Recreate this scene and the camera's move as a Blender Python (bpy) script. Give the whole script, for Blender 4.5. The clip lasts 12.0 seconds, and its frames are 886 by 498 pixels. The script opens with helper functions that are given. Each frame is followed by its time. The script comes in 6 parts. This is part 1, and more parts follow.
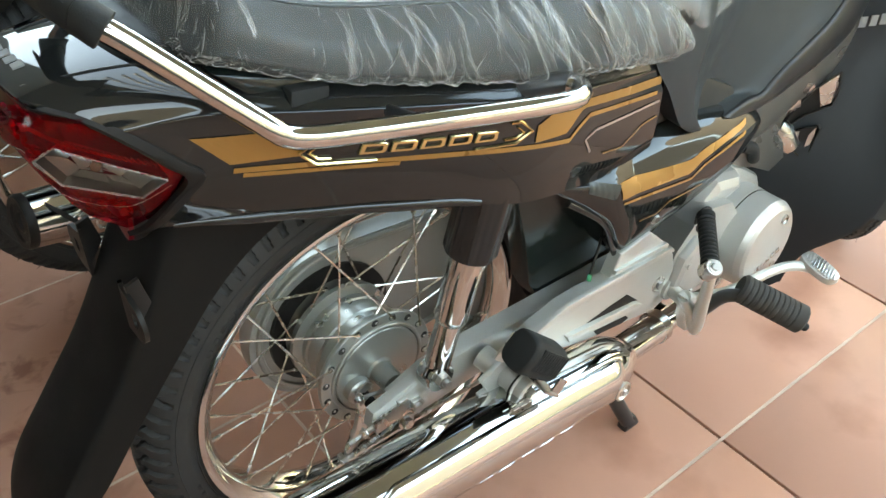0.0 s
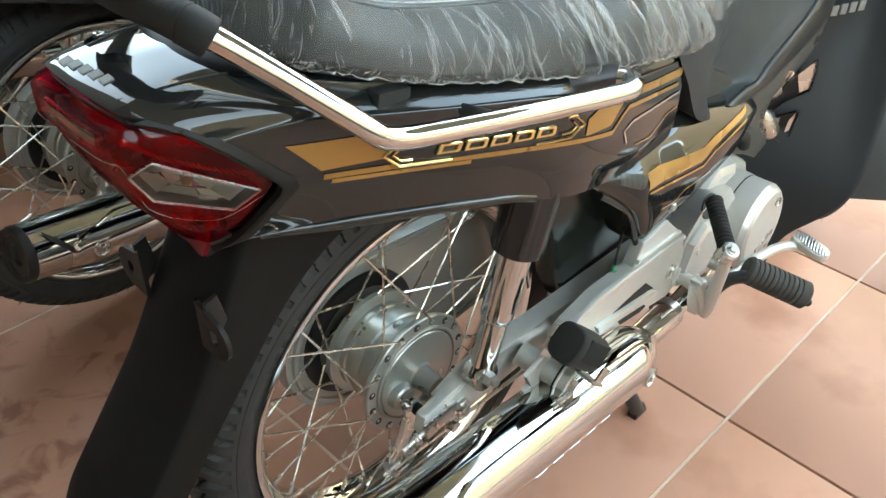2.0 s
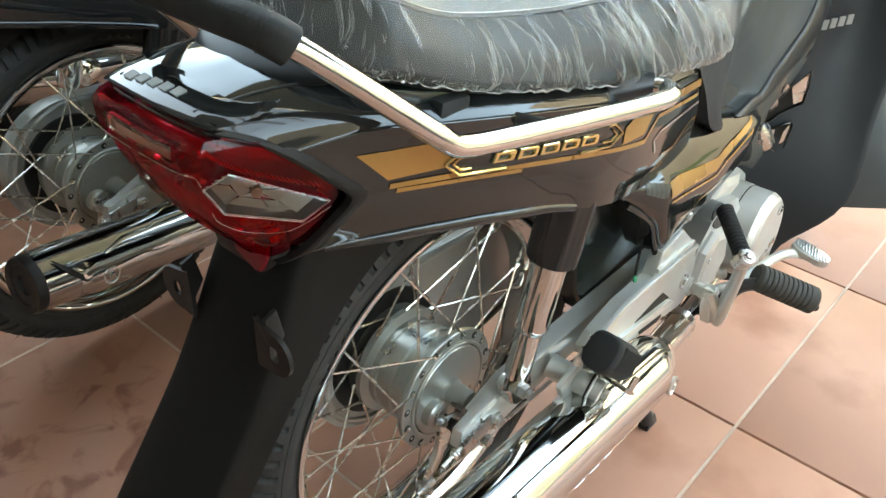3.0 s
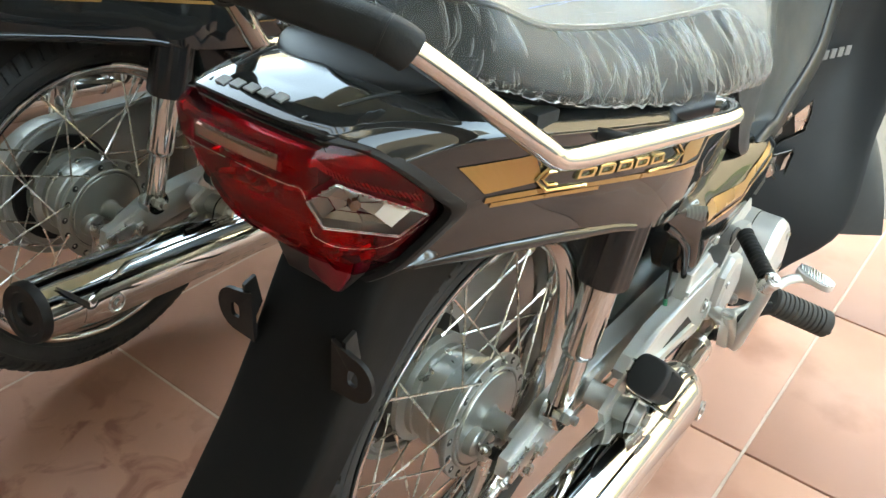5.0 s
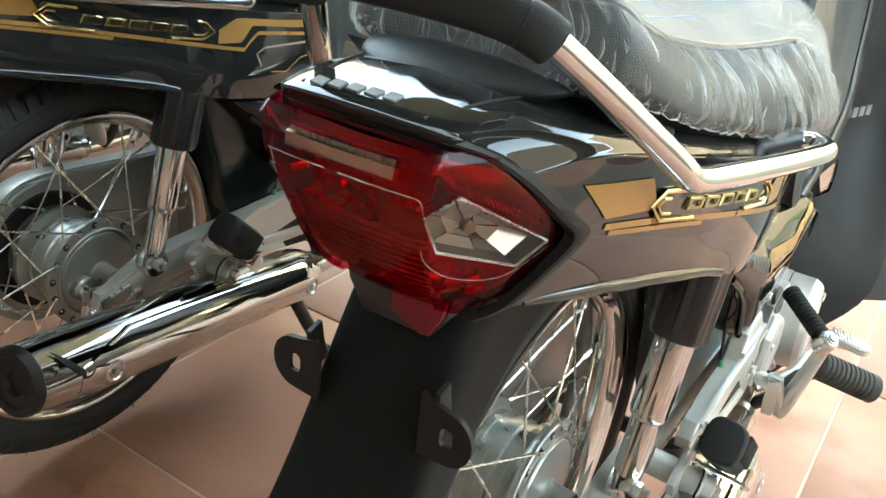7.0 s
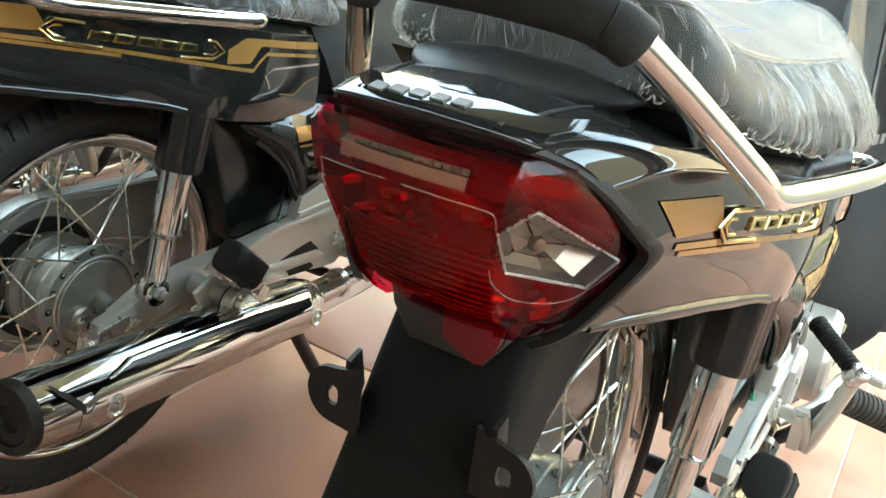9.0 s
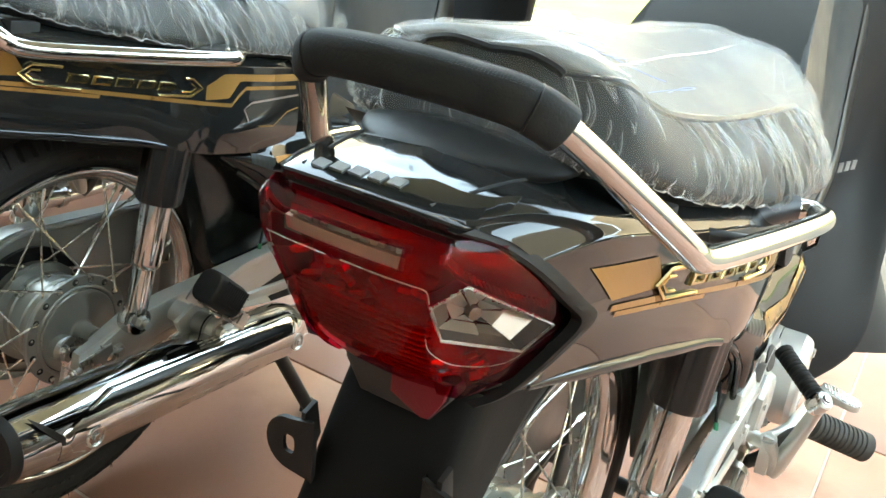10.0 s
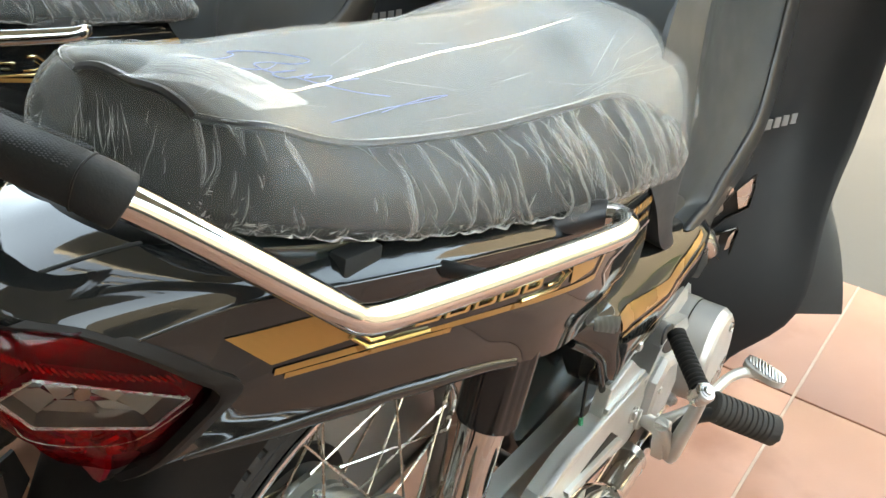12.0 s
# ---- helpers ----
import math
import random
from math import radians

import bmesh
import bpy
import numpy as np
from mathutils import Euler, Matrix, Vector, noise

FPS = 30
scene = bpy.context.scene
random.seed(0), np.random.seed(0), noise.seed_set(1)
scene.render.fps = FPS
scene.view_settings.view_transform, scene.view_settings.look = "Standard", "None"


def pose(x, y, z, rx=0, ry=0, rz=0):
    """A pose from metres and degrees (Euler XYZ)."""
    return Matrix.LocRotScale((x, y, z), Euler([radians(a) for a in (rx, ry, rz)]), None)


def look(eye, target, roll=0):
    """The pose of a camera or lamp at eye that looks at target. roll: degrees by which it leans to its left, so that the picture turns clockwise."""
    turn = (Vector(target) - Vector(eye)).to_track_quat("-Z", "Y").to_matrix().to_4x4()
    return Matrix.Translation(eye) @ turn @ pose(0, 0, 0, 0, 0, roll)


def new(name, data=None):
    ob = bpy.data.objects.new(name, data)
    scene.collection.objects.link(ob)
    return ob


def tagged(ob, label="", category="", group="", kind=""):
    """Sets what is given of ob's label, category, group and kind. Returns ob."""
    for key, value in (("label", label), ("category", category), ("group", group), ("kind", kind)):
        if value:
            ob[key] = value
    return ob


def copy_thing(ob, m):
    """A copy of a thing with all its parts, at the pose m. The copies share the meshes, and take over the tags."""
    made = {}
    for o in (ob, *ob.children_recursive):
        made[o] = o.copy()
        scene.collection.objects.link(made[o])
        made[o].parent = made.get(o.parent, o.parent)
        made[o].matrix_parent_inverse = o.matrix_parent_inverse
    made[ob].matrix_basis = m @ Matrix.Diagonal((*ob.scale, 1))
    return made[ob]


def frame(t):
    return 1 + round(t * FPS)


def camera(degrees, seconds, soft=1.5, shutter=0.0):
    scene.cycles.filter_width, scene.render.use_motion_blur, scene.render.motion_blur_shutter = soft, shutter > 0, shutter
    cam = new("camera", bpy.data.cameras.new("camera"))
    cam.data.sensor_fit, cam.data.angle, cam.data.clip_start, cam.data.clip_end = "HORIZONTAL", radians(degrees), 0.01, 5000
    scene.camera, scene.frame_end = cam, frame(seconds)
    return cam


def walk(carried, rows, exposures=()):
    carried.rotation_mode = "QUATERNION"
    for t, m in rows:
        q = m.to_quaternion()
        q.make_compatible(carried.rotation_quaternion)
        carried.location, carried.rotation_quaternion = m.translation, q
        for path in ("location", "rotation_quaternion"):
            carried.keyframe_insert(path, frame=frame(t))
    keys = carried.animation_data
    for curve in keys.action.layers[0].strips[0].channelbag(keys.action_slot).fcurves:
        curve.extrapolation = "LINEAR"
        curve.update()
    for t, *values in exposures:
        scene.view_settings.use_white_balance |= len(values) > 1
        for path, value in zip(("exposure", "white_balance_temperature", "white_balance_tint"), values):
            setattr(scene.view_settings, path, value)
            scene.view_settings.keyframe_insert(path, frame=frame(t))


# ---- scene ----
cam = camera(54.0, 12.0)
PATH = [
    (0, (-0.3985, -0.6491, 1.0694), (0.5919, 0.5625, -0.1761), 1.08),
    (0.5, (-0.424, -0.628, 1.067), (0.5958, 0.5591, -0.179), 1.16),
    (1, (-0.4489, -0.6103, 1.0651), (0.6061, 0.5462, -0.18), 1.23),
    (1.5, (-0.4791, -0.588, 1.0635), (0.617, 0.5424, -0.1701), 1.43),
    (2, (-0.5119, -0.5643, 1.0583), (0.6405, 0.5283, -0.1571), 1.55),
    (2.5, (-0.5466, -0.5394, 1.0532), (0.6676, 0.521, -0.1311), 1.53),
    (3, (-0.5798, -0.5075, 1.0433), (0.6752, 0.533, -0.1153), 2.06),
    (5, (-0.6444, -0.404, 1.0108), (0.7423, 0.5453, -0.0745), 4.88),
    (5.5, (-0.6639, -0.3676, 0.9948), (0.7473, 0.5955, -0.0444), 4.99),
    (6, (-0.6626, -0.3442, 0.9731), (0.7888, 0.6094, -0.0185), 5.28),
    (6.5, (-0.662, -0.3136, 0.944), (0.8364, 0.62, 0.003), 5.81),
    (7, (-0.6591, -0.2882, 0.9248), (0.8725, 0.6324, 0.0257), 6.31),
    (9, (-0.6559, -0.2309, 0.8935), (0.9292, 0.6711, 0.0727), 7),
    (9.5, (-0.653, -0.2385, 0.9072), (0.9328, 0.6656, 0.0907), 6.97),
    (10, (-0.6465, -0.2594, 0.9421), (0.9379, 0.6449, 0.1227), 6.89),
    (10.5, (-0.6176, -0.2939, 0.973), (0.9532, 0.6078, 0.1258), 6.17),
    (11, (-0.5587, -0.343, 0.9984), (0.9771, 0.5761, 0.1058), 5.74),
    (11.5, (-0.4964, -0.3842, 1.0079), (0.9732, 0.5705, 0.0449), 4.82),
    (12, (-0.4394, -0.4008, 1.0114), (0.9933, 0.5586, -0.0016), 4.44),
]
EXPOSURES = [(0.0, 5.38, 10300.0, -6.0), (5.5, 5.76, 10200.0, -7.0), (9.5, 5.94, 10500.0, -8.0), (11.0, 5.77, 10300.0, -4.0), (12.0, 5.38, 11300.0, -1.0)]
walk(cam, [(t, look(eye, target, roll)) for t, eye, target, roll in PATH], EXPOSURES)

# ---- world, sun, exposure ----
world = bpy.data.worlds.new("sky")
scene.world = world
world.use_nodes = True
wn = world.node_tree.nodes
sky = wn.new("ShaderNodeTexSky")
sky.sky_type, sky.sun_disc, sky.sun_elevation, sky.sun_rotation = "NISHITA", False, radians(34), radians(275)
sky.dust_density, sky.air_density, sky.ozone_density = 2.5, 0.6, 0.3
world.node_tree.links.new(sky.outputs[0], wn["Background"].inputs[0])
wn["Background"].inputs[1].default_value = 0.15
sun = new("sun", bpy.data.lights.new("sun", "SUN"))
sun.data.energy, sun.data.angle, sun.data.color = 0.5, radians(30.0), (0.98, 0.99, 1.0)
sun.matrix_world = look((-8.0, 1.0, 3.6), (0, 0, 0))
tagged(sun, "daylight sun", "sun", kind="structure")


# ---- materials ----
def rgb(r, g, b):
    return (r, g, b, 1.0)


def material(name, color, rough=0.5, metal=0.0, vary=0.0, scale=30.0, bump=0.0, bump_scale=200.0, coat=0.0,
             rough_vary=0.0, spec=0.5, transmission=0.0, ior=1.45, color2=None, stain=0.0, stain_color=None, alpha=1.0, random_piece=0.0, world_space=False, stain_shade=None):
    """A principled material with two scales of variation in colour and roughness and a fine relief."""
    m = bpy.data.materials.new(name)
    m.use_nodes = True
    nt = m.node_tree
    b = nt.nodes["Principled BSDF"]
    b.inputs["Roughness"].default_value, b.inputs["Metallic"].default_value = rough, metal
    b.inputs["Coat Weight"].default_value, b.inputs["Coat Roughness"].default_value = coat, 0.02
    b.inputs["Specular IOR Level"].default_value, b.inputs["IOR"].default_value = spec, ior
    b.inputs["Transmission Weight"].default_value, b.inputs["Alpha"].default_value = transmission, alpha
    b.inputs["Base Color"].default_value = color
    tc = nt.nodes.new("ShaderNodeNewGeometry" if world_space else "ShaderNodeTexCoord")
    place = tc.outputs["Position" if world_space else "Object"]

    def noise_tex(s, detail=4.0):
        n = nt.nodes.new("ShaderNodeTexNoise")
        n.inputs["Scale"].default_value, n.inputs["Detail"].default_value = s, detail
        nt.links.new(place, n.inputs["Vector"])
        return n

    def mixed(fac, a, c, kind="MIX"):
        x = nt.nodes.new("ShaderNodeMix")
        x.data_type, x.blend_type = "RGBA", kind
        for socket, value in ((x.inputs[0], fac), (x.inputs[6], a), (x.inputs[7], c)):
            if hasattr(value, "is_output"):
                nt.links.new(value, socket)
            else:
                socket.default_value = value
        return x.outputs[2]

    def ramp(source, lo, hi, out_lo=0.0, out_hi=1.0):
        r = nt.nodes.new("ShaderNodeMapRange")
        for i, v in ((1, lo), (2, hi), (3, out_lo), (4, out_hi)):
            r.inputs[i].default_value = v
        nt.links.new(source, r.inputs[0])
        return r.outputs[0]

    col = color
    if vary > 0:
        dark = tuple(c * (1 - vary) for c in color[:3]) + (1.0,)
        light = color2 or tuple(min(1, c * (1 + vary)) for c in color[:3]) + (1.0,)
        large = noise_tex(scale * 0.12, 3.0)
        fine = noise_tex(scale, 6.0)
        col = mixed(ramp(large.outputs["Fac"], 0.35, 0.65), dark, light)
        col = mixed(ramp(fine.outputs["Fac"], 0.3, 0.7, 0, 0.6), col, color)
    if stain > 0:
        st = noise_tex(scale * 0.25, 5.0)
        col = mixed(ramp(st.outputs["Fac"], 0.56, 0.72, 0, stain), col, stain_color or rgb(0.05, 0.03, 0.02))
    # soft round patch: stain spots plus a little even painted shade
    if stain_shade:
        centre, reach, tone = stain_shade
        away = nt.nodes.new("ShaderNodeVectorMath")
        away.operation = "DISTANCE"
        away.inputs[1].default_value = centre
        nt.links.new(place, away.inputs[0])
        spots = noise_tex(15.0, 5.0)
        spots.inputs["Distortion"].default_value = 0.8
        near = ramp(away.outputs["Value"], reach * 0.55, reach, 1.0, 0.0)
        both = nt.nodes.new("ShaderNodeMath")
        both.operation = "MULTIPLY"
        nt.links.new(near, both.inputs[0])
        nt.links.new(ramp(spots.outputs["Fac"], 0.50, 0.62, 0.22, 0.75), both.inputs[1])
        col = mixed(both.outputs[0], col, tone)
    if random_piece > 0:
        oi = nt.nodes.new("ShaderNodeObjectInfo")
        hsv = nt.nodes.new("ShaderNodeHueSaturation")
        nt.links.new(ramp(oi.outputs["Random"], 0, 1, 1 - random_piece, 1 + random_piece), hsv.inputs["Value"])
        if hasattr(col, "is_output"):
            nt.links.new(col, hsv.inputs["Color"])
        else:
            hsv.inputs["Color"].default_value = col
        col = hsv.outputs[0]
    if hasattr(col, "is_output"):
        nt.links.new(col, b.inputs["Base Color"])
    if rough_vary > 0:
        rn = noise_tex(scale * 0.6, 5.0)
        nt.links.new(ramp(rn.outputs["Fac"], 0.3, 0.7, max(0.0, rough - rough_vary), rough + rough_vary), b.inputs["Roughness"])
    if bump > 0:
        bn = noise_tex(bump_scale, 4.0)
        bp = nt.nodes.new("ShaderNodeBump")
        bp.inputs["Strength"].default_value, bp.inputs["Distance"].default_value = bump, 0.001
        nt.links.new(bn.outputs["Fac"], bp.inputs["Height"])
        nt.links.new(bp.outputs[0], b.inputs["Normal"])
    return m


def film_material(name, color, haze, rough, tint=(1.0, 1.0, 1.0, 1.0), spread=0.3, relief=0.35, gloss_gain=1.0):
    """Thin clear polythene: mostly seen through, with a faint milky haze and a gloss that grows at grazing angles."""
    m = bpy.data.materials.new(name)
    m.use_nodes = True
    nt = m.node_tree
    nodes, link = nt.nodes, nt.links.new
    out = nodes["Material Output"]
    nodes.remove(nodes["Principled BSDF"])
    tc, n, r = nodes.new("ShaderNodeTexCoord"), nodes.new("ShaderNodeTexNoise"), nodes.new("ShaderNodeMapRange")
    n.inputs["Scale"].default_value, n.inputs["Detail"].default_value = 9.0, 5.0
    link(tc.outputs["Object"], n.inputs["Vector"])
    for i, v in ((1, 0.3), (2, 0.7), (3, haze * 0.75), (4, haze * 1.3)):
        r.inputs[i].default_value = v
    link(n.outputs["Fac"], r.inputs[0])
    bump, fine = nodes.new("ShaderNodeBump"), nodes.new("ShaderNodeTexNoise")
    fine.inputs["Scale"].default_value, fine.inputs["Detail"].default_value, fine.inputs["Distortion"].default_value = 34.0, 4.0, 1.6
    link(tc.outputs["Object"], fine.inputs["Vector"])
    link(fine.outputs["Fac"], bump.inputs["Height"])
    bump.inputs["Strength"].default_value, bump.inputs["Distance"].default_value = relief, 0.003
    clear, milk, gloss = nodes.new("ShaderNodeBsdfTransparent"), nodes.new("ShaderNodeBsdfDiffuse"), nodes.new("ShaderNodeBsdfGlossy")
    milk.inputs["Color"].default_value, clear.inputs["Color"].default_value = color, tint
    gloss.inputs["Color"].default_value, gloss.inputs["Roughness"].default_value = rgb(0.95, 0.95, 0.93), rough
    link(bump.outputs[0], gloss.inputs["Normal"])
    fres, mul = nodes.new("ShaderNodeFresnel"), nodes.new("ShaderNodeMath")
    fres.inputs["IOR"].default_value = 1.5
    link(bump.outputs[0], fres.inputs["Normal"])
    mul.operation, mul.use_clamp = "MULTIPLY", True
    mul.inputs[1].default_value = gloss_gain
    link(fres.outputs[0], mul.inputs[0])
    body, film = nodes.new("ShaderNodeMixShader"), nodes.new("ShaderNodeMixShader")
    link(r.outputs[0], body.inputs[0])
    link(clear.outputs[0], body.inputs[1])
    link(milk.outputs[0], body.inputs[2])
    link(mul.outputs[0], film.inputs[0])
    link(body.outputs[0], film.inputs[1])
    broad, both = nodes.new("ShaderNodeBsdfGlossy"), nodes.new("ShaderNodeMixShader")
    broad.inputs["Color"].default_value, broad.inputs["Roughness"].default_value = rgb(0.95, 0.95, 0.93), 0.38
    link(bump.outputs[0], broad.inputs["Normal"])
    both.inputs[0].default_value = spread
    link(gloss.outputs[0], both.inputs[1])
    link(broad.outputs[0], both.inputs[2])
    link(both.outputs[0], film.inputs[2])
    link(film.outputs[0], out.inputs[0])
    return m


GLOSS_BLACK = material("gloss_black_paint", rgb(0.0105, 0.0112, 0.0108), 0.05, rough_vary=0.02, scale=12, spec=0.5, vary=0.1)
MATTE_BLACK = material("matte_black_plastic", rgb(0.0082, 0.0074, 0.0068), 0.55, spec=0.3, vary=0.15, scale=60, bump=0.12, bump_scale=900, rough_vary=0.06)
GREY_PLASTIC = material("dark_grey_plastic", rgb(0.036, 0.041, 0.043), 0.45, spec=0.2, vary=0.12, scale=40, bump=0.15, bump_scale=1200, rough_vary=0.08)
SATIN_BLACK = material("satin_black_plastic", rgb(0.015, 0.0155, 0.016), 0.40, vary=0.12, scale=30, bump=0.06, bump_scale=700, rough_vary=0.07)
SEMI_GLOSS = material("semi_gloss_black", rgb(0.010, 0.0105, 0.011), 0.22, vary=0.12, scale=30, rough_vary=0.05)
RUBBER = material("black_rubber", rgb(0.018, 0.019, 0.019), 0.68, spec=0.25, vary=0.2, scale=50, bump=0.25, bump_scale=500, rough_vary=0.08)
DUSTY_RUBBER = material("dusty_rubber", rgb(0.040, 0.038, 0.035), 0.7, spec=0.25, vary=0.25, scale=60, bump=0.2, bump_scale=500, rough_vary=0.08)
TYRE_RUBBER = material("tyre_rubber", rgb(0.0145, 0.0138, 0.013), 0.72, vary=0.25, scale=40, bump=0.25, bump_scale=700, rough_vary=0.08)
CHROME = material("chrome", rgb(0.56, 0.56, 0.55), 0.05, 1.0, rough_vary=0.03, scale=20, vary=0.03)
STEEL = material("zinc_steel", rgb(0.55, 0.54, 0.51), 0.28, 1.0, vary=0.12, scale=60, rough_vary=0.1, bump=0.1, bump_scale=800)
SPOKE_STEEL = material("spoke_steel", rgb(0.62, 0.59, 0.53), 0.26, 1.0, vary=0.12, scale=80, rough_vary=0.08)
CASE_GREY = material("grey_case_paint", rgb(0.30, 0.30, 0.275), 0.36, 0.6, vary=0.05, scale=60, rough_vary=0.06)
SILVER = material("silver_paint", rgb(0.50, 0.50, 0.465), 0.38, 0.6, vary=0.03, scale=60, rough_vary=0.06, bump=0.05, bump_scale=1500)
CAST_ALLOY = material("cast_alloy", rgb(0.47, 0.47, 0.445), 0.42, 0.68, vary=0.04, scale=50, rough_vary=0.08, bump=0.18, bump_scale=1100)
HUB_ALLOY = material("machined_alloy", rgb(0.305, 0.31, 0.285), 0.34, 0.75, vary=0.1, scale=40, rough_vary=0.08, bump=0.08, bump_scale=600)
# taupe base paints in the floor's reflection on the web
GREY_GLOSS = material("web_plastic_painted_reflection", rgb(0.085, 0.08, 0.07), 0.3, vary=0.12, scale=30, coat=0.6, rough_vary=0.05)
GOLD = material("gold_decal", rgb(0.31, 0.158, 0.046), 0.28, 0.3, vary=0.30, scale=14, rough_vary=0.05)
DECAL_GREY = material("grey_green_decal", rgb(0.030, 0.038, 0.036), 0.35, vary=0.35, scale=120, rough_vary=0.1)
GOLD_TRIM = material("gold_chrome_trim", rgb(0.56, 0.44, 0.22), 0.16, 1.0, vary=0.08, scale=60)
PINK_LINE = material("rose_grey_decal", rgb(0.30, 0.22, 0.19), 0.3, 0.3, vary=0.1, scale=20, coat=0.8)
RED_LENS = film_material("red_lens", rgb(0.34, 0.008, 0.026), 0.018, 0.03, rgb(0.66, 0.012, 0.062), 0.04, 0.03, 0.36)
RED_PLAIN = material("dark_red_plastic", rgb(0.14, 0.004, 0.012), 0.3, spec=0.3, vary=0.2, scale=90, bump=0.2, bump_scale=500)
RED_FACET = material("red_facet", rgb(0.55, 0.03, 0.08), 0.2, 0.7, vary=0.3, scale=200)
RED_DEEP = material("red_reflector", rgb(0.46, 0.012, 0.034), 0.22, 0.75, vary=0.5, scale=120, coat=0.6, bump=0.4, bump_scale=400)
CLEAR_LENS = film_material("clear_lens", rgb(0.85, 0.84, 0.82), 0.012, 0.03, rgb(0.95, 0.94, 0.93), 0.05, 0.04, 0.45)
INDICATOR_EDGE = film_material("clear_moulded_rim", rgb(0.90, 0.84, 0.78), 0.12, 0.05)
CLEAR_EDGE = film_material("moulded_lens_edge", rgb(0.85, 0.60, 0.58), 0.05, 0.05)
# dim brown-grey base paints in the floor seen in the silver bowl
REFLECTOR = material("lamp_reflector", rgb(0.22, 0.19, 0.165), 0.3, 1.0, vary=0.05, scale=80)
# brown base stands in for the tile floor mirrored in the strip
STRIP_BED = material("strip_bed_painted_reflection", rgb(0.40, 0.27, 0.20), 0.22, 0.6, vary=0.1, scale=120)
# slight green in the black base paints in the garden's reflection
BOX_BLACK = material("gloss_black_plastic", rgb(0.0085, 0.0125, 0.0115), 0.2, vary=0.15, scale=20, rough_vary=0.06)
MUDGUARD = material("mudguard_plastic", rgb(0.0072, 0.0064, 0.0058), 0.6, spec=0.12, vary=0.15, scale=40, bump=0.12, bump_scale=900, rough_vary=0.06)
AMBER = material("amber_bulb", rgb(0.13, 0.06, 0.03), 0.12, coat=0.5, vary=0.1, scale=50)
SHIELD_BLACK = material("shield_black_plastic", rgb(0.017, 0.0195, 0.022), 0.5, spec=0.22, vary=0.12, scale=30, bump=0.08, bump_scale=900, rough_vary=0.07)
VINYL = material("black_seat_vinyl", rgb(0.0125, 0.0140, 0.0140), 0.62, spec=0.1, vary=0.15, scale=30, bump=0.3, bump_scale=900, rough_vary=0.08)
TAIL_VINYL = material("black_tail_vinyl", rgb(0.0060, 0.0065, 0.0065), 0.42, spec=0.12, vary=0.15, scale=30, bump=0.15, bump_scale=700, rough_vary=0.06)
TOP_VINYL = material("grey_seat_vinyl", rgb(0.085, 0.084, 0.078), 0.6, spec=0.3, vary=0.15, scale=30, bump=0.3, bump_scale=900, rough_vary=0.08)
FILM = film_material("polythene_film", rgb(0.84, 0.86, 0.84), 0.064, 0.12, spread=0.15, relief=0.40, gloss_gain=0.22)
FILM_LAYER = film_material("second_film_layer", rgb(0.84, 0.84, 0.80), 0.05, 0.2, gloss_gain=0.08)
NOSE_FILM = film_material("milky_doubled_film", rgb(0.86, 0.87, 0.84), 0.06, 0.2, spread=0.2, relief=0.4, gloss_gain=0.12)
FOLD_SHEEN = film_material("film_fold_and_sheen", rgb(0.86, 0.88, 0.86), 0.13, 0.09, gloss_gain=0.95)
BADGE = material("badge_grey", rgb(0.19, 0.19, 0.185), 0.6, 0.0, spec=0.2, vary=0.1, scale=80)
INK = material("blue_ink", rgb(0.16, 0.20, 0.40), 0.5, vary=0.2, scale=200)
TAG = film_material("printed_film_tag", rgb(0.88, 0.88, 0.86), 0.14, 0.25, gloss_gain=0.25)
PAPER = material("white_plastic", rgb(0.78, 0.77, 0.74), 0.5, vary=0.06, scale=60)
GREEN = material("green_wire", rgb(0.03, 0.20, 0.10), 0.45, vary=0.15, scale=80)
# dark blotches near the bikes are stain, the even darkening round them painted shade
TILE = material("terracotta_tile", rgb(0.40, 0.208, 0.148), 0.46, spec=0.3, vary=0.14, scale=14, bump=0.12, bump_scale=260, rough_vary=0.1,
                stain=0.55, stain_color=rgb(0.22, 0.075, 0.04), random_piece=0.06, world_space=True, stain_shade=((-0.30, 0.50, 0.0), 0.34, rgb(0.15, 0.055, 0.034)))
GROUT_DARK = material("dark_grout", rgb(0.10, 0.06, 0.045), 0.85, vary=0.3, scale=50, bump=0.4, bump_scale=500)
GROUT_PALE = material("pale_grout", rgb(0.50, 0.37, 0.29), 0.85, vary=0.2, scale=60, bump=0.4, bump_scale=500)
# base darker than pale concrete, standing in for dimmer light on the yard
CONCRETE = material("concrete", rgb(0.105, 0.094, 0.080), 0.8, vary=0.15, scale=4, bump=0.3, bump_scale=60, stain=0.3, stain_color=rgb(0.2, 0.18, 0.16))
GRASS = material("grass", rgb(0.045, 0.075, 0.022), 0.8, vary=0.35, scale=12, bump=0.6, bump_scale=60)
PLASTER = material("plaster", rgb(0.17, 0.17, 0.16), 0.75, vary=0.1, scale=5, bump=0.2, bump_scale=120)
FAR_WALL = material("far_wall", rgb(0.20, 0.19, 0.175), 0.8, vary=0.12, scale=3, bump=0.2, bump_scale=40)
# kept dark so the added backdrop dims what seat and cowl mirror
DARK_WALL = material("dark_backdrop_wall", rgb(0.105, 0.10, 0.095), 0.85, vary=0.2, scale=3, bump=0.2, bump_scale=40)
CEILING_PAINT = material("ceiling_paint", rgb(0.34, 0.34, 0.325), 0.7, vary=0.06, scale=4, bump=0.15, bump_scale=80)
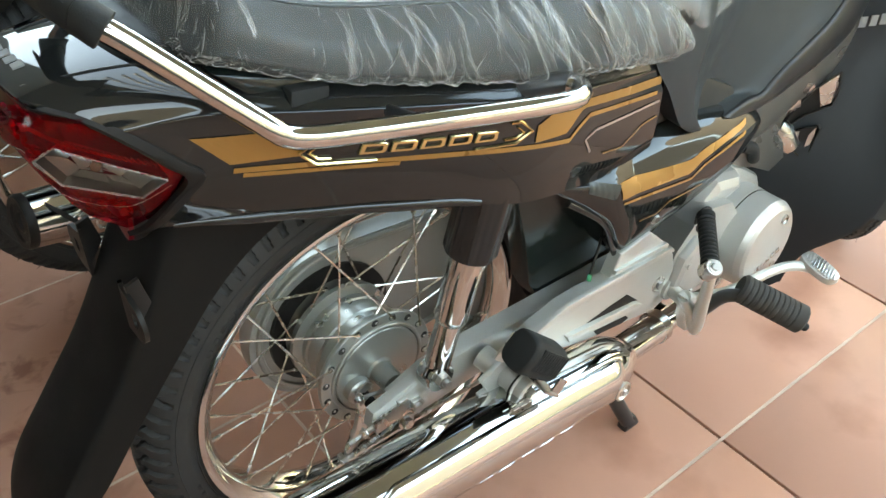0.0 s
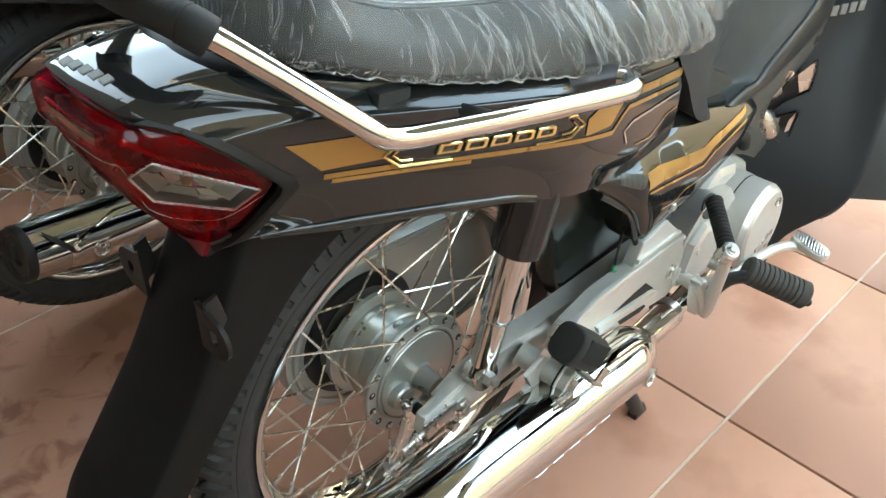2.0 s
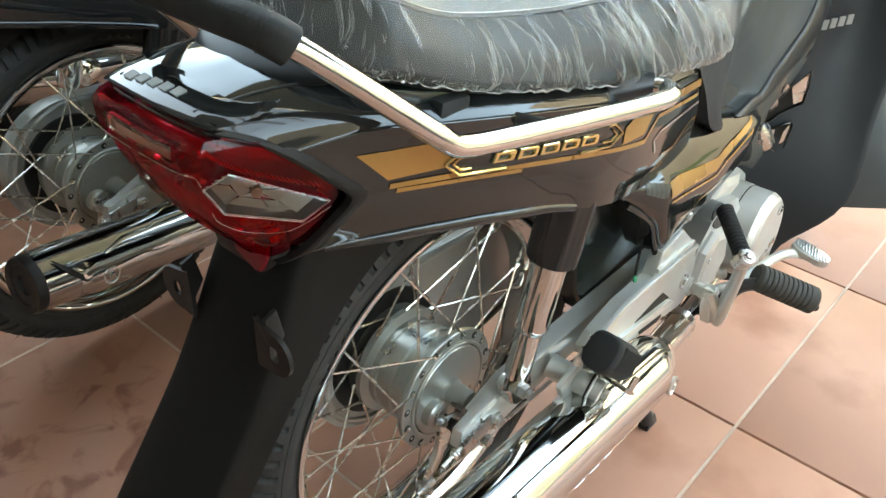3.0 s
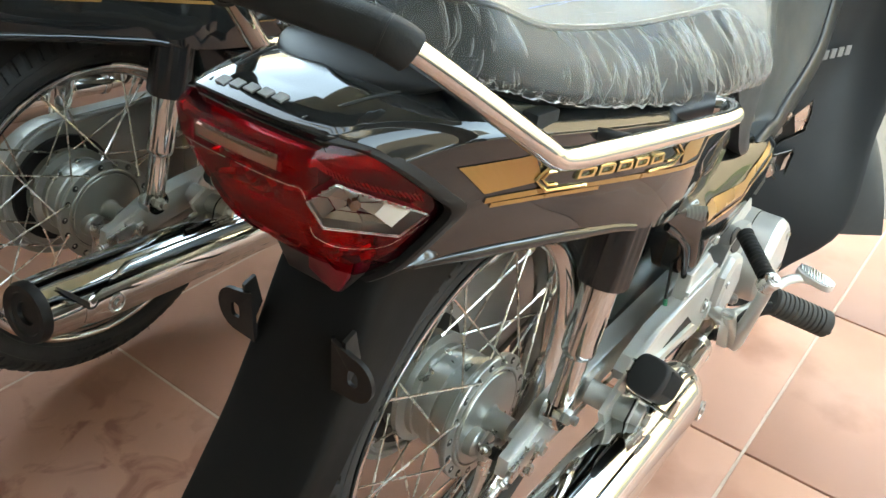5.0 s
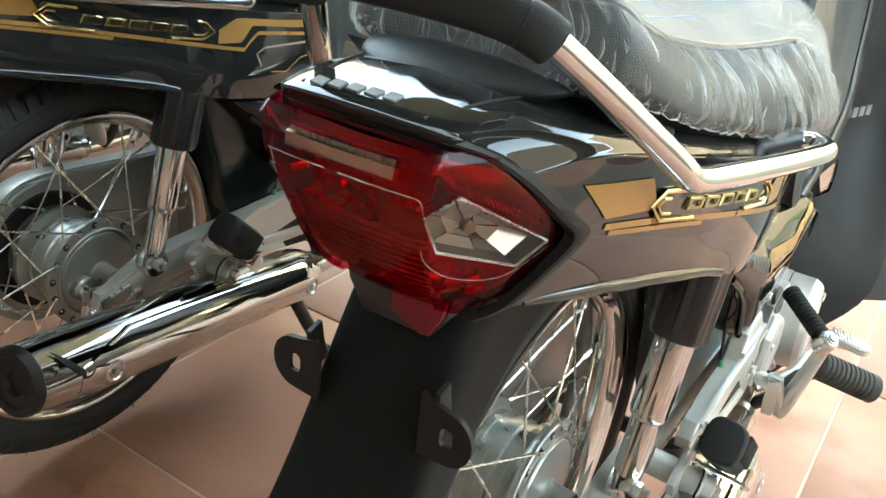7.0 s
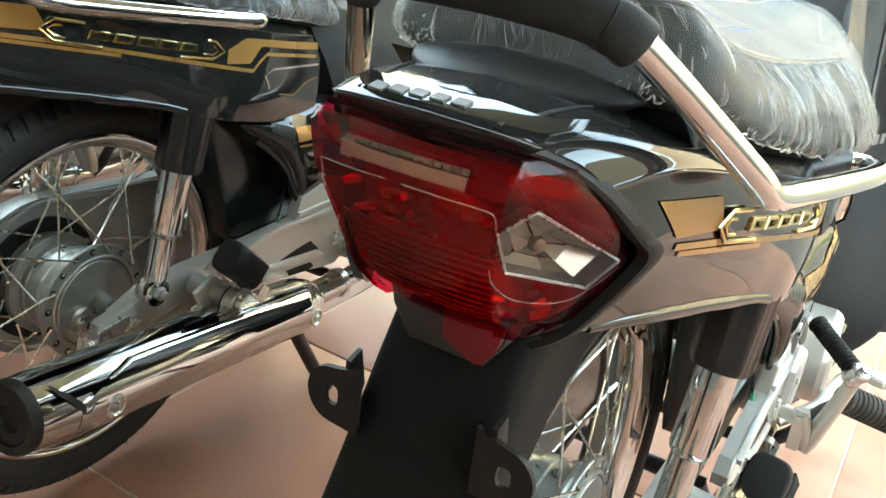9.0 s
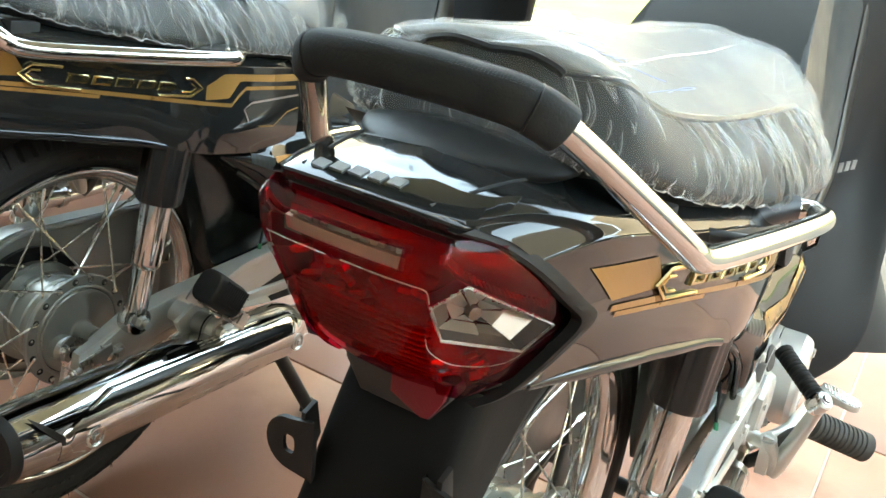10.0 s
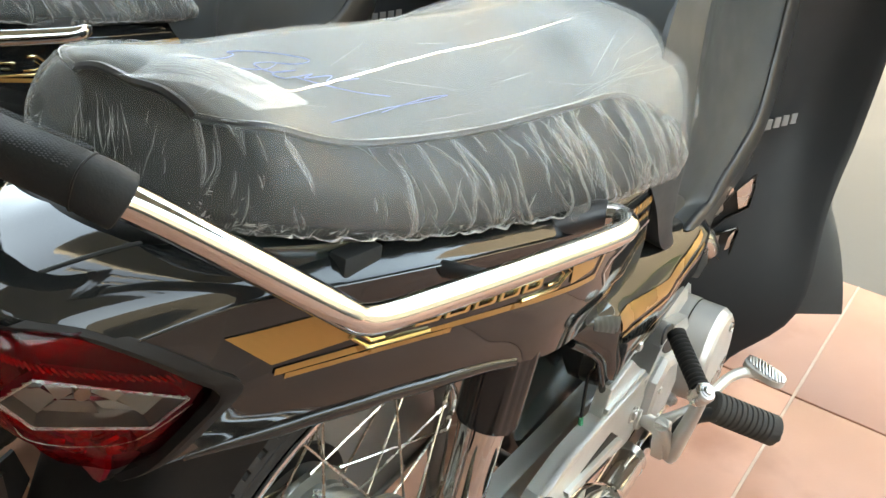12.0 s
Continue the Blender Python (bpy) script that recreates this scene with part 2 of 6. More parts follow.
WHITE_PAINT = material("white_paint", rgb(0.42, 0.42, 0.40), 0.35, vary=0.05, scale=5)


# ---- mesh building ----
def smooth_path(points, k=6, closed=False):
    """Catmull-Rom through the points, k steps a stretch."""
    p = [Vector(q) for q in points]
    n = len(p)
    out = []
    for i in range(n if closed else n - 1):
        a, b, c, d = ((p[(i - 1) % n], p[i], p[(i + 1) % n], p[(i + 2) % n]) if closed
                      else (p[max(i - 1, 0)], p[i], p[i + 1], p[min(i + 2, n - 1)]))
        for s in range(k):
            t = s / k
            out.append(0.5 * ((2 * b) + (c - a) * t + (2 * a - 5 * b + 4 * c - d) * t * t + (3 * b - a - 3 * c + d) * t ** 3))
    if not closed:
        out.append(p[-1])
    return out


class Geo:
    """Vertices and faces of one mesh in the making."""

    def __init__(self):
        self.v, self.f = [], []

    def grid(self, rows, wrap_u=False, wrap_v=False, flip=False):
        base, m, n = len(self.v), len(rows), len(rows[0])
        for row in rows:
            self.v.extend(tuple(q) for q in row)
        for i in range(m if wrap_u else m - 1):
            for j in range(n if wrap_v else n - 1):
                q = [base + i * n + j, base + i * n + (j + 1) % n, base + (i + 1) % m * n + (j + 1) % n, base + (i + 1) % m * n + j]
                self.f.append(q[::-1] if flip else q)
        return self

    def fan(self, ring, flip=False):
        base = len(self.v)
        self.v.extend(tuple(q) for q in ring)
        q = list(range(base, base + len(ring)))
        self.f.append(q[::-1] if flip else q)
        return self

    def tube(self, points, radius, n=12, k=6, cap=True, flat=1.0):
        path = smooth_path(points, k) if k > 1 else [Vector(q) for q in points]
        count = len(path)
        radii = [radius] * count if not hasattr(radius, "__len__") else np.interp(np.linspace(0, 1, count), np.linspace(0, 1, len(radius)), radius).tolist()
        side = None
        rows = []
        for i, q in enumerate(path):
            d = (path[min(i + 1, count - 1)] - path[max(i - 1, 0)]).normalized()
            if side is None:
                side = d.orthogonal().normalized()
            side = (side - d * side.dot(d)).normalized()
            up = d.cross(side)
            rows.append([q + radii[i] * (math.cos(a) * side + math.sin(a) * up * flat) for a in np.linspace(0, 2 * math.pi, n, endpoint=False).tolist()])
        self.grid(rows, wrap_v=True, flip=True)
        if cap:
            self.fan(rows[0])
            self.fan(rows[-1], flip=True)
        return self

    def lathe(self, profile, origin, axis=(0, 1, 0), n=48, shift=None, closed=False):
        """profile: (radius, along) pairs, turned round the axis through origin."""
        ax = Vector(axis).normalized()
        e1 = Vector((1, 0, 0)) if abs(ax.x) < 0.9 else Vector((0, 0, 1))
        e1 = (e1 - ax * e1.dot(ax)).normalized()
        e2 = ax.cross(e1)
        o = Vector(origin)
        rows = []
        for i in range(n):
            a = 2 * math.pi * i / n
            d = math.cos(a) * e1 + math.sin(a) * e2
            rows.append([o + (r + (shift(a, r, s) if shift else 0.0)) * d + s * ax for r, s in profile])
        return self.grid(rows, wrap_u=True, wrap_v=closed, flip=True)

    def prism(self, poly, y0, y1, bevel=0.0, plane="xz", flare=0.0):
        """A plate of the outline poly in the plane, from y0 (outer face, bevelled) to y1."""
        p = [Vector(q) for q in poly]
        area = sum(a.x * b.y - b.x * a.y for a, b in zip(p, p[1:] + p[:1]))
        if area < 0:
            p.reverse()
        n = len(p)

        def inset(d):
            out = []
            for i in range(n):
                e0, e1 = (p[i] - p[i - 1]).normalized(), (p[(i + 1) % n] - p[i]).normalized()
                n0, n1 = Vector((-e0.y, e0.x)), Vector((-e1.y, e1.x))
                m = n0 + n1
                m = m / max(m.length_squared / 2, 0.6)
                out.append(p[i] + m * d)
            return out

        def put(q, y):
            return {"xz": (q.x, y, q.y), "yz": (y, q.x, q.y), "xy": (q.x, q.y, y)}[plane]

        sgn = 1 if y1 > y0 else -1
        steps = [(inset(bevel), y0), (inset(bevel * 0.3), y0 + sgn * bevel * 0.3), (p, y0 + sgn * bevel), (inset(-flare), y1)] if bevel > 0 else [(p, y0), (inset(-flare), y1)]
        rings = [[put(q, y) for q in ring] for ring, y in steps]
        self.grid(rings, wrap_v=True)
        self.fan(rings[0], flip=True)
        self.fan(rings[-1])
        return self

    def box(self, m, sx, sy, sz, bevel=0.004):
        """A bevelled box of those sizes at the pose m."""
        bm = bmesh.new()
        bmesh.ops.create_cube(bm, size=1.0, matrix=Matrix.Diagonal((sx, sy, sz, 1)))
        if bevel > 0:
            bmesh.ops.bevel(bm, geom=bm.edges[:], offset=bevel, segments=2, profile=0.6, affect="EDGES")
        base = len(self.v)
        bm.verts.index_update()
        self.v.extend(tuple(m @ w.co) for w in bm.verts)
        self.f.extend([base + w.index for w in face.verts] for face in bm.faces)
        bm.free()
        return self

    def bolt(self, place, axis, r=0.007, h=0.006):
        """A hexagon head on a washer."""
        ax = Vector(axis).normalized()
        o = Vector(place)
        self.lathe([(0.0, 0.0), (r * 1.35, 0.0), (r * 1.35, 0.0015), (r, 0.0015)], o, ax, 16)
        self.lathe([(r, 0.0012), (r, h * 0.8), (r * 0.86, h), (0.0, h)], o, ax, 6)
        return self


def mesh_of(name, geo, mat, sharp=38.0):
    me = bpy.data.meshes.new(name)
    me.from_pydata([tuple(q) for q in geo.v], [], geo.f)
    me.validate()
    bm = bmesh.new()
    bm.from_mesh(me)
    bmesh.ops.remove_doubles(bm, verts=bm.verts[:], dist=1e-6)
    bmesh.ops.recalc_face_normals(bm, faces=bm.faces[:])
    bm.to_mesh(me)
    bm.free()
    me.polygons.foreach_set("use_smooth", [True] * len(me.polygons))
    me.set_sharp_from_angle(angle=radians(sharp))
    me.materials.append(mat)
    return me


def part(name, geo, mat, parent, label="", sharp=38.0):
    ob = new(name, mesh_of(name, geo, mat, sharp) if isinstance(geo, Geo) else geo)
    ob.parent = parent
    return tagged(ob, label) if label else ob


def curve_at(points, s):
    """A place along a Catmull-Rom curve, s from 0 to 1."""
    n = len(points) - 1
    i = min(int(s * n), n - 1)
    t = s * n - i
    p = [Vector(q) for q in points]
    a, b, c, d = p[max(i - 1, 0)], p[i], p[i + 1], p[min(i + 2, n)]
    return 0.5 * ((2 * b) + (c - a) * t + (2 * a - 5 * b + 4 * c - d) * t * t + (3 * b - a - 3 * c + d) * t ** 3)


def mirror(points):
    return [(x, -y, z) for x, y, z in points]


# ---- the motorcycle ----
AXLE = Vector((0.0, 0.0, 0.312))
FRONT_AXLE = Vector((1.165, 0.0, 0.283))

# rails of the rear cowl, right side, from tail to front
COWL_CENTRE = [(-0.272, 0, 0.7775), (-0.20, 0, 0.7835), (-0.08, 0, 0.764), (0.06, 0, 0.735), (0.18, 0, 0.715), (0.33, 0, 0.69)]
COWL_SHOULDER = [(-0.284, -0.061, 0.772), (-0.205, -0.078, 0.7705), (-0.10, -0.094, 0.747), (0.02, -0.108, 0.722), (0.15, -0.116, 0.698), (0.33, -0.112, 0.668)]
COWL_CREASE = [(-0.240, -0.090, 0.745), (-0.180, -0.107, 0.746), (-0.10, -0.124, 0.730), (0.02, -0.141, 0.703), (0.15, -0.152, 0.675), (0.33, -0.134, 0.642)]
COWL_MID = [(-0.203, -0.106, 0.700), (-0.160, -0.114, 0.700), (-0.09, -0.127, 0.688), (0.02, -0.145, 0.663), (0.15, -0.155, 0.628), (0.33, -0.135, 0.585)]
COWL_LOW = [(-0.230, -0.083, 0.653), (-0.165, -0.100, 0.643), (-0.09, -0.116, 0.627), (0.02, -0.137, 0.600), (0.13, -0.150, 0.564), (0.33, -0.127, 0.520)]


class Side:
    """Finds the outward y of a surface's right side at a given x and z from its own mesh points."""

    def __init__(self, rows):
        self.p = np.array([tuple(q) for row in rows for q in row])

    def y(self, x, z):
        d = (self.p[:, 0] - x) ** 2 + (self.p[:, 2] - z) ** 2
        near = np.argpartition(d, 6)[:6]
        w = 1.0 / (d[near] + 1e-7)
        return float((self.p[near, 1] * w).sum() / w.sum())


def cowl_rows(sign, n=60):
    rows = []
    for i in range(n + 1):
        s = i / n
        c, sh, cr, mi, lo = (curve_at(r, s) for r in (COWL_CENTRE, COWL_SHOULDER, COWL_CREASE, COWL_MID, COWL_LOW))
        ctrl = [c, c.lerp(sh, 0.6) + Vector((0, 0, 0.003)), sh, sh.lerp(cr, 0.55) + Vector((0, -0.002, 0.003)), cr.lerp(sh, 0.08), cr, cr.lerp(mi, 0.12),
                mi, mi.lerp(lo, 0.55) + Vector((0, -0.002, 0)), lo, lo + Vector((0, 0.0008, -0.0022)), lo + Vector((0, 0.004, -0.0030)), lo + Vector((0, 0.007, 0.001))]
        line = smooth_path(ctrl, 4)
        rows.append([Vector((q.x, sign * -q.y, q.z)) for q in line])
    return rows


def strip(side, upper, lower, off=0.0011, n=24, m=4):
    """A decal between two outlines of (x, z), laid on the side of the bike."""
    def along(line, s):
        p = [Vector((a, 0, b)) for a, b in line]
        lens = [0.0]
        for a, b in zip(p, p[1:]):
            lens.append(lens[-1] + (b - a).length)
        d = s * lens[-1]
        i = max(j for j in range(len(p) - 1) if lens[j] <= d + 1e-12)
        return p[i].lerp(p[i + 1], (d - lens[i]) / max(lens[i + 1] - lens[i], 1e-9))
    rows = []
    for j in range(m + 1):
        row = []
        for i in range(n + 1):
            q = along(upper, i / n).lerp(along(lower, i / n), j / m)
            row.append((q.x, side.y(q.x, q.z) - off, q.z))
        rows.append(row)
    return rows


def band(side, line, width, off=0.0011, n=28):
    """A narrow stripe of that width along (x, z) points."""
    up, low = [], []
    for i, q in enumerate(line):
        a, b = Vector(line[max(i - 1, 0)]), Vector(line[min(i + 1, len(line) - 1)])
        d = (b - a).normalized()
        k = Vector((-d.y, d.x)) * width / 2
        up.append((q[0] + k.x, q[1] + k.y))
        low.append((q[0] - k.x, q[1] - k.y))
    return strip(side, up, low, off, n, 1)


def tyre_geo(groove=True, n=1008):
    prof = []
    for s in np.linspace(-1, 1, 43):
        a = s * 1.95
        prof.append((0.2475 + 0.0355 * math.cos(a) + (0.002 if abs(s) > 0.97 else 0), 0.0385 * math.sin(a) if abs(a) < 1.6 else 0.0385 * math.sin(a)))
    prof = [(0.221, -0.027)] + prof + [(0.221, 0.027)]

    def tread(a, r, s):
        if r < 0.258 or not groove:
            return 0.0
        y = abs(s) / 0.036
        ph = (a * 84 / (2 * math.pi) + (0.75 * y if s > 0 else 0.5 + 0.75 * y)) % 1.0
        cut = ph < 0.36 and y > 0.20
        zig = abs(y - 0.30 - 0.10 * math.sin(a * 84)) < 0.09
        return -0.0065 if cut or zig else 0.0
    g = Geo().lathe(prof, (0, 0, 0), (0, 1, 0), n, tread)
    rnd = random.Random(4)
    for i in range(150):
        a, y = rnd.uniform(0, 2 * math.pi), rnd.choice((-1, 1)) * rnd.uniform(0.012, 0.036)
        r = 0.2475 + 0.0355 * math.sqrt(max(0, 1 - (y / 0.0385) ** 2))
        d = Vector((math.cos(a), 0, math.sin(a)))
        o = d * (r - 0.001) + Vector((0, y, 0))
        tip = o + d * rnd.uniform(0.004, 0.008) + Vector((rnd.uniform(-1, 1), rnd.uniform(-1, 1), rnd.uniform(-1, 1))) * 0.002
        g.tube([o, tip], [0.0006, 0.0003], 4, 1, cap=False)
    return g


RIM_PROFILE = [(0.2235, -0.0300), (0.2235, -0.0325), (0.2205, -0.0335), (0.2165, -0.0325), (0.2130, -0.0285), (0.2100, -0.0250), (0.2050, -0.0215), (0.2025, -0.0140), (0.2015, 0.0),
               (0.2025, 0.0140), (0.2050, 0.0215), (0.2100, 0.0250), (0.2130, 0.0285), (0.2165, 0.0325), (0.2205, 0.0335), (0.2235, 0.0325), (0.2235, 0.0300)]


def wheel(bike, centre, name, turn=None, rear=True):
    """Hub with tyre, rim, each spoke; turn: the steering pose for the front wheel."""
    pose_m = Matrix.Translation(centre) @ (turn or Matrix())
    hub = Geo()
    if rear:
        hub.lathe([(0.0, 0.056), (0.050, 0.056), (0.052, 0.046), (0.066, 0.044), (0.0705, 0.041), (0.0705, 0.034), (0.066, 0.032), (0.060, 0.030), (0.060, 0.022), (0.0575, 0.0205), (0.0575, 0.010), (0.0620, 0.008), (0.0620, -0.004), (0.0595, -0.006), (0.0595, -0.016),
                   (0.0650, -0.018), (0.0650, -0.026), (0.0720, -0.029), (0.0775, -0.033), (0.0788, -0.036), (0.0788, -0.0400), (0.0778, -0.0412), (0.0650, -0.0416), (0.0645, -0.0436), (0.0635, -0.0444), (0.0612, -0.0444), (0.0603, -0.0434), (0.0600, -0.0380)], (0, 0, 0), (0, 1, 0), 72)
    else:
        hub.lathe([(0.0, -0.05), (0.05, -0.05), (0.056, -0.04), (0.06, -0.036), (0.06, -0.03), (0.04, -0.026), (0.04, 0.026), (0.06, 0.03), (0.06, 0.036), (0.05, 0.05), (0.0, 0.05)], (0, 0, 0), (0, 1, 0), 40)
    flange = 0.072 if rear else 0.054
    w = part(name, hub, HUB_ALLOY, bike, "grey machined alloy wheel hub with lighter drum cover", 22)
    w.matrix_local = pose_m
    if rear:
        plate = Geo().lathe([(0.0588, -0.0380), (0.0588, -0.0436), (0.0578, -0.0448), (0.040, -0.0462), (0.0185, -0.0475), (0.0160, -0.0490), (0.0145, -0.0530), (0.0140, -0.076), (0.0, -0.076)], (0, 0, 0), (0, 1, 0), 72)
        plate.lathe([(0.0175, 0.0), (0.0165, 0.010), (0.0120, 0.0150), (0.0, 0.0150)], (-0.034, -0.0455, -0.008), (0, -1, 0), 28)
        part("brake_plate", plate, HUB_ALLOY, w, "flat grey brake plate with axle boss", 22)
        part("plate_groove", Geo().lathe([(0.0586, -0.0405), (0.0602, -0.0405)], (0, 0, 0), (0, 1, 0), 72), MATTE_BLACK, w, "dark groove round the brake plate")
    part("tyre", MESH["tyre"], None, w, "new black tyre with moulding whiskers")
    part("sidewall_relief", MESH["marks"], None, w, "raised bars on the tyre wall")
    part("rim", MESH["rim"], None, w, "polished chrome wheel rim")
    for i in range(36):
        side = -1 if i % 2 else 1
        a0 = math.radians(10 * i)
        lean = math.radians(58 if (i // 2) % 2 else -58) * (1 if rear else 0.7)
        inside = 0.0035 if (i // 2) % 2 else -0.0035
        a1 = a0 + lean * 0.62
        p0 = Vector((flange * math.cos(a0), side * (0.0395 + inside if rear else 0.033), flange * math.sin(a0)))
        p1 = Vector((0.2045 * math.cos(a1), side * 0.004, 0.2045 * math.sin(a1)))
        length = (p1 - p0).length
        m = Matrix.Translation(p0) @ (p1 - p0).to_track_quat("Z", "Y").to_matrix().to_4x4() @ Matrix.Diagonal((1, 1, length / 0.16, 1))
        sp = part("spoke", MESH["spoke"], None, w)
        sp.matrix_local = m
    if rear:
        for i in range(18):
            a = math.radians(20 * i + 10)
            o = Vector((0.0715 * math.cos(a), -0.0413, 0.0715 * math.sin(a)))
            part("spoke_hole", MESH["spoke_hole"], None, w).location = o
            head = part("spoke_head", MESH["spoke_head"], None, w)
            head.location = o + Vector((-math.sin(a), 0, math.cos(a))) * (0.0008 if i % 2 else -0.0016)
            head.scale = (1, 1, 1) if i % 2 else (0.58, 0.4, 0.58)
    return w


MESH = {}


def shared_meshes():
    MESH["tyre"] = mesh_of("tyre", tyre_geo(), TYRE_RUBBER)
    g = Geo().lathe(RIM_PROFILE, (0, 0, 0), (0, 1, 0), 120)
    MESH["rim"] = mesh_of("rim", g, CHROME, 60)
    s = Geo().tube([(0, 0, 0), (0, 0, 0.147)], 0.00145, 6, 1)
    s.tube([(0, 0, 0.145), (0, 0, 0.163)], [0.0030, 0.0026], 6, 1)
    s.tube([(0, 0, -0.002), (0, 0, 0.004)], 0.0026, 6, 1)
    bars = Geo()
    for k in range(6):
        for m_ in range(5):
            a = math.radians(60 * k + 3.6 * m_ + 10)
            for sg in (-1, 1):
                bars.box(Matrix.Rotation(-a, 4, "Y") @ pose(0.240, sg * 0.0371, 0, 0, 0, sg * -8), 0.0085, 0.0016, 0.0085, 0.0003)
    for sg in (-1, 1):
        for r in (0.2285, 0.2515):
            bars.lathe([(r - 0.0009, -0.0004), (r, 0.0009), (r + 0.0009, -0.0004)], (0, sg * (0.0352 if r < 0.24 else 0.0382), 0), (0, sg, 0), 96)
    MESH["marks"] = mesh_of("sidewall_relief", bars, TYRE_RUBBER)
    # dark disc laid on the flange to paint the shade inside a hole
    MESH["spoke_hole"] = mesh_of("spoke_hole", Geo().lathe([(0.0, 0.0004), (0.0046, 0.0004), (0.0049, 0.0)], (0, 0, 0), (0, -1, 0), 10), RUBBER)
    MESH["spoke_head"] = mesh_of("spoke_head", Geo().lathe([(0.0032, 0), (0.0032, 0.0016), (0.0024, 0.0026), (0.0, 0.0028)], (0, 0, 0), (0, -1, 0), 8), STEEL)
    MESH["spoke"] = mesh_of("spoke", s, SPOKE_STEEL)


def tail_light(bike):
    def half(f):
        return f + [(x, -y, z) for x, y, z in reversed(f) if abs(y) > 1e-6]
    # outer red lens: rows of right half outline from tip across the rear to the left tip
    levels = [(0.764, 0.059, -0.296, 0.066, -0.268), (0.758, 0.060, -0.303, 0.080, -0.245), (0.735, 0.056, -0.304, 0.092, -0.226), (0.712, 0.050, -0.297, 0.096, -0.211),
              (0.694, 0.046, -0.290, 0.097, -0.206), (0.676, 0.045, -0.281, 0.090, -0.216), (0.660, 0.044, -0.270, 0.080, -0.230), (0.645, 0.040, -0.256, 0.062, -0.240), (0.638, 0.036, -0.247, 0.052, -0.240)]
    table = np.array(levels[::-1])

    def lens_point(u, z):
        """A point of the lens: u from -1 (right tip) over the rear to 1 (left tip)."""
        yr, xr, yt, xt = (float(np.interp(z, table[:, 0], table[:, k])) for k in (1, 2, 3, 4))
        p = [(xt, -yt), (xt * 0.62 + xr * 0.38, -(yt * 0.66 + yr * 0.34) - 0.004), (xt * 0.25 + xr * 0.75, -(yt * 0.24 + yr * 0.76) - 0.003), (xr, -yr), (xr - 0.004, -yr * 0.5), (xr - 0.005, 0)]
        q = curve_at([(x, y, z) for x, y in p], 1 - abs(u))
        step = 0.0055 * min(1.0, max(0.0, (0.7395 - z) / 0.002)) * min(1.0, max(0.0, (0.46 - abs(u)) / 0.05))
        return Vector((q.x + step, q.y if u < 0 else -q.y, z))
    signal = [(0.42, 0.7250), (0.62, 0.7380), (0.935, 0.6970), (0.84, 0.6830), (0.52, 0.6990)]

    def inside(u, z):
        hit = False
        for (u0, z0), (u1, z1) in zip(signal, signal[1:] + signal[:1]):
            if (z0 > z) != (z1 > z) and abs(u) < (u1 - u0) * (z - z0) / (z1 - z0) + u0:
                hit = not hit
        return hit
    us, zs = np.linspace(-1, 1, 97).tolist(), np.linspace(0.764, 0.638, 61).tolist()
    part_top = Geo().box(pose(-0.243, 0, 0.766), 0.085, 0.118, 0.016, 0.003)
    lens = Geo()
    lens.v = [tuple(lens_point(u, z)) for z in zs for u in us]
    for i in range(60):
        for j in range(96):
            um, zm = (us[j] + us[j + 1]) / 2, (zs[i] + zs[i + 1]) / 2
            if not inside(um, zm) and not (0.7455 < zm < 0.7575 and -0.275 < um < 0.245):
                lens.f.append([i * 97 + j, i * 97 + j + 1, (i + 1) * 97 + j + 1, (i + 1) * 97 + j])
    light = part("tail_light", lens, RED_LENS, bike, "large glossy red tail light lens with clear indicators", 25)
    part("lamp_housing", part_top, MATTE_BLACK, light, "black housing above the lens")
    # inner housing: ribbed red back plate
    inner = []
    for k in range(41):
        z = 0.756 - 0.112 * k / 40
        f = np.interp(z, [l[0] for l in reversed(levels)], [l[2] for l in reversed(levels)])
        yr = np.interp(z, [l[0] for l in reversed(levels)], [l[1] for l in reversed(levels)])
        xt = np.interp(z, [l[0] for l in reversed(levels)], [l[4] for l in reversed(levels)])
        yt = np.interp(z, [l[0] for l in reversed(levels)], [l[3] for l in reversed(levels)])
        step = 0.009 * ((k % 4) / 4.0) if z < 0.712 else 0.0
        r = [(xt + 0.006, -yt + 0.008, z), ((xt + f) / 2 + 0.02, -(yt + yr) / 2 + 0.006, z), (f + 0.024 - step, -yr * 0.9, z), (f + 0.020 - step, 0, z)]
        inner.append(r + [(x, -y, zz) for x, y, zz in reversed(r[:-1])])
    part("reflector_plate", Geo().grid(inner), RED_DEEP, light, "ribbed dark red inner reflector", 20)
    for k in range(11):
        z = 0.704 - 0.0052 * k
        part("lens_rib", Geo().tube([lens_point(u, z) + Vector((0.007, 0, 0)) for u in np.linspace(-0.42, 0.42, 13).tolist()], 0.0016, 6, 1), RED_DEEP, light, "ribbed red inner reflector")
    for sg in (-1, 1):
        for k in range(30):
            u = 0.44 + 0.0165 * k
            z = 0.7545 - 0.044 * max(0.0, (u - 0.50) / 0.4)
            part("lens_flute", Geo().tube([lens_point(sg * u, z + 0.004) + Vector((0.003, -sg * 0.003, 0)), lens_point(sg * (u + 0.008), z - 0.002) + Vector((0.003, -sg * 0.003, 0))], 0.0009, 5, 1), RED_FACET, light)
    # clear upper strip with a row of small silver reflectors in its upper half
    us_strip = np.linspace(-0.285, 0.255, 31).tolist()
    strip_rows = [[lens_point(u, z) + Vector((-0.0012, 0, 0)) for u in us_strip] for z in (0.758, 0.754, 0.749, 0.7450)]
    part("clear_strip", Geo().grid(strip_rows), CLEAR_LENS, light, "clear strip across the top of the lens")
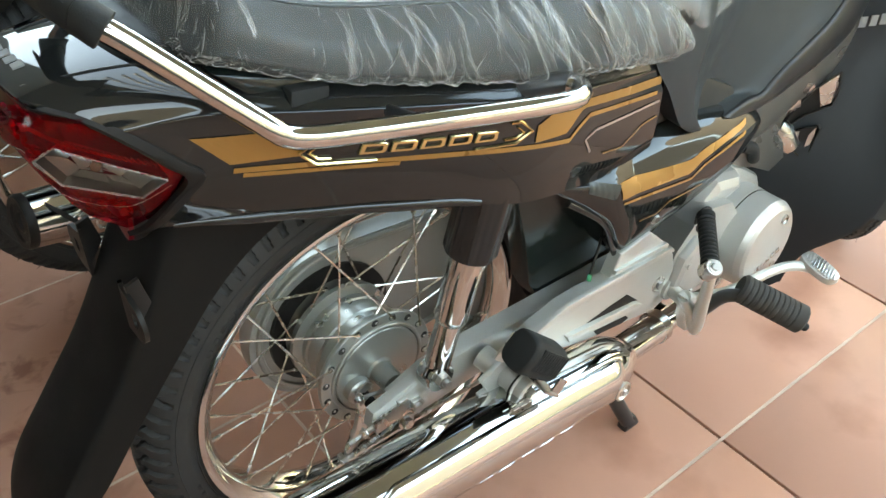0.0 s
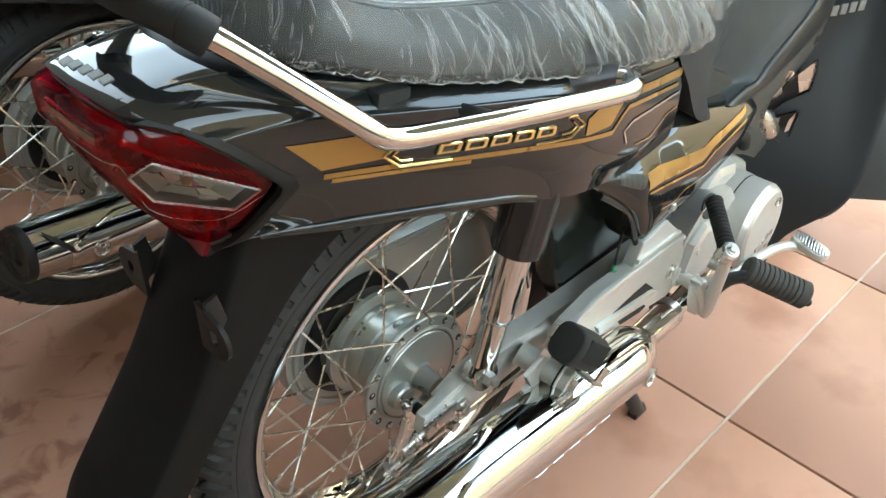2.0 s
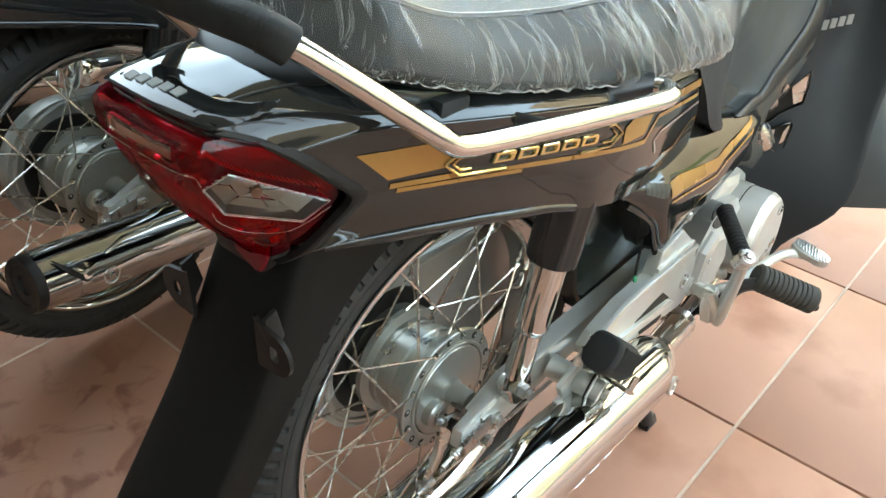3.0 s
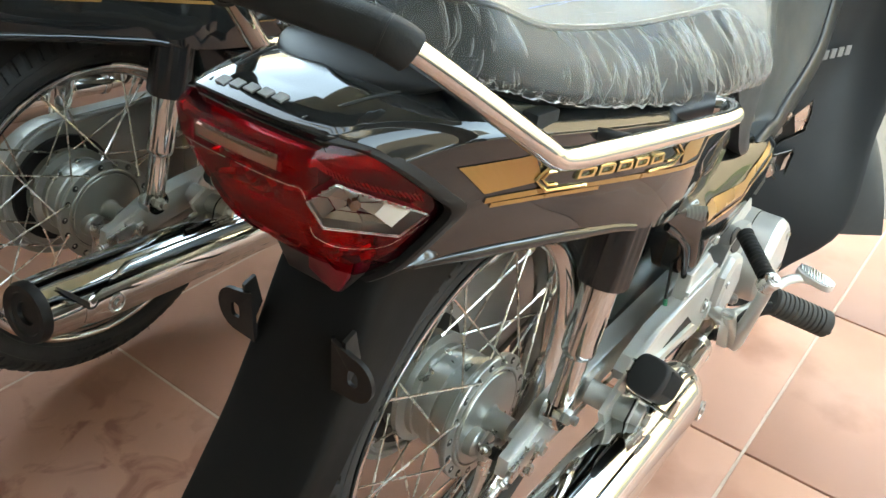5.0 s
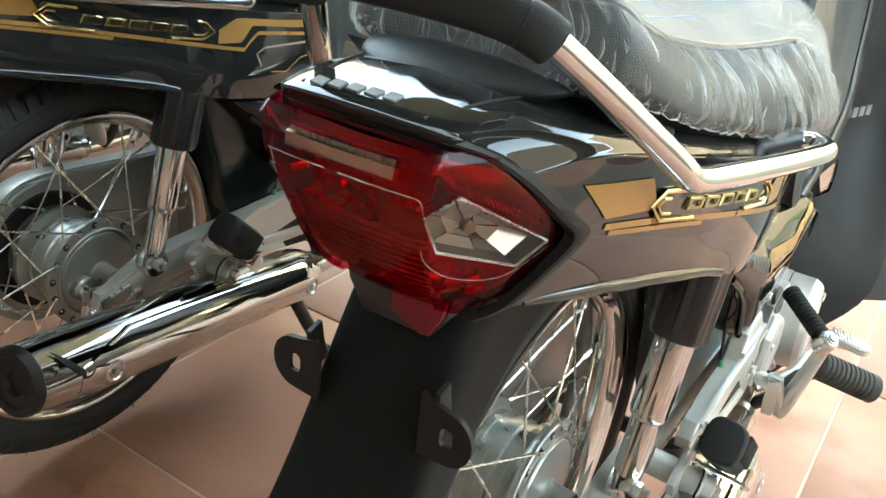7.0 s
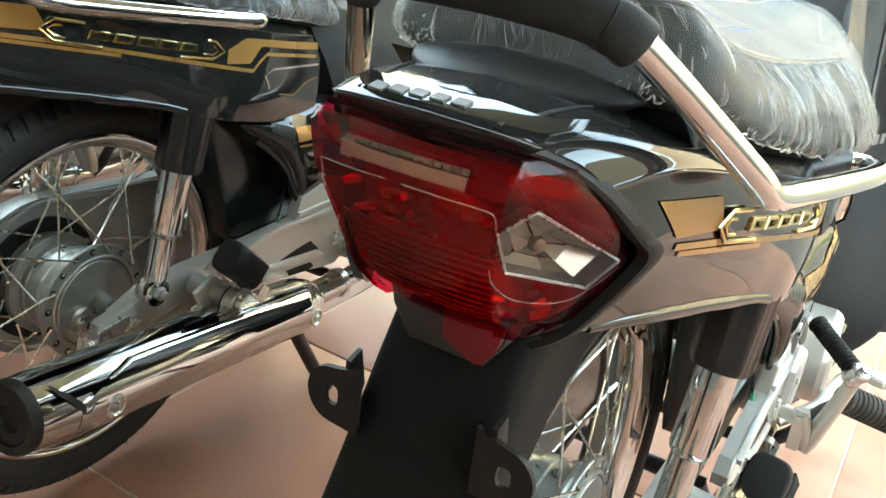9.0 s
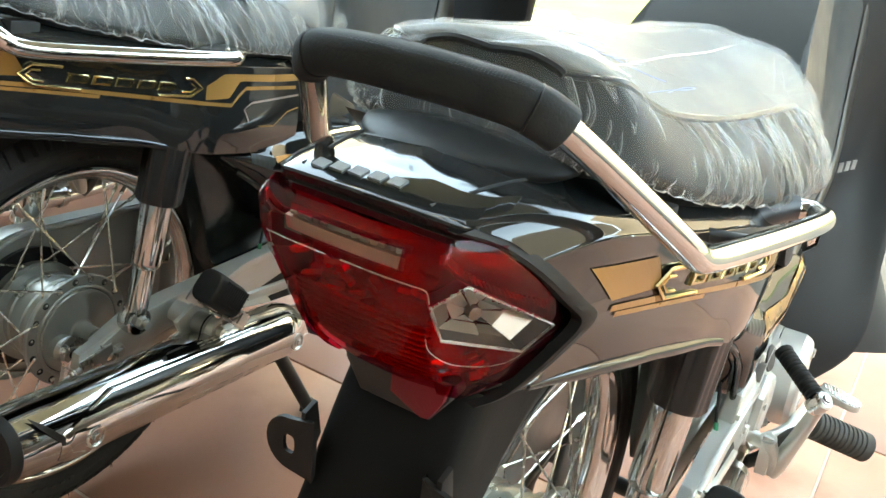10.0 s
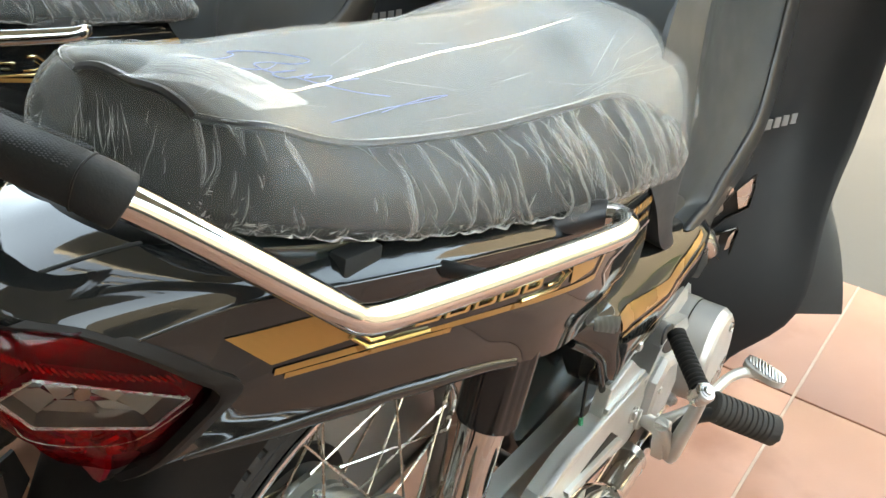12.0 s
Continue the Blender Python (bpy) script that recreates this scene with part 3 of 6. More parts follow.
    part("strip_bed", Geo().grid([[lens_point(u, z) + Vector((dx, 0, 0)) for u in us_strip] for z, dx in ((0.758, 0.0065), (0.7535, 0.0060), (0.7525, 0.0016), (0.7450, 0.0022))]), STRIP_BED, light, "strip bed with the tile reflection painted brown", 20)
    silver = random.Random(17)
    for k in range(15):
        u = -0.255 + 0.034 * k
        c = lens_point(u, 0.7552) + Vector((0.0035, 0, 0))
        part("strip_reflector", Geo().box(Matrix.Translation(c) @ pose(0, 0, 0, silver.uniform(-12, 12), silver.uniform(-30, 20), silver.uniform(-25, 25)), 0.003, silver.uniform(0.0035, 0.0062), silver.uniform(0.0022, 0.0036), 0.0006), REFLECTOR, light, "small silver reflector")
    # moulded ledge that runs from the strip to each indicator, and the thick clear edge of the lens
    for sg in (-1, 1):
        ledge = [lens_point(sg * u, z) + Vector((-0.0008, 0, 0)) for u, z in ((0.05, 0.7405), (0.20, 0.7400), (0.33, 0.7400), (0.385, 0.7360), (0.415, 0.7275))]
        part("lens_ridge", Geo().tube(ledge, 0.0004, 6, 4), CLEAR_EDGE, light, "moulded edge of the lens")
    # turn signals, one each side: clear lens in the opening, bowl and bulb behind it
    for sg in (-1, 1):
        rim = [lens_point(sg * u, z) for u, z in signal]
        c = sum(rim, Vector()) / len(rim)
        nrm = Vector((-0.50, sg * 0.86, 0))
        back = [c + (q - c) * 0.70 - nrm * 0.024 for q in rim]
        mid = [c + (q - c) * 0.93 - nrm * 0.010 for q in rim]
        part("indicator", Geo().grid([rim, mid, back], wrap_v=True).fan(back), REFLECTOR, light, "indicator with silver reflector bowl behind clear lens", 20)
        cov = []
        for f in (1.03, 0.9, 0.5, 0.0):
            cov.append([lens_point(sg * (0.68 + (u - 0.68) * f), 0.708 + (z - 0.708) * f) + nrm * (0.0005 if f > 1 else 0.0022) for u, z in signal])
        part("indicator_lens", Geo().grid(cov, wrap_v=True), CLEAR_LENS, light, "clear faceted indicator lens", 20)
        part("bulb", Geo().lathe([(0.0, -0.010), (0.0035, -0.008), (0.0052, -0.002), (0.0042, 0.004), (0.0, 0.006)], c - nrm * 0.014, nrm, 14), AMBER, light, "amber bulb")
        ring = [lens_point(sg * u, z) + nrm * 0.0012 for u, z in signal]
        part("lens_edge", Geo().tube([*ring, ring[0]], 0.0009, 6, 1), INDICATOR_EDGE, light, "clear edge of the indicator")
        # small tilted mirror facets that line the bowl
        fin = Geo()
        cells = random.Random(44)
        bed = [c + (q - c) * 0.90 - nrm * 0.013 for q in rim]
        for k, q in enumerate(bed):
            nx = bed[(k + 1) % len(bed)]
            cuts = (0.0, 1.0) if (nx - q).length < 0.03 else (0.0, 0.4, 1.0)
            for g0, g1 in zip(cuts, cuts[1:]):
                for f0, f1, d0, d1 in ((1.0, 0.56, 0.004, 0.014), (0.54, 0.10, 0.014, 0.018)):
                    tilt = [nrm * cells.uniform(-0.003, 0.003) for _ in range(4)]
                    a_, b_ = q.lerp(nx, g0 + 0.02) - c, q.lerp(nx, g1 - 0.02) - c
                    fin.grid([[c + a_ * f0 + tilt[0] - nrm * (d0 - 0.006), c + b_ * f0 + tilt[1] - nrm * (d0 - 0.006)], [c + a_ * f1 + tilt[2] - nrm * (d1 - 0.006), c + b_ * f1 + tilt[3] - nrm * (d1 - 0.006)]])
        part("reflector_facets", fin, REFLECTOR, light, "small mirror facets of the indicator", 5)
    rnd = random.Random(31)
    for k in range(16):
        u, z = rnd.uniform(-0.34, 0.30), 0.727 - rnd.random() ** 1.5 * 0.022
        c = lens_point(u, z) + Vector((0.010, 0, 0))
        part("facet", Geo().box(Matrix.Translation(c) @ pose(0, 0, 0, rnd.uniform(-30, 30), rnd.uniform(-35, 35), rnd.uniform(-40, 40)), 0.005, rnd.uniform(0.006, 0.013), rnd.uniform(0.003, 0.006), 0.0008), RED_FACET, light, "bright red reflector facet")
    for sg in (-1, 1):
        for k in range(9):
            u = rnd.uniform(0.44, 0.80)
            c = lens_point(sg * u, 0.672 + rnd.uniform(-0.012, 0.006)) + Vector((0.008, -sg * 0.004, 0))
            part("facet", Geo().box(Matrix.Translation(c) @ pose(0, 0, 0, rnd.uniform(-30, 30), rnd.uniform(-35, 35), sg * -40 + rnd.uniform(-40, 40)), 0.004, rnd.uniform(0.005, 0.011), rnd.uniform(0.003, 0.006), 0.0008), RED_FACET, light)
        low = [lens_point(sg * u, z) + Vector((-0.0006, sg * 0.0008, 0)) for u, z in ((0.42, 0.700), (0.47, 0.690), (0.60, 0.677), (0.80, 0.676), (0.95, 0.692))]
        part("lens_ridge", Geo().tube(low, 0.0003, 6, 4), CLEAR_EDGE, light)
    # lower housing with a red reflector in its right half
    refl = Geo().prism([(-0.045, 0.641), (0.045, 0.641), (0.042, 0.626), (0.028, 0.6055), (-0.028, 0.6055), (-0.042, 0.626)], -0.2345, -0.215, 0.003, "yz")
    part("lower_housing", refl, SATIN_BLACK, light, "black housing under the lens")
    r2 = Geo().prism([(-0.0425, 0.640), (0.001, 0.640), (0.001, 0.6185), (-0.024, 0.6085), (-0.030, 0.6095), (-0.0395, 0.626)], -0.2385, -0.232, 0.0015, "yz")
    part("reflector", r2, RED_PLAIN, light, "small red reflector")
    # black frame between lens and cowl
    for sg in (-1, 1):
        edge = [(-0.286, 0.061, 0.768), (-0.262, 0.074, 0.757), (-0.238, 0.089, 0.738), (-0.214, 0.101, 0.714), (-0.201, 0.1065, 0.699), (-0.213, 0.098, 0.680), (-0.232, 0.080, 0.652), (-0.242, 0.064, 0.640)]
        path = smooth_path([(x, sg * y, z) for x, y, z in edge], 4)
        rowsb = []
        for dx, dy, dz in ((-0.003, -0.006, 0.0), (-0.004, 0.0015, 0.0), (-0.001, 0.0038, 0.0005), (0.006, 0.0056, 0.0010), (0.0085, 0.0060, 0.0012), (0.0098, 0.0036, 0.0012), (0.010, -0.004, 0.001)):
            rowsb.append([q + Vector((dx, sg * dy, dz)) for q in path])
        part("lens_frame", Geo().grid(rowsb), MATTE_BLACK, light, "black frame round the lens", 30)
    return light


def seat_section(s):
    """Control points of the seat's right half at s from rear 0 to front 1."""
    top = curve_at([(-0.160, 0, 0.835), (-0.153, 0, 0.841), (-0.137, 0, 0.845), (-0.08, 0, 0.843), (0.03, 0, 0.830), (0.16, 0, 0.814), (0.31, 0, 0.803), (0.462, 0, 0.772), (0.500, 0, 0.690)], s)
    pipe = curve_at([(-0.161, -0.052, 0.829), (-0.156, -0.072, 0.830), (-0.141, -0.085, 0.827), (-0.08, -0.093, 0.801), (0.03, -0.106, 0.780), (0.14, -0.117, 0.769), (0.225, -0.126, 0.760), (0.298, -0.140, 0.722), (0.345, -0.134, 0.672)], s)
    low = curve_at([(-0.186, -0.052, 0.786), (-0.176, -0.084, 0.785), (-0.152, -0.106, 0.780), (-0.08, -0.120, 0.752), (0.03, -0.136, 0.722), (0.15, -0.150, 0.696), (0.245, -0.154, 0.681), (0.315, -0.147, 0.667), (0.348, -0.130, 0.662)], s)
    return top, pipe, low


def seat_rows(n, grow, wrinkle):
    rows = []
    for i in range(n + 1):
        s = i / n
        top, pipe, low = seat_section(s)
        nose = max(0.0, (s - 0.66) / 0.34) ** 1.2
        half = [top, top.lerp(pipe, 0.5) + Vector((0.066 * nose, -0.030 * nose, 0.005 + 0.050 * nose * (1 - nose))), top.lerp(pipe, 0.88) + Vector((0.030 * nose, -0.014 * nose, 0.003)), pipe, pipe.lerp(low, 0.08) + Vector((0, -0.004, 0)), pipe.lerp(low, 0.45) + Vector((0, -0.013, 0)), pipe.lerp(low, 0.85) + Vector((0, -0.009, 0)), low]
        line = smooth_path(half, 7)
        if grow:
            line += [low + Vector((0, 0.010, -0.005)), low + Vector((0, 0.03, 0.0))]
        else:
            line += [low + Vector((0, 0.012, -0.010)), low + Vector((0, 0.05, -0.012))]
        full = [Vector((q.x, -q.y, q.z)) for q in reversed(line[1:])] + line
        rows.append(full)
    if grow:
        m, c = len(rows[0]), len(rows[0]) // 2
        out = []
        for i, row in enumerate(rows):
            r2 = []
            for j, q in enumerate(row):
                a, b = rows[max(i - 1, 0)][j], rows[min(i + 1, n)][j]
                d, e = row[max(j - 1, 0)], row[min(j + 1, m - 1)]
                nrm = (b - a).cross(e - d)
                nrm = nrm.normalized() if nrm.length > 1e-9 else Vector((0, 0, 1))
                if nrm.z < 0 and abs(j - c) < 20:
                    nrm = -nrm
                if abs(j - c) >= 20 and nrm.y * q.y < 0:
                    nrm = -nrm
                r2.append(q + nrm * (grow + wrinkle(q, abs(j - c) / c)))
            out.append(r2)
        rows = out
    return rows


def film_wrinkle(q, v):
    """Folds of the loose film: gathered upright on the sides, few and long on top."""
    if v > 0.40:
        k = min(1.0, (v - 0.40) / 0.10)
        dens = 0.4 + 0.6 * min(1.0, max(0.0, (q.x + 0.05) / 0.12))
        bend = q.x + 0.5 * (q.z - 0.7) + 0.016 * noise.noise(q * 18)
        total = 0.0
        for f, amp, seed in ((52, 0.0042, 1.0), (95, 0.0026, 7.0), (170, 0.0010, 13.0)):
            w = noise.noise(Vector((bend * f, q.z * 10 + seed, 0.3 * seed)))
            on = min(1.0, max(0.0, noise.noise(Vector((q.x * 26, q.z * 22, seed * 3.1))) * 2.2 + 0.62))
            total += amp * on * max(0.0, 1 - abs(w) * 5.0) ** 1.2
        return k * dens * total + 0.0008 * noise.noise(q * 26)
    w = noise.noise(Vector((q.x * 14 - q.y * 30, q.y * 36 + q.x * 22, 1.5)))
    ridge = max(0.0, 1 - abs(w) * 6.0) ** 1.5
    front = min(1.0, max(0.0, (q.x - 0.10) / 0.2))
    fan_ = max(0.0, 1 - abs(noise.noise(Vector((q.y * 60 + 0.4 * q.x, q.x * 7, 0)))) * 5) ** 1.5
    return 0.0007 * ridge + 0.0022 * front * fan_ + 0.0010 * noise.noise(q * 11)


PEN_STROKES = [[(-0.141, -0.018), (-0.122, -0.026), (-0.108, -0.023), (-0.109, -0.019), (-0.093, -0.021), (-0.074, -0.027), (-0.058, -0.035), (-0.071, -0.037), (-0.09, -0.033)],
               [(-0.117, -0.038), (-0.099, -0.039), (-0.086, -0.035), (-0.09, -0.033), (-0.103, -0.034), (-0.096, -0.042), (-0.077, -0.042), (-0.097, -0.043), (-0.092, -0.048), (-0.068, -0.047), (-0.077, -0.049), (-0.054, -0.05), (-0.062, -0.054), (-0.034, -0.055)],
               [(-0.085, -0.047), (-0.068, -0.056), (-0.046, -0.065), (-0.023, -0.072)],
               [(-0.089, -0.082), (-0.06, -0.08), (-0.033, -0.079), (0.003, -0.081), (0.029, -0.081), (0.001, -0.079), (-0.042, -0.081)]]


def seat(bike):
    rows = seat_rows(60, 0.0, None)
    g = Geo().grid(rows).fan(rows[0]).fan(rows[-1])
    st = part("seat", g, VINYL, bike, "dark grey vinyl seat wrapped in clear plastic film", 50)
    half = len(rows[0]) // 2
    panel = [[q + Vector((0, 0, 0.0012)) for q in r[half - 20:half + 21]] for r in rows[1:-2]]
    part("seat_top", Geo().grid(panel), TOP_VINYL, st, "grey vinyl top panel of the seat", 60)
    for sg in (-1, 1):
        line = [seat_section(i / 40)[1] for i in range(41)]
        part("piping", Geo().tube([(q.x, sg * q.y * -1.0, q.z + 0.0012) for q in line], 0.0027, 6, 1), SATIN_BLACK, st)
    part("piping", Geo().tube([q + Vector((-0.001, 0, 0.0012)) for q in rows[0][half - 21:half + 22]], 0.0027, 6, 1), SATIN_BLACK, st)
    wr = seat_rows(620, 0.0030, film_wrinkle)
    cover = Geo().grid(wr)
    cover.fan(wr[0])
    cover.fan(wr[-1])
    part("plastic_film", cover, FILM, st, "clear wrinkled polythene film over the seat", 180)
    mid_ = len(wr[0]) // 2
    layer = [[q + Vector((0, 0, 0.0010 + 0.0006 * noise.noise(q * 40))) for q in r[mid_ - 20:mid_ + 21]] for r in wr[12:-3:2]]
    part("film_layer", Geo().grid(layer), FILM_LAYER, st, "milky second layer of film on the seat top", 180)
    nose_wrap = [[q + (q - Vector((0.30, 0, 0.70))).normalized() * (0.0022 + 0.0012 * noise.noise(q * 55)) for q in r[4:-4]] for r in wr[int(0.70 * len(wr)):-1:2]]
    part("film_wrap", Geo().grid(nose_wrap), NOSE_FILM, st, "milky doubled film round the front of the seat", 180)
    hump = []
    for i in range(41):
        f = math.pi * i / 40
        ring_r = math.sin(f) ** 0.8
        zz = 0.7790 + 0.0125 * math.cos(f)
        hump.append([(-0.168 + (0.062 if math.cos(a) < 0 else 0.03) * ring_r * math.cos(a), 0.079 * ring_r * math.sin(a), zz - 0.05 * max(0.0, -0.168 - (-0.168 + 0.062 * ring_r * math.cos(a))) * ring_r) for a in np.linspace(0, 2 * math.pi, 96, endpoint=False).tolist()])
    part("seat_tail", Geo().grid(hump, wrap_v=True), TAIL_VINYL, st, "smooth black tail of the seat base", 60)
    # loose crumpled corners of the film
    for centre, size, seed in (((-0.166, 0.058, 0.812), (0.015, 0.017, 0.025), 3.0), ((-0.146, -0.099, 0.806), (0.005, 0.004, 0.011), 8.0), ((0.120, -0.150, 0.700), (0.014, 0.005, 0.008), 15.0)):
        ball = []
        for i in range(15):
            th = math.pi * i / 14
            row = []
            for j in range(22):
                ph = 2 * math.pi * j / 22
                d = Vector((math.sin(th) * math.cos(ph), math.sin(th) * math.sin(ph), math.cos(th)))
                k = 1.0 + 0.3 * noise.noise(d * 1.6 + Vector((seed, 0, 0))) + 0.08 * noise.noise(d * 6.0 + Vector((0, seed, 0)))
                row.append((centre[0] + size[0] * k * d.x, centre[1] + size[1] * k * d.y, centre[2] + size[2] * k * d.z))
            ball.append(row)
        part("film_corner", Geo().grid(ball, wrap_v=True), FILM, st, "loose crumpled corner of the film", 30)
    # doubled folds that stand out of the film, and sheen streaks drawn as tubes
    rnd = random.Random(5)
    c, last = len(wr[0]) // 2, len(wr) - 1
    for sg in (-1, 1):
        folds = Geo()

        def crease(track, width, height, out):
            """A tapered tent-shaped fold along (i, j) places of the film."""
            rows_ = []
            n_ = len(track)
            for k_, (i, j) in enumerate(track):
                i0, f = int(i), i - int(i)
                i0 = min(max(i0, 1), last - 2)
                q = wr[i0][c + sg * j].lerp(wr[i0 + 1][c + sg * j], f)
                t_ = (wr[i0 + 1][c + sg * j] - wr[i0 - 1][c + sg * j]).normalized()
                a_ = max(0.0, math.sin(math.pi * k_ / (n_ - 1))) ** 0.6
                rows_.append([q + t_ * (width * a_ * u) + out * (height * a_ * v_) for u, v_ in ((-1, -0.15), (-0.45, 0.25), (-0.1, 1.0), (0.12, 1.0), (0.4, 0.2), (1, -0.15))])
            folds.grid(rows_)
        def film_at(i, j, lift):
            i, j = min(max(i, 0.0), last - 1.01), min(max(j, 0.0), 30.0)
            i0, j0_ = int(i), int(j)
            a_ = wr[i0][c + sg * j0_].lerp(wr[i0 + 1][c + sg * j0_], i - i0)
            b_ = wr[i0][c + sg * (j0_ + 1)].lerp(wr[i0 + 1][c + sg * (j0_ + 1)], i - i0)
            return a_.lerp(b_, j - j0_) + Vector((0, 0, lift))
        side_out = Vector((0, sg * (-1 if wr[last // 2][c + 30].y < 0 else 1), 0.15))
        for k in range(190):
            s0 = rnd.random()
            x = wr[int(s0 * last)][c].x
            if rnd.random() > (0.12 if x < -0.03 else 0.80):
                continue
            j0 = rnd.choice((22, 25, 28, 31, 34, 37))
            j1 = min(j0 + rnd.randint(6, 24), 50)
            lean, bow, ph = rnd.uniform(-0.3, 1.5), rnd.uniform(-0.05, 0.05), rnd.uniform(0, 6)
            track = [(s0 * last + lean * (j - j0) + bow * (j - j0) ** 2 + 1.2 * math.sin(ph + 0.5 * j), j) for j in range(j0, j1 + 1)]
            if track[0][0] > 2 and track[-1][0] < last - 3 and len(track) > 4:
                crease(track, rnd.uniform(0.0008, 0.0032), rnd.uniform(0.0007, 0.0024), side_out)
        for k in range(230):
            s0, j0 = 0.06 + 0.9 * rnd.random() ** 0.8, rnd.randint(24, 46)
            if rnd.random() > (0.35 if s0 < 0.35 else 0.9) * (0.45 if j0 < 34 else 1.0):
                continue
            lean, ph = rnd.uniform(-2.2, 2.6), rnd.uniform(0, 6)
            track = [(s0 * last + lean * m_ + 0.8 * math.sin(ph + 0.9 * m_), j0 + m_) for m_ in range(rnd.randint(4, 9)) if j0 + m_ <= 50]
            if len(track) > 3 and track[0][0] > 20 and 2 < track[-1][0] < last - 3:
                crease(track, rnd.uniform(0.0004, 0.0011), rnd.uniform(0.0005, 0.0016), side_out)
        # whitish tubes that paint the sheen fanning over the seat front
        for k in range(16):
            a0 = rnd.uniform(0.0, 1.0)
            i0, i1 = rnd.uniform(0.60, 0.72) * last, rnd.uniform(0.80, 0.93) * last
            j0, j1 = rnd.uniform(13, 20), 1 + 18 * a0
            steps = 16
            lo, hi = sorted((rnd.random(), rnd.random()))
            if hi - lo < 0.2:
                continue
            pts = []
            for m_ in range(steps + 1):
                f = lo + (hi - lo) * m_ / steps
                i, j = i0 + (i1 - i0) * f, j0 + (j1 - j0) * f
                pts.append(film_at(i, j, 0.0011))
            folds.tube(pts, [0.0001, rnd.uniform(0.0003, 0.0006), 0.0001], 5, 1, cap=False)
        # fine tubes that paint short sheen streaks along the top
        for k in range(26):
            i0, j0 = rnd.randint(int(0.12 * last), int(0.8 * last)), rnd.uniform(1, 19)
            n_, drift, r = rnd.randint(24, 56), rnd.uniform(-0.09, 0.09), rnd.uniform(0.00012, 0.00032)
            if not 2 < j0 + drift * n_ < 18:
                continue
            folds.tube([film_at(i0 + i, j0 + drift * i, 0.0010) for i in range(0, n_, 4) if 0 < j0 + drift * i < 19.5], [0.0001, r, 0.0001], 5, 2, cap=False)
        # pale line that paints the highlight above the piping
        folds.tube([wr[i][c + sg * 20] + Vector((0, 0, 0.0006)) for i in range(int(0.10 * last), int(0.76 * last), 5)], 0.0007, 5, 1, cap=False)
        part("film_folds", folds, FOLD_SHEEN, st, "whitish creases of the gathered film with painted sheen streaks", 180)
    # crumpled gathered hem of the film
    rnd = random.Random(11)
    for sg in (-1, 1):
        pts = []
        for i in range(120):
            q = seat_section(0.04 + 0.93 * i / 119)[2]
            pts.append((q.x, sg * (-q.y + 0.002 + rnd.uniform(-0.0015, 0.002)), q.z - 0.003 + rnd.uniform(-0.0025, 0.0015)))
        part("film_hem", Geo().tube(pts, [rnd.choice((0.0003, 0.0005, 0.0008, 0.0013)) for _ in range(90)], 6, 2), FOLD_SHEEN, st, "gathered edge of the film", 180)
    # fine creases across the rear face of the film and crumples along its lower edge
    rear = Geo()
    top_z, low_z = wr[0][c].z, wr[0][c + 50].z
    for k in range(34):
        y0, z0 = rnd.uniform(-0.042, 0.042), rnd.uniform(low_z + 0.012, top_z - 0.008)
        span, lean = rnd.uniform(0.006, 0.03), rnd.uniform(-0.9, 0.3)
        pts = []
        for m_ in range(6):
            f = m_ / 5
            z = max(low_z + 0.002, z0 - span * f)
            pts.append((wr[0][c].x + (wr[0][c + 50].x - wr[0][c].x) * (top_z - z) / (top_z - low_z) - 0.0012, y0 + lean * span * f + rnd.uniform(-0.0008, 0.0008), z))
        rear.tube(pts, [0.0001, rnd.uniform(0.00015, 0.0004), 0.0001], 5, 1, cap=False)
    part("film_creases", rear, FOLD_SHEEN, st, "fine creases of the film on the rear face", 180)
    for sg in (-1, 1):
        specks = Geo()
        for k in range(150):
            q = seat_section(rnd.uniform(0.03, 0.85))
            f = 1 - 0.35 * rnd.random() ** 2
            base = q[1].lerp(q[2], f) + Vector((0, -0.0150 + 0.011 * f, 0))
            pts = [(base.x + rnd.uniform(-0.006, 0.006), sg * -(base.y + rnd.uniform(-0.001, 0.001)), base.z + rnd.uniform(-0.004, 0.004)) for _ in range(rnd.randint(3, 5))]
            specks.tube(pts, [0.0001, rnd.uniform(0.0002, 0.0006), 0.0001], 5, 1, cap=False)
        part("film_crumple", specks, FOLD_SHEEN, st, "small crumples along the lower edge of the film", 180)
    # paper tag under the film and pen strokes on it
    lookup = [(i / 200, *seat_section(i / 200)) for i in range(201)]

    def on_top(x, y, lift):
        s_, top, pipe, low = min(lookup, key=lambda r: abs(r[1].x - x))
        f = min(1.0, abs(y) / max(abs(pipe.y), 1e-3))
        z = top.z + (pipe.z - top.z) * f + 0.020 * f * (1 - f) + lift
        return (x, y, z)
    corners = [Vector(q) for q in ((-0.168, 0.004), (-0.137, -0.014), (-0.092, -0.068), (-0.143, -0.079))]

    def tag_at(u, v):
        q = corners[0].lerp(corners[1], u).lerp(corners[3].lerp(corners[2], u), v)
        return on_top(q.x, q.y, 0.0050)
    part("paper_tag", Geo().grid([[tag_at(u, v) for v in np.linspace(0, 1, 12).tolist()] for u in np.linspace(0, 1, 6).tolist()]), TAG, st, "white printed tag under the film")
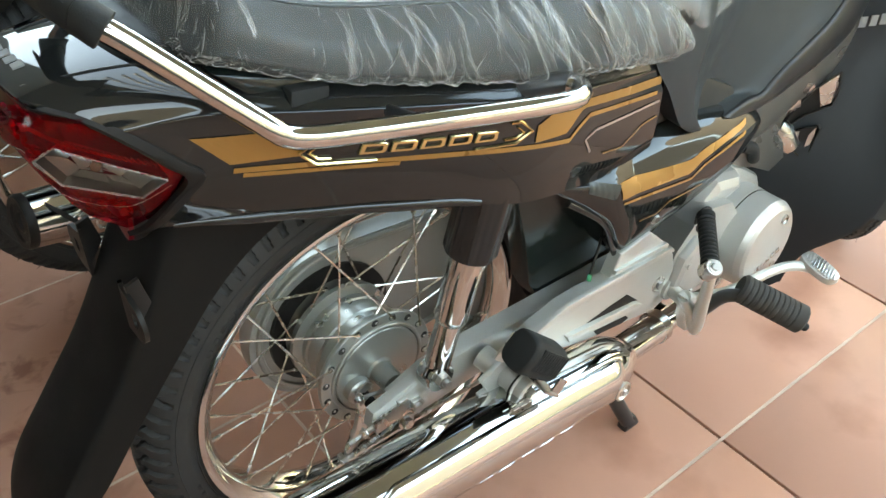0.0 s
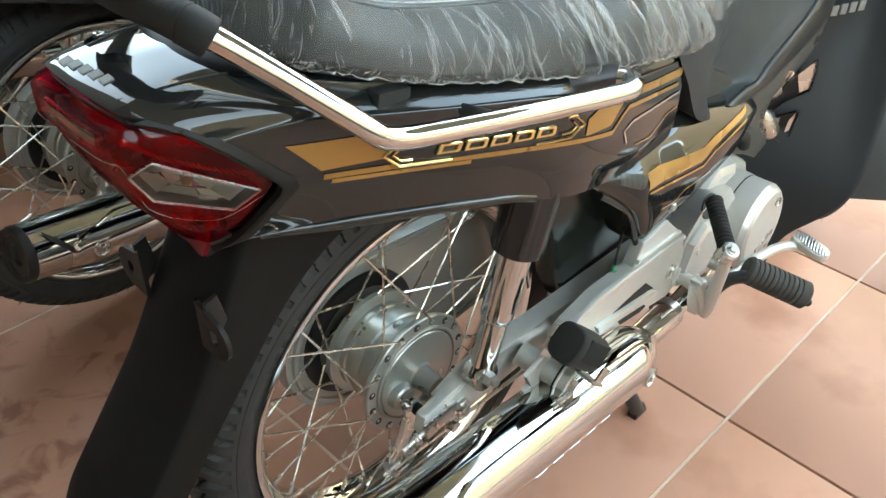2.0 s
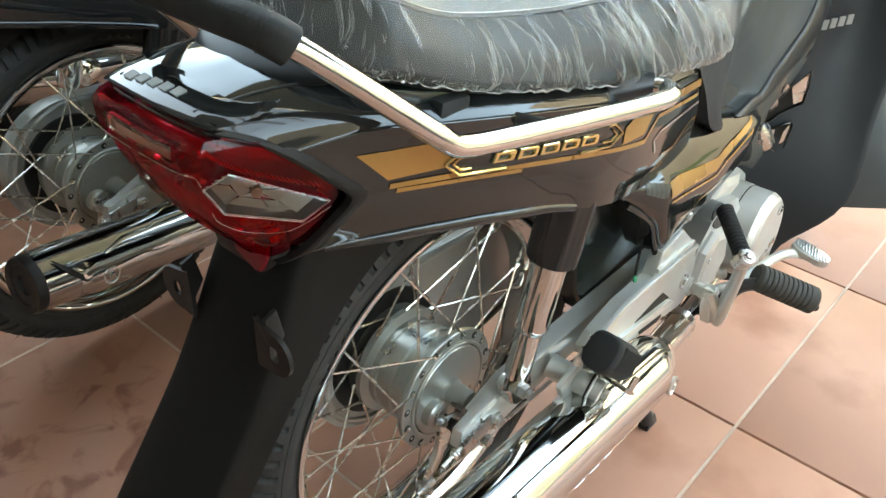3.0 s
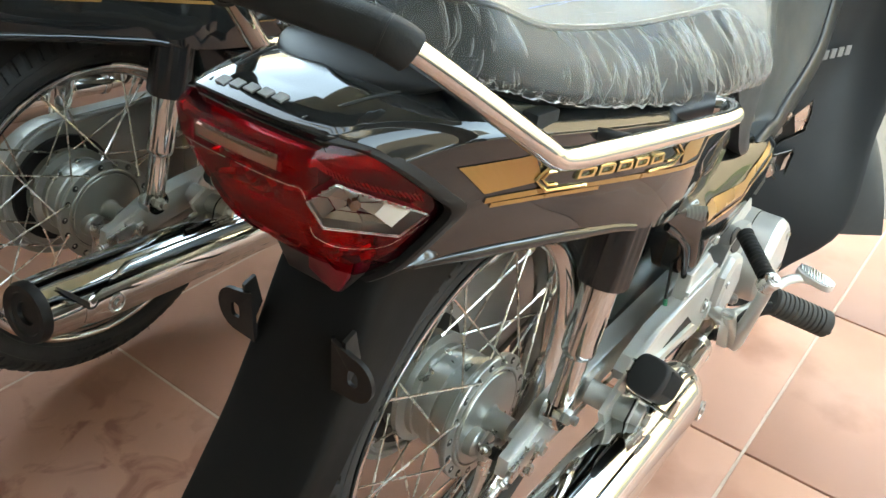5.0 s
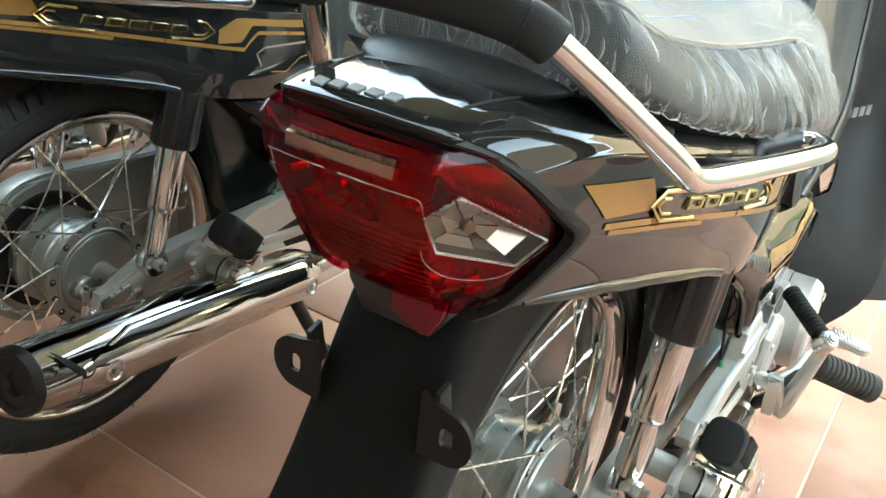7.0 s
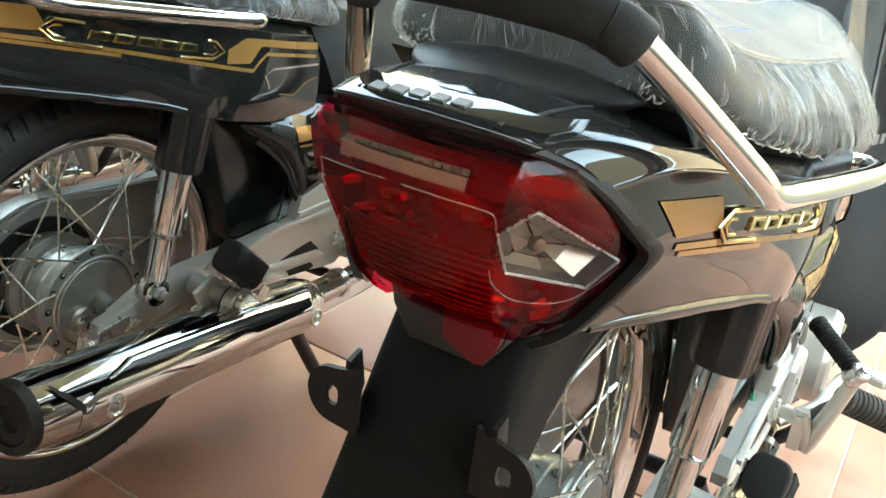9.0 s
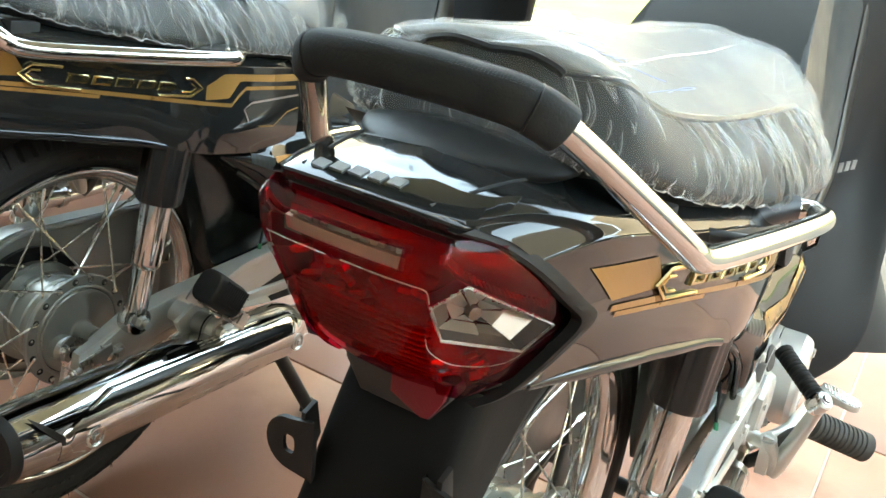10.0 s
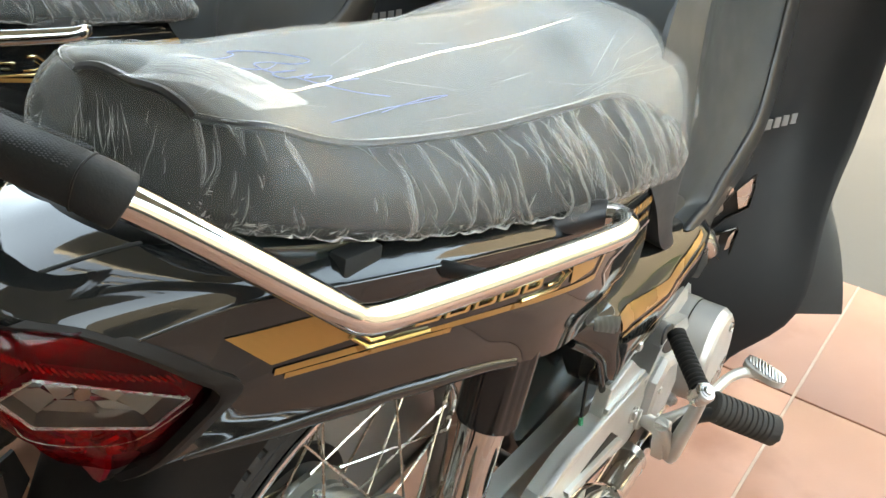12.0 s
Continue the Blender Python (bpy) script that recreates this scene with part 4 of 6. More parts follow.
    for u0, u1, v0, v1 in ((0.0, 0.10, 0.0, 1.0), (0.90, 1.0, 0.0, 1.0), (0.1, 0.9, 0.94, 1.0), (0.3, 0.9, 0.74, 0.94)):
        part("tag_border", Geo().grid([[Vector(tag_at(u0 + (u1 - u0) * a, v0 + (v1 - v0) * b)) + Vector((0, 0, 0.0004)) for b in np.linspace(0, 1, 9).tolist()] for a in (0, 0.5, 1)]), TAG, st, "white border of the tag")
    for k in range(9):
        u = 0.15 + 0.082 * k
        part("print_bar", Geo().grid([[Vector(tag_at(u + d, v)) + Vector((0, 0, 0.0003)) for v in np.linspace(0.12, 0.70 - 0.08 * (k % 3), 6).tolist()] for d in (0, 0.018)]), BADGE, st)
    # long doubled seam of the film along the top
    seam = []
    for k in range(60):
        x = -0.117 + 0.40 * k / 59
        y = -0.063 + 0.016 * min(1.0, k / 26) ** 0.6 + 0.0012 * noise.noise(Vector((x * 40, 0, 3)))
        w = 0.0008 * min(1.0, k / 8, (59 - k) / 10) * (0.85 + 0.4 * noise.noise(Vector((x * 60, 2, 0))))
        seam.append([on_top(x, y + w * u, 0.0052 + 0.0008 * (1 - u * u)) for u in (-1, -0.4, 0, 0.4, 1)])
    part("film_seam", Geo().grid(seam), FOLD_SHEEN, st, "whitish doubled seam of the film", 180)
    for stroke in PEN_STROKES:
        part("pen_stroke", Geo().tube([on_top(x, y, 0.0050) for x, y in stroke], 0.00029, 5, 4), INK, st, "blue pen scribble on the film")
    return st


def seat_underside(bike):
    g = Geo()
    g.prism([(-0.17, 0.775), (-0.12, 0.757), (0.02, 0.722), (0.14, 0.695), (0.27, 0.672), (0.28, 0.655), (0.14, 0.672), (0.0, 0.70), (-0.13, 0.735)], -0.105, 0.105, 0.004)
    base = part("seat_base", g, BOX_BLACK, bike, "black plastic seat base")
    for sg in (-1, 1):
        for x, z in ((-0.10, 0.741), (0.03, 0.712), (0.135, 0.688)):
            part("seat_buffer", Geo().box(pose(x, sg * 0.108, z - 0.004, 0, 8, 0), 0.035, 0.02, 0.02, 0.003), RUBBER, base)
    return base


def grab_rail(bike):
    right = [(0.120, -0.146, 0.690), (0.140, -0.157, 0.692), (0.148, -0.172, 0.693), (0.139, -0.1845, 0.694), (0.112, -0.1880, 0.696), (0.0, -0.173, 0.711), (-0.09, -0.1585, 0.7235), (-0.122, -0.1535, 0.729), (-0.140, -0.150, 0.735),
             (-0.153, -0.144, 0.746), (-0.195, -0.113, 0.786), (-0.222, -0.093, 0.811), (-0.238, -0.080, 0.8245), (-0.247, -0.06, 0.832), (-0.252, 0.0, 0.836)]
    whole = right + mirror(right[-2::-1])
    rail = part("grab_rail", Geo().tube(whole, 0.0093, 20, 5), CHROME, bike, "chrome tube grab rail", 60)
    grip_path = [(-0.231, -0.086, 0.820), (-0.238, -0.079, 0.8265), (-0.246, -0.062, 0.8330), (-0.2525, -0.03, 0.8365), (-0.2545, 0, 0.8375)]
    grip_path += mirror(grip_path[-2::-1])
    path = smooth_path(grip_path, 6)
    rows = []
    cnt = len(path)
    for i, q in enumerate(path):
        d = (path[min(i + 1, cnt - 1)] - path[max(i - 1, 0)]).normalized()
        up = (Vector((0, 0, 1)) - d * d.z).normalized()
        bk = d.cross(up)
        e = min(i, cnt - 1 - i)
        r = 0.0122 * (0.80 if e == 0 else 1.04 if e < 9 else 1.0)
        rows.append([q + r * (math.copysign(abs(math.cos(a)) ** 0.75, math.cos(a)) * bk * 0.95 + math.copysign(abs(math.sin(a)) ** 0.75, math.sin(a)) * up * 1.12) - up * 0.002 for a in np.linspace(0, 2 * math.pi, 24, endpoint=False).tolist()])
    for i in (9, len(rows) - 10):
        ring = [q.lerp(path[i], -0.02) for q in rows[i]]
        part("grip_collar", Geo().tube([*ring, ring[0]], 0.0007, 5, 1), MATTE_BLACK, rail, "collar line of the grip")
    # rounded lips at both ends of the grip
    for a, b in ((0, 1), (-1, -2)):
        lip = [path[a].lerp(path[b], 0.3) + (p_ - path[a]).lerp(q_ - path[b], 0.75) for p_, q_ in zip(rows[a], rows[b])]
        rows.insert(1 if a == 0 else len(rows) - 1, lip)
    part("rubber_grip", Geo().grid(rows, wrap_v=True).fan(rows[0]).fan(rows[-1]), RUBBER, rail, "black rubber hand grip with dotted top")
    dots = Geo()
    for i in range(10, cnt - 10):
        q = path[i]
        d = (path[i + 1] - path[i - 1]).normalized()
        up = (Vector((0, 0, 1)) - d * d.z).normalized()
        bk = d.cross(up)
        for n_ in range(3):
            for j in range(-7, 8):
                o = q.lerp(path[i + 1], n_ / 3) + bk * ((j + 0.5 * ((3 * i + n_) % 2)) * 0.0015)
                top = 0.0122 * 1.12 - 0.002 - 0.0018 * (abs(j) / 7) ** 2.5
                c = o + up * top
                dots.v.extend([tuple(c + bk * 0.0006), tuple(c + d * 0.0007), tuple(c - bk * 0.0006), tuple(c - d * 0.0007), tuple(c + up * 0.0002)])
                b = len(dots.v) - 5
                dots.f.extend([[b, b + 1, b + 4], [b + 1, b + 2, b + 4], [b + 2, b + 3, b + 4], [b + 3, b, b + 4]])
    part("grip_dots", dots, RUBBER, rail, "dotted anti-slip relief")
    for sg in (-1, 1):
        part("rail_foot", Geo().tube([(0.096, sg * 0.126, 0.684), (0.120, sg * 0.144, 0.690), (0.141, sg * 0.157, 0.6925), (0.1455, sg * 0.163, 0.693)], [0.0125, 0.0125, 0.0118, 0.0108], 14, 3), SATIN_BLACK, rail, "dark cap at the end of the rail")
        part("rail_stay", Geo().tube([(-0.04, sg * 0.12, 0.712), (-0.03, sg * 0.150, 0.712), (-0.02, sg * 0.172, 0.712)], 0.006, 10, 3), SATIN_BLACK, rail)
    return rail


def cowl(bike):
    right = cowl_rows(1)
    body = Geo()
    full = [[Vector((q.x, -q.y, q.z)) for q in reversed(r[1:])] + [Vector((q.x, q.y, q.z)) for q in r] for r in right]
    body.grid(full)
    cw = part("rear_cowl", body, GLOSS_BLACK, bike, "glossy black rear bodywork with gold stripes", 40)
    side = Side([[q if q.y < 0 else Vector((q.x, -q.y, q.z)) for q in r[12:]] for r in right])
    # gold stripes of the right side, then the same on the left
    for sg in (-1, 1):
        def put(name, rows_, mat, label=""):
            rr = rows_ if sg < 0 else [[(x, -y, z) for x, y, z in r] for r in rows_]
            part(name, Geo().grid(rr), mat, cw, label, 60)
        put("gold_stripe", strip(side, [(-0.197, 0.731), (-0.12, 0.7195)], [(-0.172, 0.703), (-0.108, 0.694)], 0.0012), GOLD, "gold decal stripe")
        put("gold_stripe", band(side, [(-0.170, 0.6965), (-0.10, 0.683), (0.0, 0.660), (0.07, 0.6435), (0.163, 0.6215), (0.190, 0.639), (0.318, 0.6165)], 0.0048), GOLD, "gold decal line")
        put("gold_stripe", band(side, [(-0.163, 0.690), (-0.10, 0.677), (-0.03, 0.662)], 0.004), GOLD)
        put("gold_stripe", strip(side, [(0.118, 0.654), (0.150, 0.664), (0.171, 0.661), (0.26, 0.645), (0.322, 0.6355)], [(0.115, 0.637), (0.158, 0.632), (0.182, 0.650), (0.27, 0.6335), (0.322, 0.6255)], 0.0012, 30), GOLD, "gold decal stripe")
        put("rose_line", band(side, [(0.202, 0.591), (0.190, 0.611), (0.207, 0.6165), (0.325, 0.604)], 0.003), PINK_LINE, "thin rose grey line")
        put("gold_stripe", band(side, [(0.226, 0.579), (0.263, 0.571), (0.297, 0.585), (0.325, 0.585)], 0.002), GOLD)
        # emblem: dark lozenge with gilt chevrons and five gilt blocks
        def em(u, w):
            """u along the emblem 0 to 1, w across it in metres."""
            return (-0.119 + 0.228 * u + 0.20 * w, 0.6985 - 0.0455 * u + w)
        put("emblem_plate", strip(side, [em(0.0, 0.001), em(0.07, 0.0105), em(0.2, 0.0105), em(0.8, 0.0105), em(0.93, 0.0100), em(1.0, 0.001)], [em(0.0, -0.001), em(0.07, -0.0105), em(0.2, -0.0110), em(0.8, -0.0110), em(0.93, -0.0100), em(1.0, -0.001)], 0.0018, 36), GLOSS_BLACK, "black emblem plate")

        def bar(line, r):
            g = Geo().tube([(x, sg * -(side.y(x, z) - 0.003), z) for x, z in (em(u, w) for u, w in line)], r, 6, 1)
            part("emblem_trim", g, GOLD_TRIM, cw, "gilt chevron trim of the emblem")
        bar([(0.20, 0.0105), (0.06, 0.0105), (0.0, 0.0), (0.07, -0.0105), (0.30, -0.0115)], 0.0018)
        bar([(0.10, 0.0050), (0.06, 0.0050), (0.035, 0.0), (0.07, -0.0055), (0.12, -0.0060)], 0.0014)
        bar([(0.72, -0.0115), (0.92, -0.0100), (1.0, 0.0), (0.93, 0.0105), (0.88, 0.0105)], 0.0018)
        bar([(0.86, -0.0055), (0.92, -0.0050), (0.955, 0.0), (0.92, 0.0055)], 0.0013)
        for k in range(5):
            u0, w = 0.225 + 0.122 * k, 0.104

            def up(u, v, lift):
                x, z = em(u, v)
                return (x, sg * -(side.y(x, z) - lift), z)
            rim_ = [(u0 - 0.004, -0.0048), (u0 + w - 0.012, -0.0048), (u0 + w, -0.0030), (u0 + w + 0.004, 0.0034), (u0 + w - 0.006, 0.0048), (u0 + 0.006, 0.0048)]
            rings = [[up(u, v, 0.0018) for u, v in rim_], [up(u, v, 0.0038) for u, v in rim_]]
            for ku, kv, lift in ((0.95, 0.86, 0.0046), (0.66, 0.52, 0.0046), (0.62, 0.46, 0.0020)):
                rings.append([up(u0 + w / 2 + (u - u0 - w / 2) * ku, v * kv, lift) for u, v in rim_])
            part("emblem_block", Geo().grid(rings, wrap_v=True), GOLD_TRIM, cw, "raised hollow gilt emblem block", 25)
    # seams of the centre panel and grey blocks on the tail
    top_side = [(q.x, abs(q.y), q.z) for r in full for q in r if q.z > 0.70]

    def top_z(x, y):
        """Height of the cowl's upper skin."""
        near = sorted(((q[0] - x) ** 2 + (q[1] - abs(y)) ** 2, q[2]) for q in top_side)[:9]
        total = sum(1.0 / (d_ + 2e-5) for d_, z_ in near)
        return sum(z_ / (d_ + 2e-5) for d_, z_ in near) / total
    for sg in (-1, 1):
        line = [(-0.286, 0.043), (-0.262, 0.0478), (-0.235, 0.0535), (-0.208, 0.059), (-0.183, 0.064)]
        seam = Geo().tube([(x, sg * y, top_z(x, y) + 0.0002) for x, y in line], 0.0012, 6, 4)
        part("panel_seam", seam, MATTE_BLACK, cw, "narrow seam beside the centre panel")
    # glossy black lip over the lamp, with an overhanging face
    lip = [(-0.262, -0.0735, 0.765), (-0.278, -0.0665, 0.7690), (-0.2865, -0.0595, 0.7715), (-0.2925, -0.045, 0.7745), (-0.2965, 0.0, 0.7768)]
    lip += mirror(lip[-2::-1])
    path = smooth_path(lip, 6)
    inner_ = [Vector((max(q.x + 0.030, -0.262), q.y * 0.94, 0.0)) for q in path]
    centre = [Vector((q.x, q.y, top_z(q.x, q.y) + 0.0026)) for q in inner_]
    skins = [centre, [a_.lerp(b_, 0.6) + Vector((0, 0, 0.0012)) for a_, b_ in zip(centre, path)], [q + Vector((0.0008, 0, 0.0004)) for q in path], path]
    for dx, dz in ((-0.0006, -0.0016), (0.0006, -0.0058), (0.0022, -0.0066), (0.0028, -0.0078), (0.0015, -0.0090), (0.0030, -0.0135), (0.010, -0.017)):
        skins.append([q + Vector((dx, 0, dz)) for q in path])
    part("tail_lip", Geo().grid(skins), GLOSS_BLACK, cw, "glossy black lip over the tail light", 30)
    for k in range(5):
        y = 0.0315 - 0.0122 * k
        x = -0.2835 + 0.0012 * k
        near = min(range(len(path)), key=lambda i: abs(path[i].y - y))
        f_ = (centre[near].x - x) / (centre[near].x - path[near].x)
        zc = centre[near].z + (path[near].z - centre[near].z) * f_
        tilt = math.degrees(math.atan2(centre[near].z - path[near].z, centre[near].x - path[near].x))
        g = Geo().prism([(-0.0044, -0.0044), (0.0044, -0.0036), (0.0044, 0.0054), (-0.0044, 0.0046)], 0.0006, -0.0012, 0.0, "xy")
        slope = pose(x, y, zc + 0.0016, y * 60, -tilt, -4)
        g.v = [tuple(slope @ Vector(q)) for q in g.v]
        part("badge_block", g, BADGE, cw, "grey badge block")
    # rolled lower edge
    for sg in (-1, 1):
        low = [curve_at(COWL_LOW, 0.06 + 0.62 * i / 110) + Vector((0, 0.0006 * noise.noise(Vector((i * 0.07, 1, sg))), 0.0008 * noise.noise(Vector((i * 0.05, 5, sg))))) for i in range(111)]
        part("rolled_edge", Geo().tube([(q.x, sg * (-q.y - 0.0025), q.z - 0.002) for q in low], [0.003, 0.006, 0.0065, 0.0065, 0.005], 12, 1), GLOSS_BLACK, cw, "rolled glossy lower edge", 60)
    # inner dark skirt below the cowl
    for sg in (-1, 1):
        rows = []
        for i in range(31):
            lo = curve_at(COWL_LOW, i / 30)
            rows.append([(lo.x, sg * (-lo.y - 0.007), lo.z + 0.001), (lo.x, sg * 0.06, lo.z - 0.004), (lo.x, sg * 0.05, lo.z + 0.06)])
        part("inner_skirt", Geo().grid(rows), MATTE_BLACK, cw)
    return cw


def fender(bike):
    back = [(-0.205, 0, 0.632), (-0.232, 0, 0.585), (-0.258, 0, 0.535), (-0.292, 0, 0.478), (-0.337, 0, 0.418), (-0.378, 0, 0.362), (-0.398, 0, 0.318), (-0.398, 0, 0.285)]
    edge = [(-0.060, 0, 0.605), (-0.132, 0, 0.575), (-0.181, 0, 0.538), (-0.228, 0, 0.484), (-0.277, 0, 0.425), (-0.324, 0, 0.366), (-0.364, 0, 0.322), (-0.385, 0, 0.284)]
    half = [0.056, 0.056, 0.056, 0.056, 0.0565, 0.058, 0.052, 0.034]
    rows = []
    n = 40
    for i in range(n + 1):
        s = i / n
        b, e = curve_at(back, s), curve_at(edge, s)
        w = float(np.interp(s, np.linspace(0, 1, 8), half))
        r = [e + Vector((0, -w, 0)), e.lerp(b, 0.5) + Vector((0, -w * 1.0, 0)), e.lerp(b, 0.85) + Vector((0, -w * 0.99, 0)), b + Vector((0.002, -w * 0.86, 0)), b + Vector((-0.003, -w * 0.5, 0)), b + Vector((-0.005, 0, 0))]
        r = r + [Vector((q.x, -q.y, q.z)) for q in reversed(r[:-1])]
        rows.append(smooth_path(r, 3))
    g = Geo().grid(rows)
    g.grid([[q + Vector((0.004, -0.004 * (1 if q.y > 0.01 else -1 if q.y < -0.01 else 0), 0)) for q in r] for r in rows])
    edge_strip = [rows[-1], [q + Vector((0.004, -0.004 * (1 if q.y > 0.01 else -1 if q.y < -0.01 else 0), 0)) for q in rows[-1]]]
    g.grid(edge_strip)
    f = part("rear_mudguard", g, MUDGUARD, bike, "matte black plastic rear mudguard", 60)
    for sg in (-1, 1):
        # bracket ear: a thin tab with a slotted hole, its flange turned back along the mudguard's side
        cy, cz, x0 = sg * 0.0665, 0.5555, -0.2585
        ring, hole = [], []
        for a in np.linspace(0, 2 * math.pi, 28, endpoint=False).tolist():
            c_, s_ = math.cos(a), math.sin(a)
            if c_ >= -1e-6:
                ring.append((0.0205 * c_, 0.0215 * s_))
            else:
                ring.append((-0.022 * min(1.0, abs(c_) * 1.8), (0.0215 + 0.010 * abs(c_) * (1 if s_ > 0 else 0.2)) * (1 if s_ > 0 else -1) * min(1.0, abs(s_) * 3.0)))
            hole.append((0.0052 * math.copysign(abs(c_) ** 0.6, c_), 0.0076 * math.copysign(abs(s_) ** 0.7, s_)))
        rows = [[(x, cy + sg * u, cz + v) for u, v in poly] for x, poly in ((x0 - 0.0016, hole), (x0 - 0.0020, ring), (x0 + 0.0022, ring), (x0 + 0.0018, hole), (x0 - 0.0016, hole))]
        part("bracket_ear", Geo().grid(rows, wrap_v=True), MATTE_BLACK, f, "black bracket ear with a slotted hole", 30)
        part("ear_gusset", Geo().prism([(-0.2585, 0.586), (-0.246, 0.590), (-0.240, 0.560), (-0.2585, 0.534)], sg * 0.0580, sg * 0.0540, 0.001), MATTE_BLACK, f)
    # inner arch over the tyre
    arch = []
    for i in range(31):
        a = math.radians(20 + 130 * i / 30)
        c = Vector((math.cos(a), 0, math.sin(a)))
        arch.append([AXLE + c * 0.300 + Vector((0, y, -abs(y) * 0.1)) for y in np.linspace(-0.055, 0.055, 7).tolist()])
    part("wheel_arch", Geo().grid(arch), MATTE_BLACK, f)
    return f


def shock(bike, sg):
    lo, hi = Vector((0.031, sg * 0.113, 0.343)), Vector((0.106, sg * 0.122, 0.640))
    d = hi - lo
    g = Geo()

    def ring(profile, geo, n=28, shift=None):
        return geo.lathe([(r, s * d.length) for r, s in profile], lo, d, n, shift)
    ring([(0.0145, 0.03), (0.0150, 0.06), (0.0150, 0.24), (0.0178, 0.25), (0.0195, 0.27), (0.0195, 0.60)], g)
    g.lathe([(0.0, -0.012), (0.018, -0.012), (0.0195, -0.009), (0.0195, 0.009), (0.018, 0.012), (0.0, 0.012)], lo, (0, 1, 0), 24)
    s = part("rear_shock", g, CHROME, bike, "rear shock absorber with chrome lower tube and black cover")
    up = Geo()
    ring([(0.0205, 0.535), (0.0265, 0.533), (0.0272, 0.55), (0.0272, 0.98), (0.0, 1.0)], up, 64, lambda a, r, q: 0.0022 if r > 0.027 and math.cos(8 * a) > 0.3 else 0.0)
    part("shock_cover", up, SEMI_GLOSS, s, "ribbed black plastic shock cover")
    part("mount_bolt", Geo().bolt(lo + Vector((0, sg * 0.009, 0)), (0, sg, 0), 0.0095, 0.010).tube([lo + Vector((0, sg * 0.02, 0)), lo + Vector((0, sg * 0.026, 0))], 0.0055, 10, 1), STEEL, s, "zinc plated cap nut")
    return s


def swingarm(bike):
    g = Geo()
    for sg in (-1, 1):
        g.prism([(-0.010, 0.292), (-0.020, 0.324), (0.03, 0.342), (0.10, 0.346), (0.24, 0.344), (0.40, 0.342), (0.40, 0.296), (0.24, 0.298), (0.10, 0.298), (0.03, 0.290)], sg * 0.110, sg * 0.084, 0.005)
        g.prism([(-0.055, 0.300), (-0.050, 0.322), (0.01, 0.336), (0.05, 0.335), (0.05, 0.298), (-0.01, 0.287)], -0.106 * sg * -1, 0.092 * sg, 0.003)
    g.tube([(0.395, -0.10, 0.318), (0.395, 0.10, 0.318)], 0.021, 16, 1)
    sw = part("swingarm", g, SILVER, bike, "silver painted steel swingarm")
    part("axle_nut", Geo().bolt((0.004, -0.106, 0.306), (0, -1, 0), 0.0115, 0.009).tube([(0.004, -0.108, 0.306), (0.004, -0.120, 0.306)], 0.0062, 10, 1), STEEL, sw, "zinc plated axle nut")
    part("chain_adjuster", Geo().box(pose(-0.028, -0.110, 0.308, 0, -8, 0), 0.05, 0.006, 0.022, 0.002).tube([(-0.085, -0.108, 0.298), (-0.02, -0.108, 0.309)], 0.0032, 8, 1).bolt((-0.062, -0.108, 0.302), (-1, 0, -0.15), 0.0055, 0.006), STEEL, sw, "zinc chain adjuster with bolt")
    part("torque_bolt", Geo().bolt((-0.004, -0.104, 0.276), (0, -1, 0), 0.008, 0.008), STEEL, sw)
    part("torque_rod", Geo().box(pose(0.09, -0.096, 0.282, 0, -4, 0), 0.20, 0.006, 0.014, 0.002), SILVER, sw)
    # brake arm, rod and wing nut
    arm = part("brake_arm", Geo().prism([(-0.050, 0.312), (-0.026, 0.308), (-0.026, 0.290), (-0.036, 0.262), (-0.052, 0.240), (-0.058, 0.222), (-0.070, 0.224), (-0.068, 0.240), (-0.054, 0.268), (-0.048, 0.292)], -0.074, -0.067, 0.0015), STEEL, sw, "zinc rear brake arm")
    part("brake_pinch_bolt", Geo().tube([(-0.052, -0.072, 0.315), (-0.006, -0.070, 0.301)], 0.0034, 8, 1).bolt((-0.012, -0.070, 0.303), (1, 0, -0.3), 0.0056, 0.006).bolt((-0.044, -0.072, 0.313), (-1, 0, 0.3), 0.0056, 0.006), STEEL, arm)
    part("cam_post", Geo().tube([(-0.034, -0.058, 0.304), (-0.034, -0.082, 0.304)], 0.0072, 14, 1), MATTE_BLACK, arm)
    part("wear_pointer", Geo().prism([(-0.048, 0.318), (-0.030, 0.326), (-0.022, 0.318), (-0.034, 0.312)], -0.066, -0.063, 0.0006), STEEL, arm)
    part("brake_rod", Geo().tube([(-0.085, -0.074, 0.226), (0.05, -0.088, 0.246), (0.25, -0.10, 0.262), (0.42, -0.10, 0.265)], 0.0028, 8, 3), STEEL, arm, "thin steel brake rod")
    part("adjuster_nut", Geo().tube([(-0.080, -0.074, 0.226), (-0.060, -0.0745, 0.229)], 0.0050, 10, 1).box(pose(-0.074, -0.074, 0.227), 0.006, 0.022, 0.007, 0.001), STEEL, arm)
    spring = [(-0.052 + 0.0026 * k / 4, -0.076 + 0.0052 * math.cos(k * math.pi / 2), 0.2305 + 0.0004 * k / 4 + 0.0052 * math.sin(k * math.pi / 2)) for k in range(44)]
    part("return_spring", Geo().tube(spring, 0.0009, 5, 2), STEEL, arm)
    return sw


